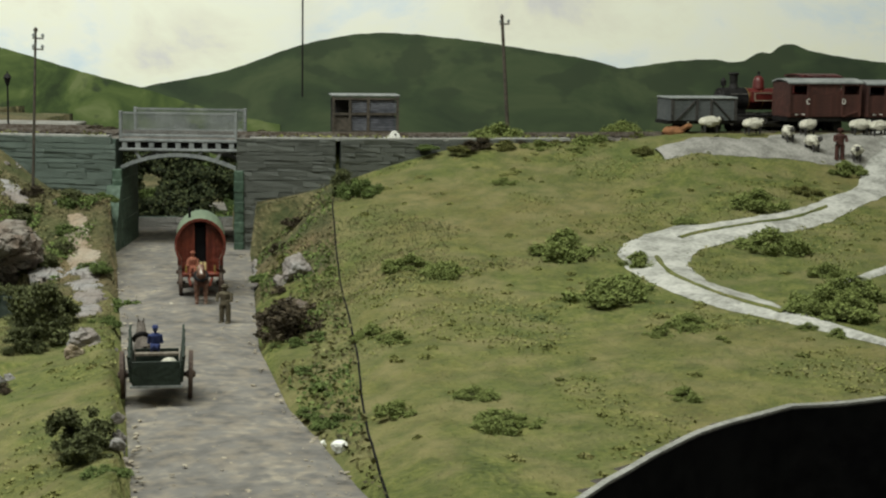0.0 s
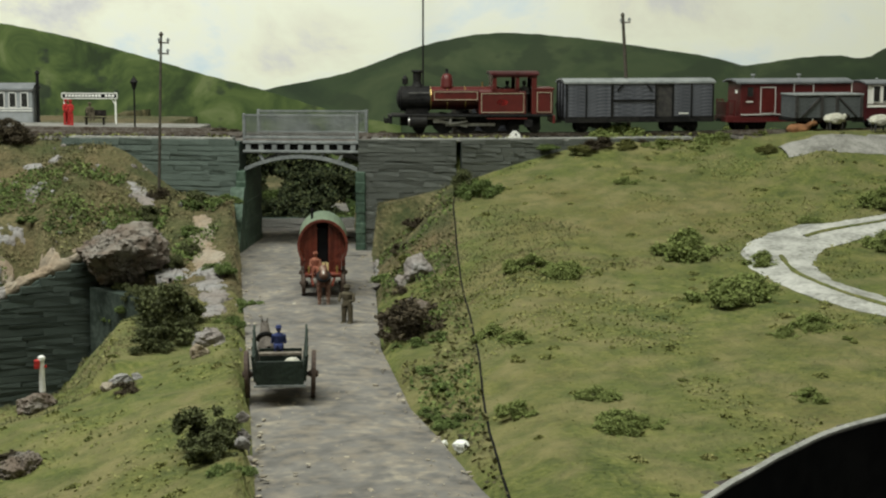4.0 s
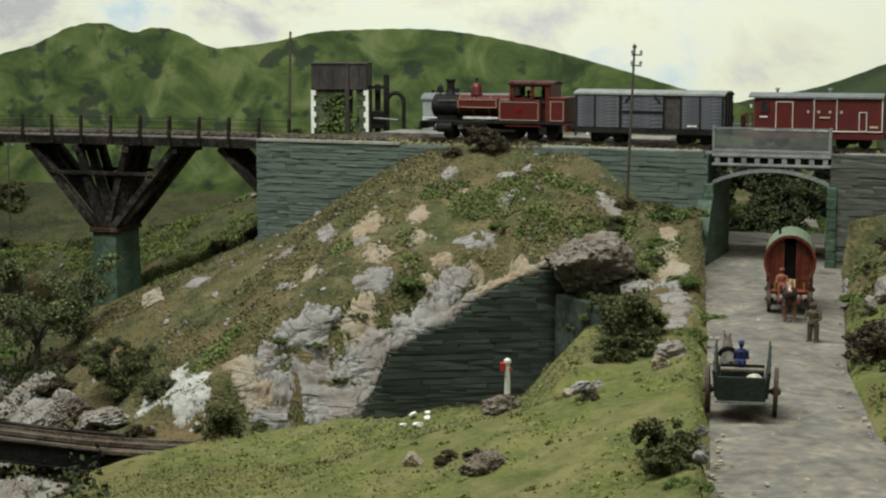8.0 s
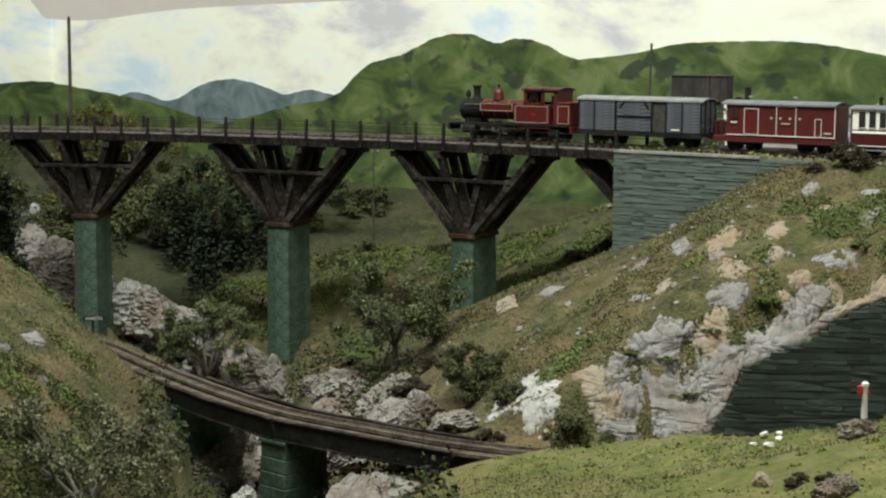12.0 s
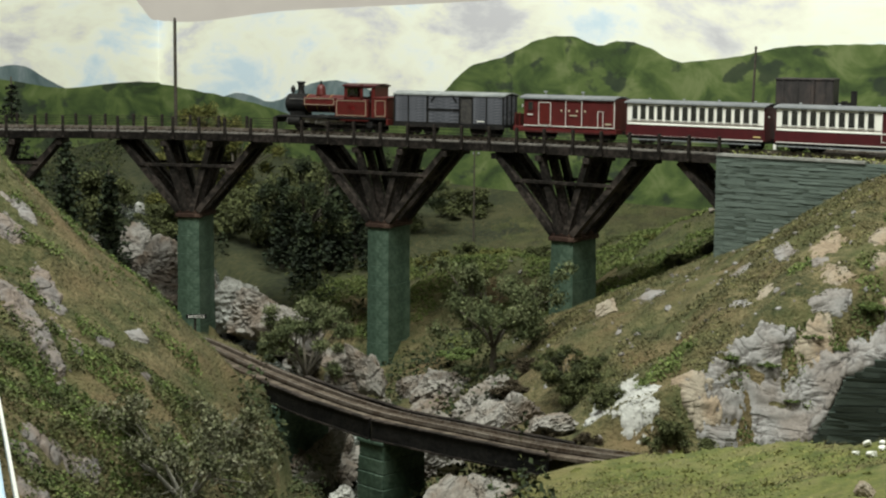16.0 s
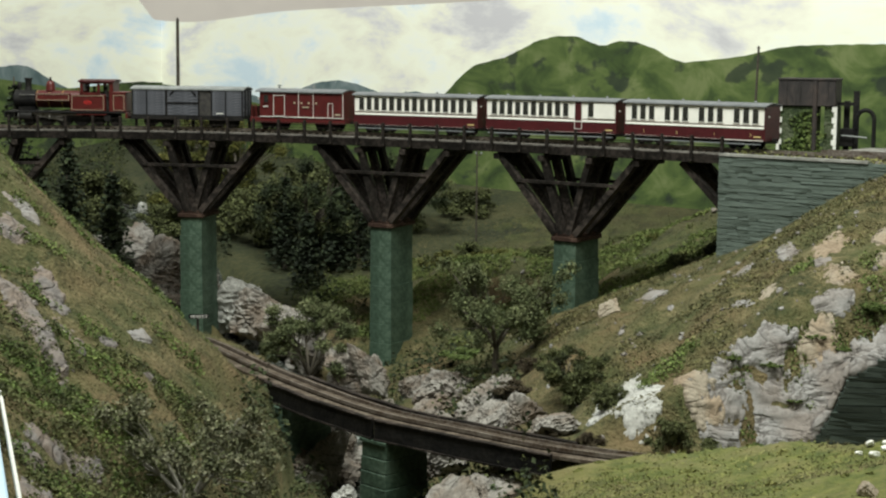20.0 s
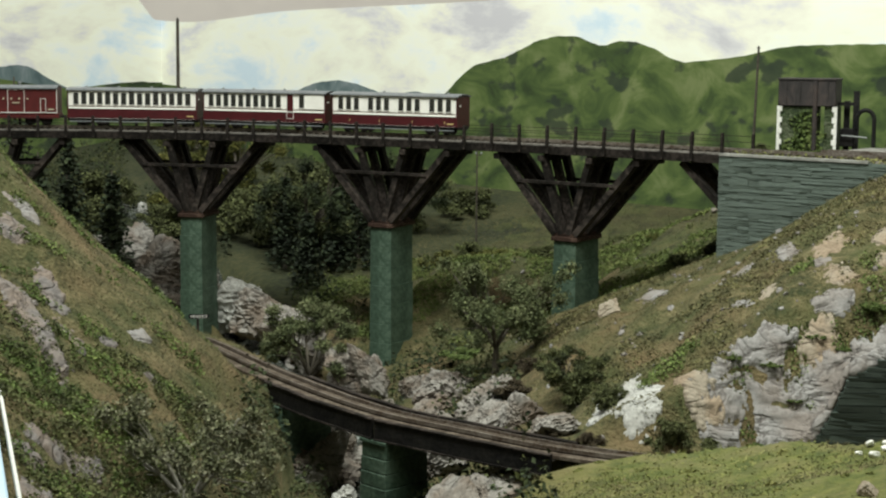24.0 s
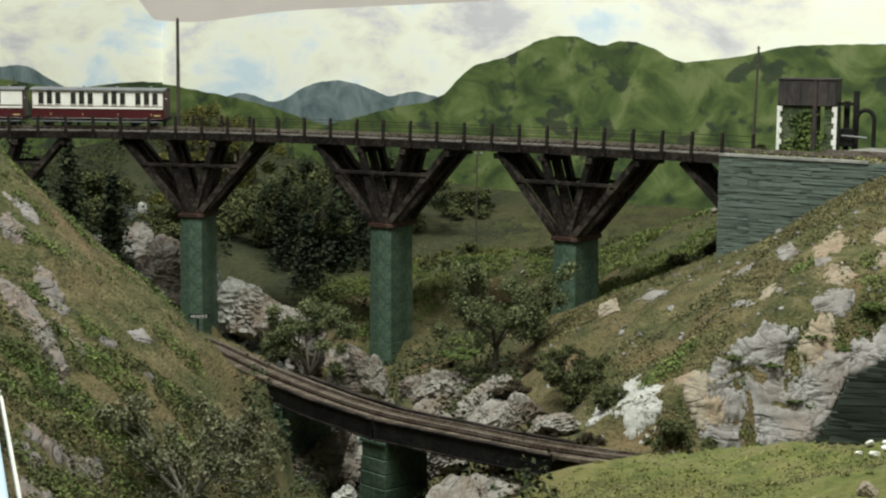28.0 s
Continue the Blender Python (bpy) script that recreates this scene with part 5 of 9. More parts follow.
def brake_van():
    L = 0.104
    t = thing("brake_van", Matrix.Identity(4), "bright red brake van with white lining and end balcony", "brake van", "train")
    red, wht = M["van_red"], M["white"]
    part("underframe", box(L, 0.0250, 0.0046, pose(L / 2, 0, 0.0072), bevel=0.0003), red, t)
    part("body", box(L - 0.012, 0.0255, 0.0258, pose(L / 2 + 0.005, 0, 0.0119), bevel=0.0003), red, t)
    for s in (-1, 1):
        y = s * 0.0131
        part("white_line", box(L - 0.0125, 0.0004, 0.0006, pose(L / 2 + 0.005, y, 0.0126)), wht, t)
        part("corner_line", box(0.0006, 0.0004, 0.0245, pose(L - 0.0018, y, 0.0125)), wht, t)
        part("side_door", box(0.0118, 0.0006, 0.0192, pose(0.033, y, 0.0140)), M["engine_red"], t)
        frame_lines(t, 0.0268, 0.0392, 0.0135, 0.0338, s * 0.0135, wht, 0.0004, "door_lining")
        frame_lines(t, 0.0540, 0.0705, 0.0126, 0.0360, s * 0.0133, wht, 0.0004, "door_lining")
        frame_lines(t, 0.0860, 0.0915, 0.0130, 0.0270, s * 0.0133, wht, 0.0004, "vent_lining")
        part("guard_window", box(0.0055, 0.0005, 0.0075, pose(0.0185, y, 0.0265)), M["dark_glass"], t)
        frame_lines(t, 0.0155, 0.0215, 0.0260, 0.0345, s * 0.0133, red, 0.0006, "window_frame")
        for k, x in enumerate((0.0500, 0.0575, 0.0655, 0.0735)):
            part("letter_mark", box(0.0016, 0.0003, 0.0018, pose(x, s * 0.0134, 0.0258)), M["line_pale"], t)
        part("name_bar", box(0.0075, 0.0003, 0.0010, pose(0.0620, s * 0.0134, 0.0222)), M["line_pale"], t)
        part("number_bar", box(0.0055, 0.0003, 0.0009, pose(0.0180, s * 0.0134, 0.0222)), wht, t)
        part("weight_bar", box(0.0060, 0.0003, 0.0014, pose(0.0965, s * 0.0134, 0.0155)), M["line_pale"], t)
        for x in (0.0015, 0.0065):
            part("balcony_post", box(0.0009, 0.0009, 0.0120, pose(x, s * 0.0115, 0.0119)), red, t)
        part("balcony_rail", box(0.0060, 0.0009, 0.0009, pose(0.004, s * 0.0115, 0.0230)), red, t)
        part("footboard", box(L - 0.01, 0.0018, 0.0006, pose(L / 2, s * 0.0138, 0.0072)), M["maroon"], t)
    part("end_gate", box(0.0008, 0.020, 0.0105, pose(0.0012, 0, 0.0119)), red, t)
    part("tail_lamp", box(0.0016, 0.0016, 0.0024, pose(0.0085, -0.010, 0.0290), bevel=0.0002), wht, t)
    part("roof", roof_arc(L - 0.008, 0.0285, 0.0024, 0.0377, 0.0012), M["roof_dull"], t, "dark grey roof").matrix_basis = pose(L / 2 + 0.003, 0, 0)
    for x in (0.026, 0.064):
        part("roof_ventilator", lathe([(0.0009, 0), (0.0009, 0.0024), (0.0019, 0.0026), (0.0017, 0.0038)], pose(x, 0, 0.0396), None, 12), M["roof_grey"], t)
    bogie(t, 0.022, base=0.016)
    bogie(t, L - 0.022, base=0.016)
    coupling(t, 0.001, -1)
    coupling(t, L - 0.001, 1)
    return t


def coach(L, windows, label, panel=None, door=None, marks=()):
    """A panelled bogie coach, cream above and maroon below. windows: (x, tall) of the panes; panel: a blank cream stretch; door: a maroon door."""
    t = thing("passenger_coach", Matrix.Identity(4), label, "railway coach", "train")
    part("underframe", box(L - 0.002, 0.0235, 0.0026, pose(L / 2, 0, 0.0056), bevel=0.0003), M["black_iron"], t)
    part("lower_body", box(L - 0.004, 0.0255, 0.0102, pose(L / 2, 0, 0.0076), bevel=0.0003), M["maroon"], t, "maroon lower panels")
    part("upper_body", box(L - 0.004, 0.0250, 0.0184, pose(L / 2, 0, 0.0178), bevel=0.0002), M["cream"], t, "cream upper panels")
    for x, s in ((0.0016, -1), (L - 0.0016, 1)):
        part("end_panel", box(0.0012, 0.0256, 0.0286, pose(x, 0, 0.0077)), M["maroon"], t)
    part("roof", roof_arc(L, 0.0285, 0.0022, 0.0362, 0.0009), M["roof_dull"], t, "dark grey vaulted roof").matrix_basis = pose(L / 2, 0, 0)
    for k in range(4):
        part("roof_ventilator", lathe([(0.0008, 0), (0.0014, 0.0008), (0.0005, 0.0016)], pose(L * (k + 0.5) / 4, 0, 0.0382), None, 10), M["roof_grey"], t)
    panes = []
    for s in (-1, 1):
        y = s * 0.0126
        part("waist_line", box(L - 0.005, 0.0006, 0.0008, pose(L / 2, s * 0.0128, 0.0174)), M["white"], t)
        part("upper_line", box(L - 0.005, 0.0005, 0.0005, pose(L / 2, y, 0.0196)), M["maroon"], t)
        part("bottom_line", box(L - 0.005, 0.0006, 0.0006, pose(L / 2, s * 0.0129, 0.0077)), M["white"], t)
        part("step_board", box(L - 0.008, 0.0016, 0.0008, pose(L / 2, s * 0.0136, 0.0045)), M["roof_dull"], t)
        part("cornice", box(L - 0.004, 0.0008, 0.0008, pose(L / 2, s * 0.0128, 0.0352)), M["roof_grey"], t)
        for x, tall in windows:
            w = thing("window", pose(x, y, 0.0216), "", "")
            w.parent = t
            h = 0.0124 if tall else 0.0118
            part("pane", box(0.0056, 0.0006, h, pose(0, 0, 0.0002)), M["dark_glass"], w)
            frame_lines(w, -0.0031, 0.0031, -0.0003, h + 0.0006, s * 0.0003, M["cream"], 0.0004, "window_frame")
            if tall:
                part("hood", box(0.0052, 0.0012, 0.0014, pose(0, s * 0.0004, h + 0.0008), bevel=0.0002), M["roof_grey"], w)
        if door:
            part("guard_door", box(0.0070, 0.0006, 0.0240, pose(door, s * 0.0127, 0.0112)), M["maroon"], t)
            frame_lines(t, door - 0.0037, door + 0.0037, 0.0112, 0.0352, s * 0.0130, M["white"], 0.0004, "door_lining")
            part("guard_ducket", box(0.0200, 0.0008, 0.0140, pose(panel, s * 0.0128, 0.0206), bevel=0.0002), M["cream"], t)
        for x, ch in marks:
            flat_text(ch, 0.0032, t, M["line_yellow"], pose(x, s * 0.0132, 0.0118, 90, 0, 0 if s < 0 else 180))
        part("number_bar", box(0.0065, 0.0003, 0.0010, pose(L - 0.008, s * 0.0132, 0.0105)), M["line_yellow"], t)
    bogie(t, 0.024)
    bogie(t, L - 0.024)
    part("truss", box(L * 0.3, 0.016, 0.0012, pose(L / 2, 0, 0.0045)), M["black_iron"], t)
    coupling(t, 0.001, -1)
    coupling(t, L - 0.001, 1)
    part("end_lamp", ball(0.0009, pose(L - 0.0006, -0.0075, 0.0275), None, 1), M["white"], t)
    return t


def even(n, L, tall_every, first):
    return [(0.006 + (L - 0.012) * (i + 0.5) / n, (i - first) % tall_every == 0) for i in range(n)]


L1, L2, L3 = 0.1345, 0.1345, 0.1365
locomotive_ = locomotive()
van_ = covered_van()
brake_ = brake_van()
coach_a = coach(L1, even(15, L1, 3, 1), "maroon and cream bogie coach with fifteen small windows")
coach_b = coach(L2, [(x, k) for x, k in even(15, L2, 3, 2) if x < 0.090] + [(0.1085, True)], "maroon and cream bogie coach with a guard's door", panel=0.1215, door=0.0962)
triples = [(0.0112 + g * 0.0327 + k * 0.0086, k == 1) for g in range(4) for k in range(3)]
coach_c = coach(L3, triples, "maroon and cream bogie coach with windows in four groups of three", marks=((0.0210, "3"), (0.0535, "2"), (0.0890, "1"), (0.1225, "3")))
TRAIN = [(locomotive_, 0.007, 0.120), (van_, 0.1305, 0.120), (brake_, 0.2585, 0.104), (coach_a, 0.3720, L1), (coach_b, 0.5135, L2), (coach_c, 0.6550, L3)]


# ---- wagons that stand still ----
def place(u, off, z=RAIL, length=0.0):
    x, y, a = MAIN.at(u, off)
    return pose(x, y, z, 0, 0, math.degrees(a)) @ pose(-length / 2, 0, 0)


def four_wheels(t, L):
    for x in (L * 0.27, L * 0.73):
        for y in (-0.0062, 0.0062):
            wheel(t, x, y, 0.0048, 7)


def cattle_wagon(m, lettered=True):
    L = 0.076
    t = thing("cattle_wagon", m, "brown planked cattle wagon with open upper sides", "goods wagon", "standing wagons")
    b = M["brown_wagon"]
    part("underframe", box(L, 0.022, 0.003, pose(L / 2, 0, 0.0080)), M["black_iron"], t)
    part("floor", box(L - 0.002, 0.0235, 0.0010, pose(L / 2, 0, 0.0110)), b, t)
    for s in (-1, 1):
        planked_side(t, 0.001, L - 0.001, 0.0115, 0.0275, s * 0.0118, 6, b)
        part("top_rail", box(L - 0.002, 0.0012, 0.0026, pose(L / 2, s * 0.0118, 0.0338)), b, t)
        for x in (0.0015, 0.020, 0.056, L - 0.0015):
            part("post", box(0.0016, 0.0014, 0.0250, pose(x, s * 0.0124, 0.0115)), b, t)
        part("upper_panel", box(0.032, 0.0009, 0.0065, pose(0.038, s * 0.0116, 0.0275)), b, t)
        for xa, xb in ((0.004, 0.019), (0.072, 0.057)):
            part("diagonal", bar((xa, s * 0.0126, 0.0150), (xb, s * 0.0126, 0.0115), 0.0012, 0.001), b, t)
        if lettered:
            flat_text("C", 0.0056, t, M["white"], pose(0.020, s * 0.0130, 0.0222, 90, 0, 0 if s < 0 else 180))
            flat_text("D", 0.0056, t, M["white"], pose(0.057, s * 0.0130, 0.0222, 90, 0, 0 if s < 0 else 180))
        part("number_bar", box(0.010, 0.0003, 0.0008, pose(0.012, s * 0.0128, 0.0127)), M["white"], t)
    for x in (0.001, L - 0.001):
        part("end_panel", box(0.0010, 0.0235, 0.0245, pose(x, 0, 0.0115)), b, t)
    part("roof", roof_arc(L + 0.001, 0.0265, 0.0026, 0.0364, 0.0011), M["roof_grey"], t, "pale grey roof").matrix_basis = pose(L / 2, 0, 0)
    four_wheels(t, L)
    return t


def grey_wagon(m):
    L = 0.055
    t = thing("grey_wagon", m, "grey wagon with braced sides and pale roof sheet", "goods wagon", "standing wagons")
    part("underframe", box(L + 0.004, 0.022, 0.003, pose(L / 2, 0, 0.0080)), M["black_iron"], t)
    part("load", box(L - 0.003, 0.0215, 0.0175, pose(L / 2, 0, 0.0110)), M["cloth_dark"], t)
    for s in (-1, 1):
        planked_side(t, 0.001, L - 0.001, 0.0112, 0.0290, s * 0.0118, 5, M["wagon_grey"])
        for x in (0.0015, 0.0215, 0.0335, L - 0.0015):
            part("post", box(0.0022, 0.0013, 0.0185, pose(x, s * 0.0124, 0.0112)), M["cloth_dark"], t)
        for xa, xb in ((0.005, 0.020), (L - 0.005, 0.035)):
            part("diagonal", bar((xa, s * 0.0126, 0.0118), (xb, s * 0.0126, 0.0285), 0.0016, 0.001), M["cloth_dark"], t)
    for x in (0.0008, L - 0.0008):
        part("end_panel", box(0.0012, 0.0235, 0.0185, pose(x, 0, 0.0112)), M["wagon_grey"], t)
    part("cover", box(L + 0.001, 0.0262, 0.0018, pose(L / 2, 0, 0.0298), bevel=0.0006), M["roof_grey"], t, "grey-green cover sheet")
    four_wheels(t, L)
    return t


def crate_wagon(m):
    L = 0.052
    t = thing("slatted_wagon", m, "dark framed wagon with pale slatted panels", "goods wagon", "standing wagons")
    part("underframe", box(L, 0.022, 0.002, pose(L / 2, 0, 0.0016)), M["pole_wood"], t)
    part("back_board", box(L - 0.002, 0.001, 0.026, pose(L / 2, 0.009, 0.0036)), M["cloth_dark"], t)
    part("roof", box(L + 0.001, 0.0235, 0.0016, pose(L / 2, 0, 0.0318), bevel=0.0005), M["roof_grey"], t)
    for x in (0.0012, 0.0140, 0.0280, L - 0.0012):
        part("post", box(0.0020, 0.0016, 0.0285, pose(x, -0.0108, 0.0036)), M["pole_wood"], t)
    for z in (0.0036, 0.0175, 0.0292):
        part("rail", box(L - 0.001, 0.0014, 0.0018, pose(L / 2, -0.0106, z)), M["pole_wood"], t)
    for x0, x1 in ((0.0155, 0.0268), (0.0292, 0.0500)):
        for z0, z1 in ((0.0058, 0.0170), (0.0196, 0.0288)):
            for k in range(6):
                part("slat", box(x1 - x0, 0.0007, (z1 - z0) / 6 - 0.0004, pose((x0 + x1) / 2, -0.0098, z0 + (z1 - z0) * k / 6)), M["van_grey"], t)
    part("side_panel", box(0.011, 0.0007, 0.011, pose(0.0078, -0.0098, 0.006)), M["pole_wood"], t)
    return t


grey_wagon(place(2.546, 0.042, RAIL + 0.003, 0.055) @ Matrix.Diagonal((1, 1, 0.86, 1)))
cattle_wagon(place(2.648, 0.042, RAIL + 0.003, 0.064) @ Matrix.Diagonal((0.85, 1, 1.06, 1)))
cattle_wagon(place(2.717, 0.042, RAIL + 0.003, 0.064) @ Matrix.Diagonal((0.85, 1, 1.03, 1)), False)
crate_wagon(place(2.303, -0.040, RAIL - 0.006, 0.052))

# ---- greenery and stones ----
nr = np.random.RandomState(11)


def leaf_mesh(name, centre, size, material, flat=0.0, aspect=1.7):
    """Small folded leaves at the given points."""
    n = len(centre)
    d = nr.normal(size=(n, 3))
    d[:, 2] *= 1 - flat
    d /= np.linalg.norm(d, axis=1)[:, None] + 1e-9
    e = nr.normal(size=(n, 3))
    if flat >= 0.5:
        e[:, 2] *= 1 - flat
    e -= (e * d).sum(1)[:, None] * d
    e /= np.linalg.norm(e, axis=1)[:, None] + 1e-9
    f = np.cross(d, e)
    s = (size * nr.uniform(0.6, 1.3, n))[:, None]
    v = np.stack([centre - d * s * aspect / 2, centre + e * s * 0.5 + f * s * 0.18, centre + d * s * aspect / 2, centre - e * s * 0.5 + f * s * 0.18], 1).reshape(-1, 3)
    idx = np.arange(4 * n).reshape(n, 4)
    faces = np.concatenate([idx[:, [0, 1, 2]], idx[:, [0, 2, 3]]])
    me = bpy.data.meshes.new(name)
    me.vertices.add(len(v))
    me.vertices.foreach_set("co", v.ravel())
    me.loops.add(faces.size)
    me.loops.foreach_set("vertex_index", faces.ravel())
    me.polygons.add(len(faces))
    me.polygons.foreach_set("loop_start", np.arange(0, faces.size, 3))
    me.materials.append(material)
    me.update(calc_edges=True)
    return me


def blades(name, base, height, width, material, lean=0.5):
    """Grass blades: thin triangles standing at the given points."""
    n = len(base)
    a = nr.uniform(0, 6.283, n)
    h = height * nr.uniform(0.5, 1.4, n)
    w = width * nr.uniform(0.7, 1.3, n)
    side = np.stack([np.cos(a), np.sin(a), np.zeros(n)], -1) * w[:, None] / 2
    b = nr.uniform(0, 6.283, n)
    tip = np.stack([np.cos(b) * lean * h * nr.rand(n), np.sin(b) * lean * h * nr.rand(n), h], -1)
    v = np.stack([base - side, base + side, base + tip], 1).reshape(-1, 3)
    me = bpy.data.meshes.new(name)
    me.vertices.add(len(v))
    me.vertices.foreach_set("co", v.ravel())
    me.loops.add(3 * n)
    me.loops.foreach_set("vertex_index", np.arange(3 * n))
    me.polygons.add(n)
    me.polygons.foreach_set("loop_start", np.arange(0, 3 * n, 3))
    me.materials.append(material)
    me.update(calc_edges=True)
    return me


def leafy(name, *colours, scale=40, amount=0.45):
    return island(mat(name, *colours, scale=scale, bump=0, rough=0.9, fine=4), amount)


M["leaf_green"] = leafy("leaf_green", (0.050, 0.080, 0.018), (0.098, 0.142, 0.034), (0.16, 0.205, 0.060), amount=0.4)
M["leaf_dark"] = leafy("leaf_dark", (0.036, 0.044, 0.016), (0.074, 0.086, 0.030), (0.13, 0.14, 0.052))
M["leaf_olive"] = leafy("leaf_olive", (0.045, 0.060, 0.022), (0.094, 0.112, 0.044), (0.165, 0.18, 0.090), amount=0.38)
M["leaf_silver"] = leafy("leaf_silver", (0.055, 0.063, 0.028), (0.115, 0.122, 0.062), (0.22, 0.215, 0.145), amount=0.45)
M["leaf_bramble"] = leafy("leaf_bramble", (0.040, 0.050, 0.016), (0.082, 0.094, 0.032), (0.135, 0.14, 0.055))
M["leaf_scrub"] = leafy("leaf_scrub", (0.058, 0.084, 0.018), (0.104, 0.138, 0.034), (0.160, 0.180, 0.058), scale=26, amount=0.25)
M["leaf_brown"] = leafy("leaf_brown", (0.024, 0.018, 0.010), (0.055, 0.041, 0.022), (0.090, 0.070, 0.038), amount=0.3)
M["leaf_gorse"] = leafy("leaf_gorse", (0.048, 0.058, 0.012), (0.105, 0.11, 0.024), (0.17, 0.16, 0.042))
M["leaf_lime"] = leafy("leaf_lime", (0.090, 0.125, 0.030), (0.165, 0.205, 0.052), (0.235, 0.26, 0.084), amount=0.22)
M["leaf_tuft"] = leafy("leaf_tuft", (0.115, 0.130, 0.032), (0.18, 0.19, 0.054), (0.25, 0.24, 0.088), scale=24, amount=0.12)
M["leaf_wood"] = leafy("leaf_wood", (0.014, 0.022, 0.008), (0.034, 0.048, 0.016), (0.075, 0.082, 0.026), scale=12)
M["leaf_heath"] = leafy("leaf_heath", (0.062, 0.060, 0.024), (0.125, 0.115, 0.050), (0.18, 0.175, 0.072), scale=30)
M["leaf_fir"] = leafy("leaf_fir", (0.010, 0.016, 0.008), (0.022, 0.034, 0.015), (0.04, 0.055, 0.022))
M["grass_blade"] = leafy("grass_blade", (0.075, 0.105, 0.019), (0.135, 0.165, 0.036), (0.20, 0.205, 0.060), scale=30, amount=0.10)
M["hay_blade"] = leafy("hay_blade", (0.048, 0.058, 0.018), (0.105, 0.098, 0.040), (0.175, 0.145, 0.072), scale=30, amount=0.16)


def crown_points(lobes, n, shell=0.55):
    """Points in a cluster of lobes (x, y, z, r), denser towards each lobe's skin."""
    p = []
    w = np.array([l[3] ** 2 for l in lobes])
    for l, k in zip(lobes, (w / w.sum() * n).astype(int)):
        d = nr.normal(size=(k, 3))
        d /= np.linalg.norm(d, axis=1)[:, None]
        r = l[3] * (shell + (1 - shell) * nr.rand(k)) * (1 + 0.25 * nr.normal(size=k) * 0.6)
        q = np.array(l[:3]) + d * r[:, None] * np.array([1, 1, 0.85])
        p.append(q)
    p = np.concatenate(p)
    return p[p[:, 2] > -0.1]


def bush_mesh(name, material, seed, n=700, leaf=0.11, spread=0.6):
    """A bush about one unit across, its base at zero."""
    r = random.Random(seed)
    lobes = [(0, 0, 0.24, 0.26)]
    for k in range(24):
        a, d, up = r.uniform(0, 6.28), spread * 0.78 * math.sqrt(r.random()), r.uniform(0.08, 0.62)
        d *= 1.1 - 0.8 * up
        lobes.append((d * math.cos(a), d * math.sin(a), up, r.uniform(0.07, 0.15)))
    return leaf_mesh(name, crown_points(lobes, n, 0.4), leaf, material)


def cushion_mesh(name, material, seed, n=9000, leaf=0.028):
    """A low sprawling bush about one unit across: many small cushions that run into each other, with gaps."""
    r = random.Random(seed)
    lobes = []
    for k in range(26):
        a, d = r.uniform(0, 6.28), 0.5 * math.sqrt(r.random())
        lobes.append((d * math.cos(a), d * math.sin(a) * r.uniform(0.6, 1.1), r.uniform(0.05, 0.36) * (1.1 - 1.4 * d), r.uniform(0.07, 0.17)))
    return leaf_mesh(name, crown_points(lobes, n, 0.5), leaf, material, 0.5)


BUSH = {}
for key, material, count, leaf in (("dark", "leaf_dark", 5200, 0.032), ("brown", "leaf_brown", 5200, 0.032), ("olive", "leaf_olive", 5200, 0.032)):
    BUSH[key] = [bush_mesh("bush", M[material], 10 * k + len(key), count, leaf) for k in range(3)]
for key, material in (("lime", "leaf_lime"), ("gorse", "leaf_gorse"), ("green", "leaf_green")):
    BUSH[key] = [cushion_mesh("bush", M[material], 10 * k + 3 * len(key)) for k in range(4)]
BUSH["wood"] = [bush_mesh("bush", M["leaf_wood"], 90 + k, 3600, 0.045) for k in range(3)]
WORDS = {"wood": "hedge bush beyond the bridge, its leaves coloured dark for shade", "lime": "light green scatter bush on the field", "green": "bright green leafy scatter bush on the slope", "dark": "dark green rounded bush on the slope", "brown": "dark brown wiry bush among the grass", "gorse": "yellow-green gorse bush on the slope", "olive": "grey-green feathery bush in the gorge"}


def on_ground(x, y, sink=0.0):
    return float(ground(np.array([x]), np.array([y]))[0]) - sink


def bush(kind, x, y, size, tall=0.8, z=None):
    z = on_ground(x, y, 0.002) if z is None else z
    me = BUSH[kind][rng.randrange(len(BUSH[kind]))]
    m = pose(x, y, z, 0, 0, rng.uniform(0, 360)) @ Matrix.Diagonal((size, size * rng.uniform(0.85, 1.1), size * tall, 1))
    return single("bush", me, None, m, WORDS[kind], "bush", kind + " bushes")


for x, y, s in ((0.539, 0.753, 0.021), (0.547, 0.730, 0.022), (0.638, 0.733, 0.036), (0.578, 0.631, 0.034), (0.600, 0.640, 0.03), (0.445, 0.653, 0.017), (0.438, 0.623, 0.015),
                (0.377, 0.532, 0.016), (0.410, 0.525, 0.015), (0.394, 0.489, 0.020), (0.402, 0.484, 0.014), (0.482, 0.476, 0.014), (0.576, 0.569, 0.020), (0.570, 0.560, 0.013),
                (0.570, 0.541, 0.009), (0.707, 0.876, 0.014), (0.744, 0.741, 0.014), (0.622, 0.532, 0.012), (0.627, 0.516, 0.012), (0.55, 0.56, 0.014)):
    bush("lime", x, y, s * 1.3, 0.75)
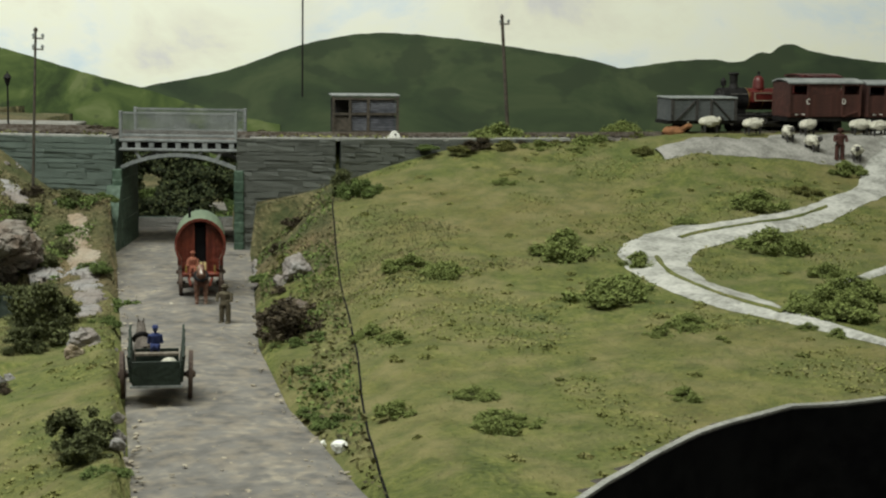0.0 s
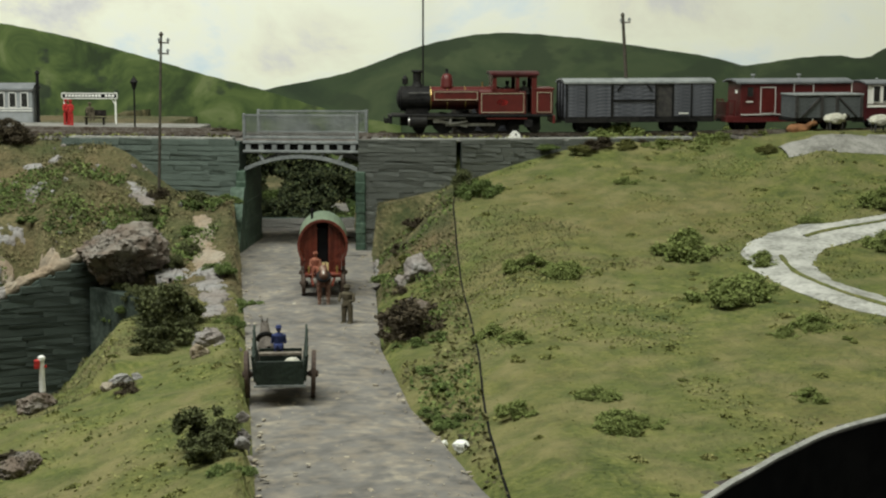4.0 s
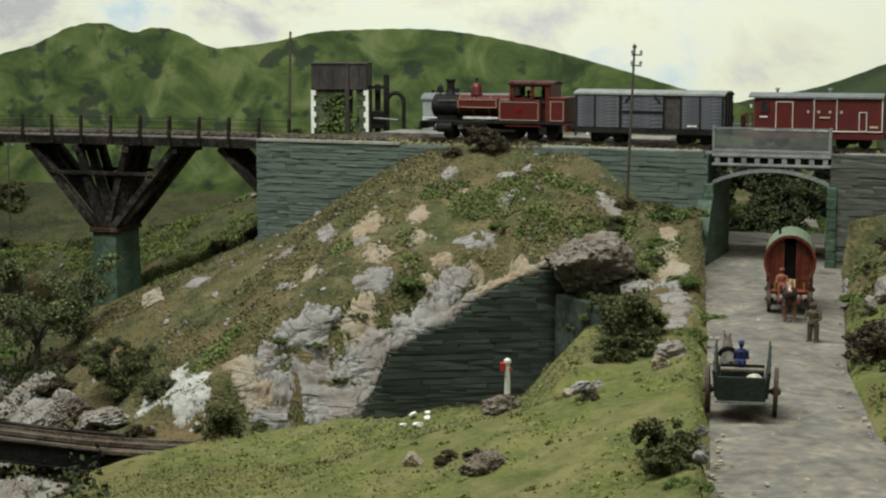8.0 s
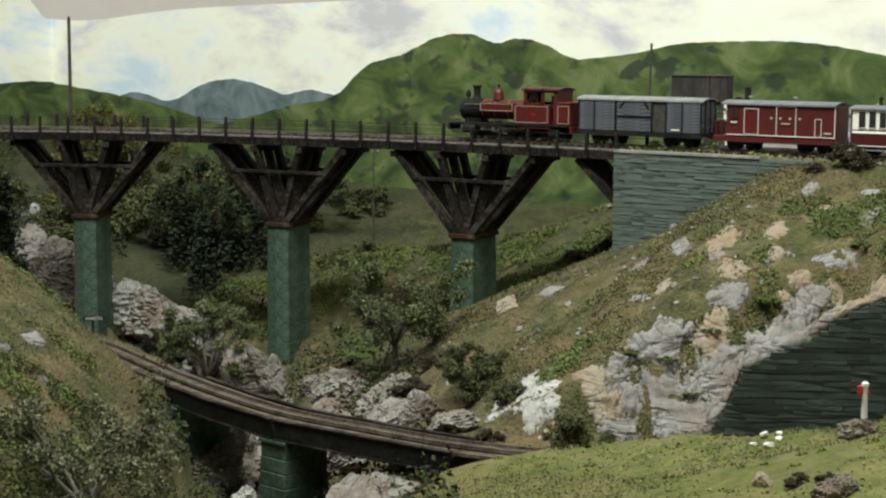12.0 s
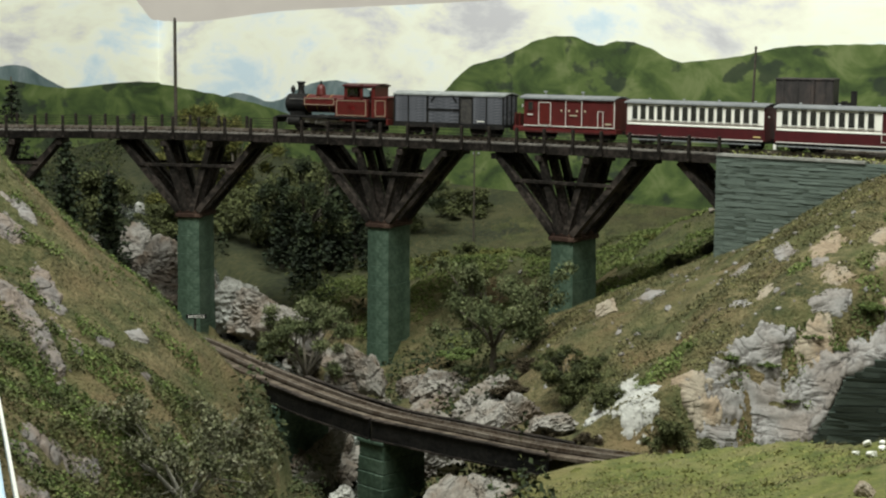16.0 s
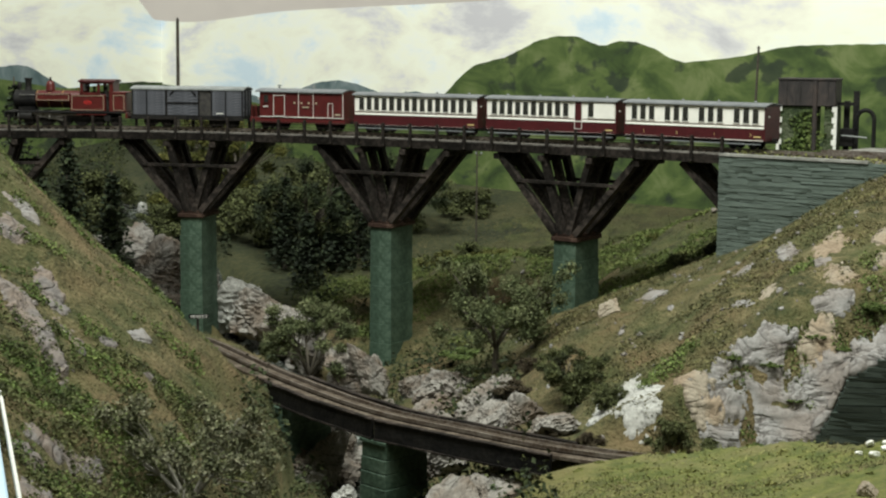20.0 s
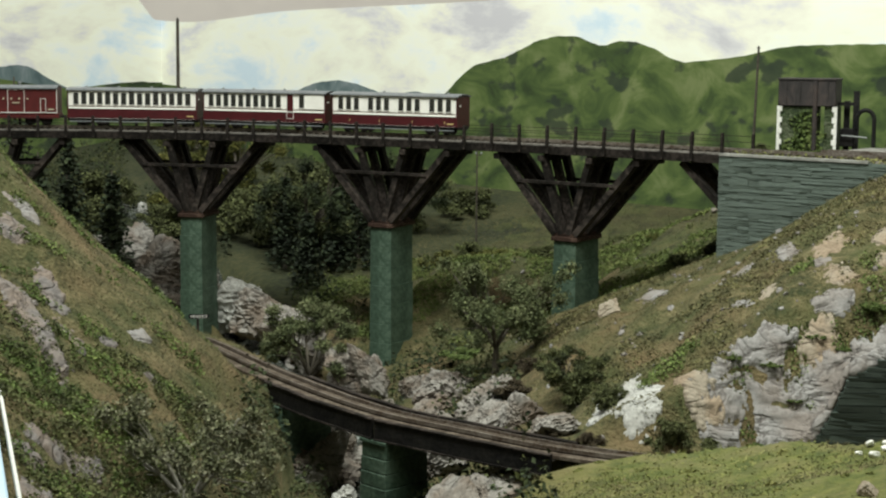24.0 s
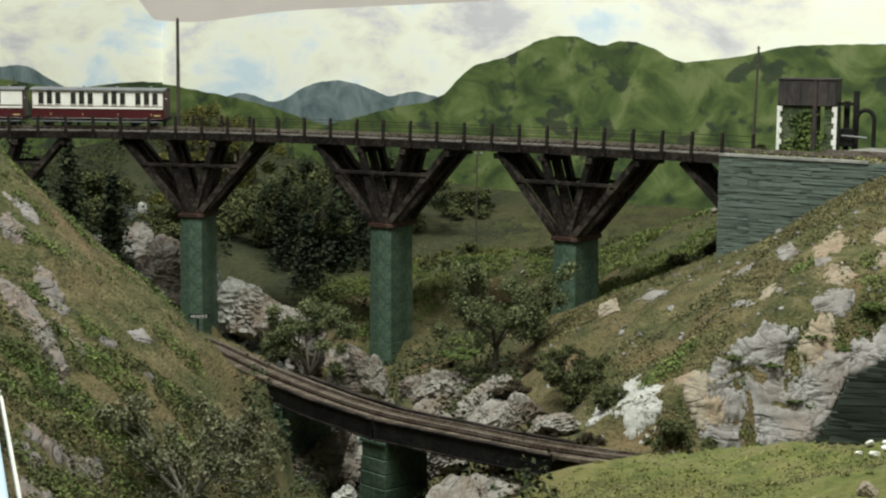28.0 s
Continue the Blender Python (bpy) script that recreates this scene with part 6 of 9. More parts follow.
for x, y, s in ((0.744, 0.668, 0.032), (0.807, 0.738, 0.030), (0.647, 0.548, 0.026), (0.662, 0.539, 0.030), (0.670, 0.565, 0.026), (0.695, 0.560, 0.03), (0.657, 0.689, 0.020), (0.859, 0.743, 0.018),
                (0.927, 0.763, 0.022), (0.917, 0.980, 0.030), (0.895, 0.960, 0.026), (0.93, 0.945, 0.022), (0.822, 0.860, 0.016), (0.85, 0.90, 0.018), (0.72, 0.60, 0.02), (0.775, 0.975, 0.034), (0.755, 0.972, 0.024)):
    bush("gorse" if s < 0.02 else "lime", x, y, s * 1.35, 0.75)
for kind, x, y, s, tall in (("brown", 0.437, 0.716, 0.046, 0.62), ("brown", 0.446, 0.737, 0.030, 0.6), ("green", 0.384, 0.600, 0.022, 0.5), ("green", 0.404, 0.640, 0.024, 0.5), ("green", 0.366, 0.580, 0.018, 0.5), ("green", 0.470, 0.775, 0.022, 0.5), ("gorse", 0.545, 0.89, 0.026, 0.5), ("green", 0.434, 0.690, 0.024, 0.6), ("green", 0.632, 0.945, 0.030, 1.3), ("dark", 0.628, 0.958, 0.024, 1.2), ("green", 0.362, 0.560, 0.020, 0.6), ("gorse", 0.413, 0.697, 0.018, 0.6), ("brown", 0.590, 0.960, 0.022, 0.5), ("green", 0.329, 0.490, 0.014, 0.6), ("gorse", 0.47, 0.80, 0.018, 0.5), ("brown", 0.56, 0.93, 0.02, 0.5), ("green", 0.52, 0.88, 0.024, 0.5), ("brown", 0.50, 0.83, 0.018, 0.4), ("brown", 0.384, 1.204, 0.040, 0.75), ("brown", 0.36, 1.215, 0.02, 0.6), ("dark", 0.320, 0.776, 0.042, 1.1), ("dark", 0.330, 0.792, 0.034, 1.1), ("green", 0.432, 0.945, 0.024, 0.7), ("green", 0.418, 0.878, 0.026, 0.9), ("dark", 0.146, 1.008, 0.030, 0.9), ("dark", 0.170, 1.004, 0.018, 0.8), ("green", 0.201, 1.010, 0.016, 0.8), ("green", 0.285, 1.063, 0.020, 0.5)):
    bush(kind, x, y, s, tall)
for kind, x, y, s, tall in (("green", 0.410, 1.046, 0.026, 0.5), ("green", 0.47, 1.06, 0.03, 0.6), ("dark", 0.244, 0.548, 0.028, 0.95), ("dark", 0.238, 0.530, 0.022, 0.8), ("green", 0.232, 0.50, 0.016, 0.6), ("brown", 0.192, 0.655, 0.018, 0.5), ("brown", 0.20, 0.645, 0.014, 0.5), ("brown", 0.272, 0.695, 0.020, 0.4), ("dark", 0.113, 1.055, 0.030, 0.9), ("dark", 0.098, 1.12, 0.040, 0.9), ("brown", 0.095, 1.02, 0.022, 0.7), ("brown", 0.075, 1.05, 0.02, 0.7), ("brown", 0.085, 0.935, 0.028, 0.35), ("brown", 0.06, 0.935, 0.02, 0.35), ("dark", 0.345, 1.03, 0.012, 0.8), ("green", 0.36, 1.09, 0.02, 0.4), ("brown", 0.615, 1.105, 0.022, 0.5), ("brown", 0.64, 1.09, 0.02, 0.5), ("brown", 0.56, 1.16, 0.02, 0.5)):
    bush(kind, x, y, s, tall)
for u, off, kind, s, tall in ((2.375, 0.040, "brown", 0.026, 0.55), (2.362, 0.044, "gorse", 0.022, 0.5), (2.395, 0.036, "gorse", 0.026, 0.7), (2.42, 0.040, "lime", 0.026, 0.7), (2.437, 0.036, "gorse", 0.030, 0.6), (2.452, 0.044, "lime", 0.028, 0.8), (2.468, 0.038, "lime", 0.032, 0.9), (2.482, 0.046, "gorse", 0.030, 0.8), (2.497, 0.050, "lime", 0.030, 0.9),
                              (2.51, 0.060, "lime", 0.024, 0.7), (2.49, 0.070, "gorse", 0.020, 0.6), (2.445, 0.060, "lime", 0.018, 0.5), (2.34, 0.035, "green", 0.018, 0.6), (2.41, 0.030, "brown", 0.02, 0.5)):
    x, y, _ = MAIN.at(u, off)
    bush(kind, x, y, s, tall, 1.190)
for kind, x, y, s, tall in (("dark", 0.428, 1.052, 0.022, 0.8), ("green", 0.446, 1.020, 0.020, 0.9), ("dark", 0.470, 1.060, 0.022, 0.7), ("green", 0.495, 1.070, 0.022, 0.7), ("dark", 0.432, 0.990, 0.018, 0.8), ("dark", 0.414, 0.975, 0.018, 0.8), ("brown", 0.445, 1.070, 0.020, 0.6), ("dark", 0.352, 0.812, 0.026, 0.9), ("green", 0.372, 0.800, 0.018, 0.7), ("dark", 0.310, 0.760, 0.026, 0.8)):
    bush(kind, x, y, s, tall)
# behind the viaduct and in the gorge
for kind, x, y, s, tall in (("gorse", 0.000, 1.800, 0.055, 0.7), ("gorse", 0.062, 1.78, 0.050, 0.6), ("dark", 0.030, 1.80, 0.050, 0.7), ("dark", 0.11, 1.76, 0.050, 0.6), ("gorse", 0.15, 1.74, 0.040, 0.6), ("dark", 0.19, 1.72, 0.045, 0.6), ("gorse", 0.26, 1.82, 0.05, 0.7), ("dark", -0.05, 1.93, 0.08, 0.8), ("dark", -0.13, 1.86, 0.09, 1.0), ("dark", -0.20, 1.90, 0.10, 1.1), ("gorse", -0.32, 2.05, 0.09, 0.9), ("gorse", -0.28, 2.10, 0.07, 1.2), ("dark", -0.42, 2.02, 0.09, 0.9), ("brown", -0.30, 1.80, 0.07, 0.7), ("brown", -0.22, 1.75, 0.05, 0.7), ("dark", -0.36, 1.72, 0.08, 0.8), ("dark", -0.10, 1.98, 0.09, 0.7), ("dark", -0.33, 1.93, 0.08, 0.8), ("dark", -0.165, 1.60, 0.035, 0.8), ("brown", -0.13, 1.55, 0.04, 0.8), ("green", -0.19, 1.45, 0.03, 0.5), ("brown", -0.11, 1.62, 0.05, 0.8), ("olive", 0.02, 1.36, 0.04, 0.6), ("brown", 0.055, 1.20, 0.035, 0.6)):
    bush(kind, x, y, s, tall)
for kind, x, y, s, tall in (("green", 0.03, 1.45, 0.05, 0.4), ("brown", 0.07, 1.24, 0.03, 0.6), ("dark", -0.25, 1.95, 0.10, 0.9), ("dark", -0.17, 2.00, 0.11, 0.9), ("dark", 0.03, 1.98, 0.08, 0.6), ("dark", -0.44, 1.93, 0.09, 0.8), ("brown", -0.25, 1.70, 0.06, 0.7)):
    bush(kind, x, y, s, tall)


def tree(x, y, height, width, kind, label, seed, bare=0.0, z=None):
    """A tapered trunk that forks into limbs, and a ragged crown of small leaves."""
    r = random.Random(seed)
    t = thing("tree", pose(x, y, on_ground(x, y, 0.003) if z is None else z), label, "tree")
    bm = bmesh.new()
    lobes = []
    h0 = height * 0.28
    rod((0, 0, 0), (r.uniform(-0.02, 0.02) * height, 0, h0), height * 0.035, bm, 8, height * 0.026)
    for k in range(7):
        a = 6.283 * k / 7 + r.uniform(-0.3, 0.3)
        reach = width * r.uniform(0.25, 0.45)
        top = height * r.uniform(0.55, 0.9)
        mid = (reach * 0.45 * math.cos(a), reach * 0.45 * math.sin(a), (h0 + top) / 2)
        end = (reach * math.cos(a), reach * math.sin(a), top)
        rod((0, 0, h0 * 0.9), mid, height * 0.018, bm, 6, height * 0.012)
        rod(mid, end, height * 0.012, bm, 6, height * 0.005)
        for j in range(5):
            q = (end[0] + r.uniform(-0.2, 0.2) * width, end[1] + r.uniform(-0.2, 0.2) * width, end[2] + r.uniform(-0.22, 0.12) * height)
            rod(mid, q, height * 0.006, bm, 5, height * 0.003)
            lobes.append((*q, width * r.uniform(0.07, 0.13)))
    part("trunk", bm, M["pale_bark" if kind == "leaf_silver" else "bark"], t)
    part("crown", leaf_mesh("crown", crown_points(lobes, int(17000 * (1 - bare)), 0.15), 0.00135 * (height / 0.07) ** 0.5, M[kind]), None, t)
    return t


M["pale_bark"] = mat("pale_bark", (0.16, 0.15, 0.125), (0.30, 0.285, 0.25), scale=120, rough=0.95, stretch=(1, 1, 0.4))
M["bark"] = mat("bark", (0.05, 0.042, 0.032), (0.12, 0.105, 0.08), scale=120, rough=0.95, stretch=(1, 1, 0.4))
tree(-0.118, 1.45, 0.085, 0.085, "leaf_olive", "grey-green feathery tree beside the stream rocks", 3)
tree(0.045, 1.31, 0.090, 0.105, "leaf_olive", "spreading olive-green tree on the gorge slope", 5)
tree(0.094, 1.135, 0.040, 0.050, "leaf_dark", "small dark green tree above the lower line", 8)
tree(-0.142, 0.905, 0.085, 0.105, "leaf_silver", "large grey-green tree with pale twigs below the bare rocks", 9, 0.35)
tree(-0.10, 0.96, 0.060, 0.07, "leaf_olive", "grey-green tree by the girder bridge", 12)
tree(-0.15, 1.83, 0.125, 0.12, "leaf_wood", "tall dark green tree behind the viaduct", 14)
tree(-0.06, 1.90, 0.10, 0.11, "leaf_wood", "dark green tree behind the viaduct", 15)
tree(-0.31, 2.08, 0.13, 0.12, "leaf_gorse", "yellow-green tree before the painted hills", 16)
tree(-0.26, 2.05, 0.11, 0.10, "leaf_gorse", "yellow-green tree before the painted hills", 17)


def fir(x, y, height, seed):
    r = random.Random(seed)
    t = thing("fir_tree", pose(x, y, on_ground(x, y, 0.003)), "narrow dark fir tree behind the viaduct", "tree", "fir trees")
    part("trunk", rod((0, 0, 0), (0, 0, height), height * 0.022, None, 7, height * 0.004), M["bark"], t)
    pts = []
    for k in range(26):
        z = height * (0.12 + 0.86 * k / 26)
        reach = 0.20 * height * (1 - k / 27) + 0.004
        n = 46
        a = nr.uniform(0, 6.283, n)
        d = reach * nr.uniform(0.15, 1.0, n)
        pts.append(np.stack([np.cos(a) * d, np.sin(a) * d, z - 0.25 * d + nr.uniform(-0.01, 0.01, n) * height], -1))
    part("crown", leaf_mesh("crown", np.concatenate(pts), 0.0040, M["leaf_fir"], flat=0.6), None, t)


for k, (x, y, h) in enumerate(((-0.485, 1.86, 0.20), (-0.445, 1.80, 0.13), (-0.42, 1.84, 0.15), (-0.40, 1.74, 0.12), (-0.36, 1.78, 0.13), (-0.345, 1.70, 0.11), (-0.50, 1.75, 0.14), (-0.38, 1.66, 0.09), (-0.115, 1.80, 0.10), (-0.145, 1.76, 0.085), (-0.095, 1.84, 0.115), (-0.175, 1.82, 0.11), (-0.07, 1.80, 0.08))):
    fir(x, y, h, k)


# ---- rocks ----
def rock_mesh(name, material, seed, sub=4, strata=0.0, sharp=0.5):
    """A broken rock: chiselled faces, ledges and fine pits."""
    bm = bmesh.new()
    bmesh.ops.create_icosphere(bm, subdivisions=sub, radius=0.5)
    o = Vector((seed * 7.3, seed * 2.1, -seed * 4.7))
    r = random.Random(seed)
    cuts = []
    for _ in range(13):
        n = Vector((r.gauss(0, 1), r.gauss(0, 1), r.gauss(0, 1))).normalized()
        cuts.append((n, r.uniform(0.25, 0.50)))
    for v in bm.verts:
        d = v.co.normalized()
        bent = (d + 0.12 * noise.noise_vector(d * 3 + o)).normalized()
        k = min([0.62] + [h / bent.dot(n) for n, h in cuts if bent.dot(n) > 0.05])
        k *= 1 + 0.14 * noise.noise(d * 3 + o) + sharp * 0.07 * noise.noise(d * 9 + o) + 0.022 * noise.noise(d * 24 + o)
        if strata:
            q = (d.z * k * 11 + d.x * 1.5 + 1.4 * noise.noise(d * 2.5 + o)) % 1.0
            k += strata * 0.09 * (q - 0.5)
        v.co = d * k
    return bm_mesh(name, bm, material)


ROCK = {"pale": [rock_mesh("rock", M["pale_rock"], s, 4, 0.5) for s in range(4)], "tan": [rock_mesh("rock", M["tan_rock"], s + 9, 4, 0.4) for s in range(3)],
        "crag": [rock_mesh("rock", M["crag_rock"], s + 21, 5, 0.45, 1.3) for s in range(3)], "stone": [rock_mesh("rock", M["pale_rock"], s + 41, 2, 0.0) for s in range(3)],
        "gorge": [rock_mesh("rock", M["gorge_rock"], s + 31, 5, 0.5, 1.2) for s in range(3)], "ledge": [rock_mesh("rock", M["gorge_rock"], s + 51, 5, 0.7, 1.2) for s in range(2)],
        "white": [rock_mesh("rock", M["white"], 61, 3, 0.0, 0.3)], "chalk": [rock_mesh("rock", M["chalk"], s + 71, 5, 0.6, 1.0) for s in range(2)]}
ROCK_WORDS = {"gorge": "brown-grey broken rock in the gorge", "ledge": "dark layered ledge of rock in the gorge", "pale": "pale grey layered rock on the hillside", "tan": "tan weathered rock on the hillside", "crag": "rugged grey crag of layered rock", "stone": "small pale stone on the slope", "white": "white rounded stone in the grass", "chalk": "bright chalky white rock outcrop"}


def rock(kind, x, y, sx, sy, sz, rz=0.0, rx=0.0, lift=0.0, z=None, pick=None):
    zz = on_ground(x, y) + sz * 0.10 + lift if z is None else z
    e = 0.012
    nx = (on_ground(x - e, y) - on_ground(x + e, y)) / (2 * e)
    ny = (on_ground(x, y - e) - on_ground(x, y + e)) / (2 * e)
    lean = Vector((max(-0.8, min(0.8, nx)), max(-0.8, min(0.8, ny)), 1)).normalized()
    tilt = Vector((0, 0, 1)).rotation_difference(lean).to_matrix().to_4x4() if pick is None else Matrix.Identity(4)
    m = pose(x, y, zz) @ tilt @ pose(0, 0, 0, rx, 0, rz) @ Matrix.Diagonal((sx, sy, sz, 1))
    return single("rock", ROCK[kind][rng.randrange(len(ROCK[kind])) if pick is None else pick], None, m, ROCK_WORDS[kind], "rock", kind + " rocks")


def outcrop(kind, blobs, high=0.0045, word=None):
    """Bare rock showing through the turf: one ragged sheet over a cluster of ovals (x, y, a, b, turn) that hugs the slope, its rim sunk in the ground."""
    seed = int(abs(blobs[0][0]) * 9000 + blobs[0][1] * 7000)
    big = max(max(r[2], r[3]) for r in blobs) * 1.35
    x0, x1 = min(r[0] for r in blobs) - big, max(r[0] for r in blobs) + big
    y0, y1 = min(r[1] for r in blobs) - big, max(r[1] for r in blobs) + big
    step = 0.0011 if len(blobs) < 4 else 0.0014
    gx, gy = np.meshgrid(np.arange(x0, x1, step), np.arange(y0, y1, step))
    e = 0.007
    soft = (2 * ground(gx, gy) + ground(gx - e, gy) + ground(gx + e, gy) + ground(gx, gy - e) + ground(gx, gy + e)) / 6
    sx, sy = np.gradient(soft, step, axis=1), np.gradient(soft, step, axis=0)
    lean = np.clip(np.hypot(sx, sy), 0, 1.2)
    size = 1 / np.sqrt(1 + lean ** 2)
    k = np.full(gx.shape, -9.0)
    for x, y, a, b, turn in blobs:
        c, s_ = math.cos(math.radians(turn)), math.sin(math.radians(turn))
        dx, dy = gx - x, gy - y
        k = np.maximum(k, 1 - np.hypot((dx * c + dy * s_) / (a * 1.25), (-dx * s_ + dy * c) / (b * 1.25 * 0.92)))
    k = k + 0.22 * fbm(gx, gy, 330, seed % 50) + 0.20 * fbm(gx, gy, 1000, seed % 31)
    body = smooth01(0.0, 0.45, k)
    used = k > -0.10
    relief = np.zeros(gx.shape)
    o = Vector((seed % 97 * 1.7, seed % 61 * 2.3, 0))
    for i, j in zip(*np.nonzero(used)):
        c = Vector((gx[i, j], gy[i, j], soft[i, j] * 1.6))
        w = noise.noise(c * 55 + o)
        q = (c.z * 46 + c.x * 16 + 1.3 * w) % 1.0
        ledge = min(q / 0.72, (1 - q) / 0.28)
        ridge = 1 - 2.6 * abs(noise.noise(c * 130 + o))
        slab_ = noise.noise(c * 24 + o)
        relief[i, j] = 0.36 + 0.62 * slab_ + 0.22 * w + 0.30 * (ledge - 0.5) * (0.4 + abs(slab_) * 2) + 0.06 * ridge + 0.06 * noise.noise(c * 340 + o)
    up = body * (0.0004 + high * np.maximum(relief, -0.25)) - 0.0014 * (1 - body)
    vx, vy, vz = gx - sx * size * up, gy - sy * size * up, soft + size * up
    ids = np.full(gx.shape, -1)
    ids[used] = np.arange(used.sum())
    quad = np.stack([ids[:-1, :-1], ids[:-1, 1:], ids[1:, 1:], ids[1:, :-1]], -1).reshape(-1, 4)
    quad = quad[(quad >= 0).all(1)]
    cx, cy = blobs[0][0], blobs[0][1]
    cz = on_ground(cx, cy)
    verts = np.stack([vx[used] - cx, vy[used] - cy, vz[used] - cz], -1)
    me = mesh_of("rock", verts.tolist(), quad.tolist(), M[PATCH[kind]], True)
    return single("rock", me, None, pose(cx, cy, cz), word or PATCH_WORDS[kind], "rock", kind + " rock patches")


def rock_patch(kind, x, y, a, b, turn, high=0.0045):
    return outcrop(kind, [(x, y, a, b, turn)], high)


PATCH = {"pale": "pale_rock", "tan": "tan_rock", "crag": "pale_rock", "chalk": "chalk", "violet": "violet_rock"}
PATCH_WORDS = {"pale": "pale grey layered rock showing through the turf", "tan": "tan sandy rock showing through the turf", "crag": "rugged grey layered outcrop of rock", "chalk": "bright chalky white rock patch on the slope", "violet": "violet-grey bare rock showing through the creepers"}
HIGH = {"pale": 0.0024, "tan": 0.0020, "crag": 0.008, "chalk": 0.0022, "violet": 0.0030}
# the hillside over the tunnel, and the outcrop beside the retaining wall
for row in (("pale", 0.169, 1.285, 0.0096, 0.0117, 19), ("pale", 0.221, 1.182, 0.0077, 0.0089, -31), ("pale", 0.208, 1.111, 0.0100, 0.0065, -61), ("tan", 0.225, 1.115, 0.0056, 0.0093, -4), ("pale", 0.247, 1.166, 0.0154, 0.0075, -86), ("tan", 0.272, 1.140, 0.0169, 0.0120, 52), ("pale", 0.262, 1.114, 0.0094, 0.0083, 76), ("tan", 0.268, 1.090, 0.0107, 0.0124, -3), ("pale", 0.259, 1.067, 0.0166, 0.0072, 3), ):
    rock_patch(*row, high=HIGH[row[0]])
outcrop("chalk", [(0.118, 1.060, 0.0200, 0.0190, 46), (0.126, 1.041, 0.0185, 0.0170, 0), (0.130, 1.024, 0.0120, 0.0115, 0)], 0.003)
outcrop("tan", [(0.164, 1.033, 0.0060, 0.0137, 70), (0.164, 1.025, 0.0061, 0.0111, 68), (0.171, 1.020, 0.0103, 0.0094, 8)], 0.004)
outcrop("crag", [(0.202, 1.047, 0.0267, 0.0092, 19), (0.217, 1.052, 0.0154, 0.0060, 14), (0.184, 1.030, 0.0204, 0.0121, 16), (0.222, 1.028, 0.0228, 0.0160, 2), (0.239, 1.031, 0.0186, 0.0135, 11),
                 (0.250, 1.038, 0.0170, 0.0084, 14), (0.276, 1.042, 0.0218, 0.0079, 7), (0.293, 1.050, 0.0193, 0.0052, 6), (0.221, 1.020, 0.0205, 0.0094, -4), (0.177, 1.015, 0.0117, 0.0081, 10), (0.245, 1.021, 0.0149, 0.0104, -8),
                 (0.208, 1.039, 0.0160, 0.0096, 14)], 0.0062, "large pale grey layered outcrop beside the retaining wall")
for row in (("tan", 0.247, 1.051, 0.0151, 0.0097, 23), ("tan", 0.305, 1.121, 0.0086, 0.0073, -36), ("pale", 0.336, 1.083, 0.0145, 0.0068, 0), ("tan", 0.308, 1.071, 0.0105, 0.0046, 8)):
    rock_patch(*row, high=HIGH[row[0]])
for row in (("tan", 0.300, 1.102, 0.0072, 0.0071, -24), ("tan", 0.357, 1.043, 0.0216, 0.0104, -63), ("tan", 0.348, 1.046, 0.0051, 0.0077, 46), ("tan", 0.332, 1.065, 0.0062, 0.0068, -22), ("pale", 0.310, 1.060, 0.0165, 0.0075, 6), ("pale", 0.320, 1.063, 0.0109, 0.0049, 15), ("tan", 0.296, 1.062, 0.0043, 0.0044, -1), ("pale", 0.406, 0.962, 0.0129, 0.0129, 28), ("pale", 0.387, 0.855, 0.0096, 0.0139, 16), ("pale", 0.338, 0.732, 0.0084, 0.0080, 25), ("pale", 0.345, 1.179, 0.0126, 0.0057, 57), ("tan", 0.351, 1.152, 0.0061, 0.0091, -36)):
    rock_patch(*row, high=HIGH[row[0]])
for row in (("pale", 0.371, 1.112, 0.0082, 0.0092, -40), ("pale", 0.383, 1.154, 0.0066, 0.0069, -53), ("pale", 0.400, 1.155, 0.0045, 0.0070, -53), ("pale", 0.437, 1.085, 0.0254, 0.0074, -100), ("tan", 0.307, 1.123, 0.0079, 0.0106, -38)):
    rock_patch(*row, high=HIGH[row[0]])
outcrop("tan", [(0.458, 1.028, 0.0150, 0.0070, 62), (0.447, 1.002, 0.0190, 0.0095, 62), (0.438, 0.972, 0.0200, 0.0110, 78)], 0.0020, "strip of bare tan sandy rock beside the road")
outcrop("pale", [(0.428, 0.948, 0.0150, 0.0110, 60), (0.416, 0.920, 0.0200, 0.0120, 70), (0.404, 0.890, 0.0170, 0.0110, 60), (0.392, 0.866, 0.0120, 0.0100, 40)], 0.0035, "pale grey rock slope beside the road")
# the hill in the left foreground
outcrop("violet", [(-0.264, 1.000, 0.0170, 0.0130, -57), (-0.248, 0.978, 0.0230, 0.0110, -57), (-0.230, 0.953, 0.0200, 0.0080, -57)], 0.0070)
outcrop("violet", [(-0.250, 1.040, 0.0260, 0.0085, -62), (-0.229, 1.000, 0.0240, 0.0060, -62)], 0.0065)
outcrop("violet", [(-0.207, 0.842, 0.0150, 0.0090, 70), (-0.192, 0.858, 0.0150, 0.0070, 70)], 0.0030)
for row in (("violet", -0.285, 1.077, 0.0115, 0.0152, -11), ("pale", -0.284, 1.108, 0.0113, 0.0090, 2), ("pale", -0.199, 1.070, 0.0100, 0.0060, 64), ("violet", -0.213, 1.030, 0.0073, 0.0047, 65), ("violet", -0.211, 0.811, 0.0130, 0.0065, 67), ("violet", -0.200, 0.789, 0.0115, 0.0090, 72), ("violet", -0.180, 1.010, 0.0075, 0.0065, 30)):
    rock_patch(*row, high=HIGH[row[0]])
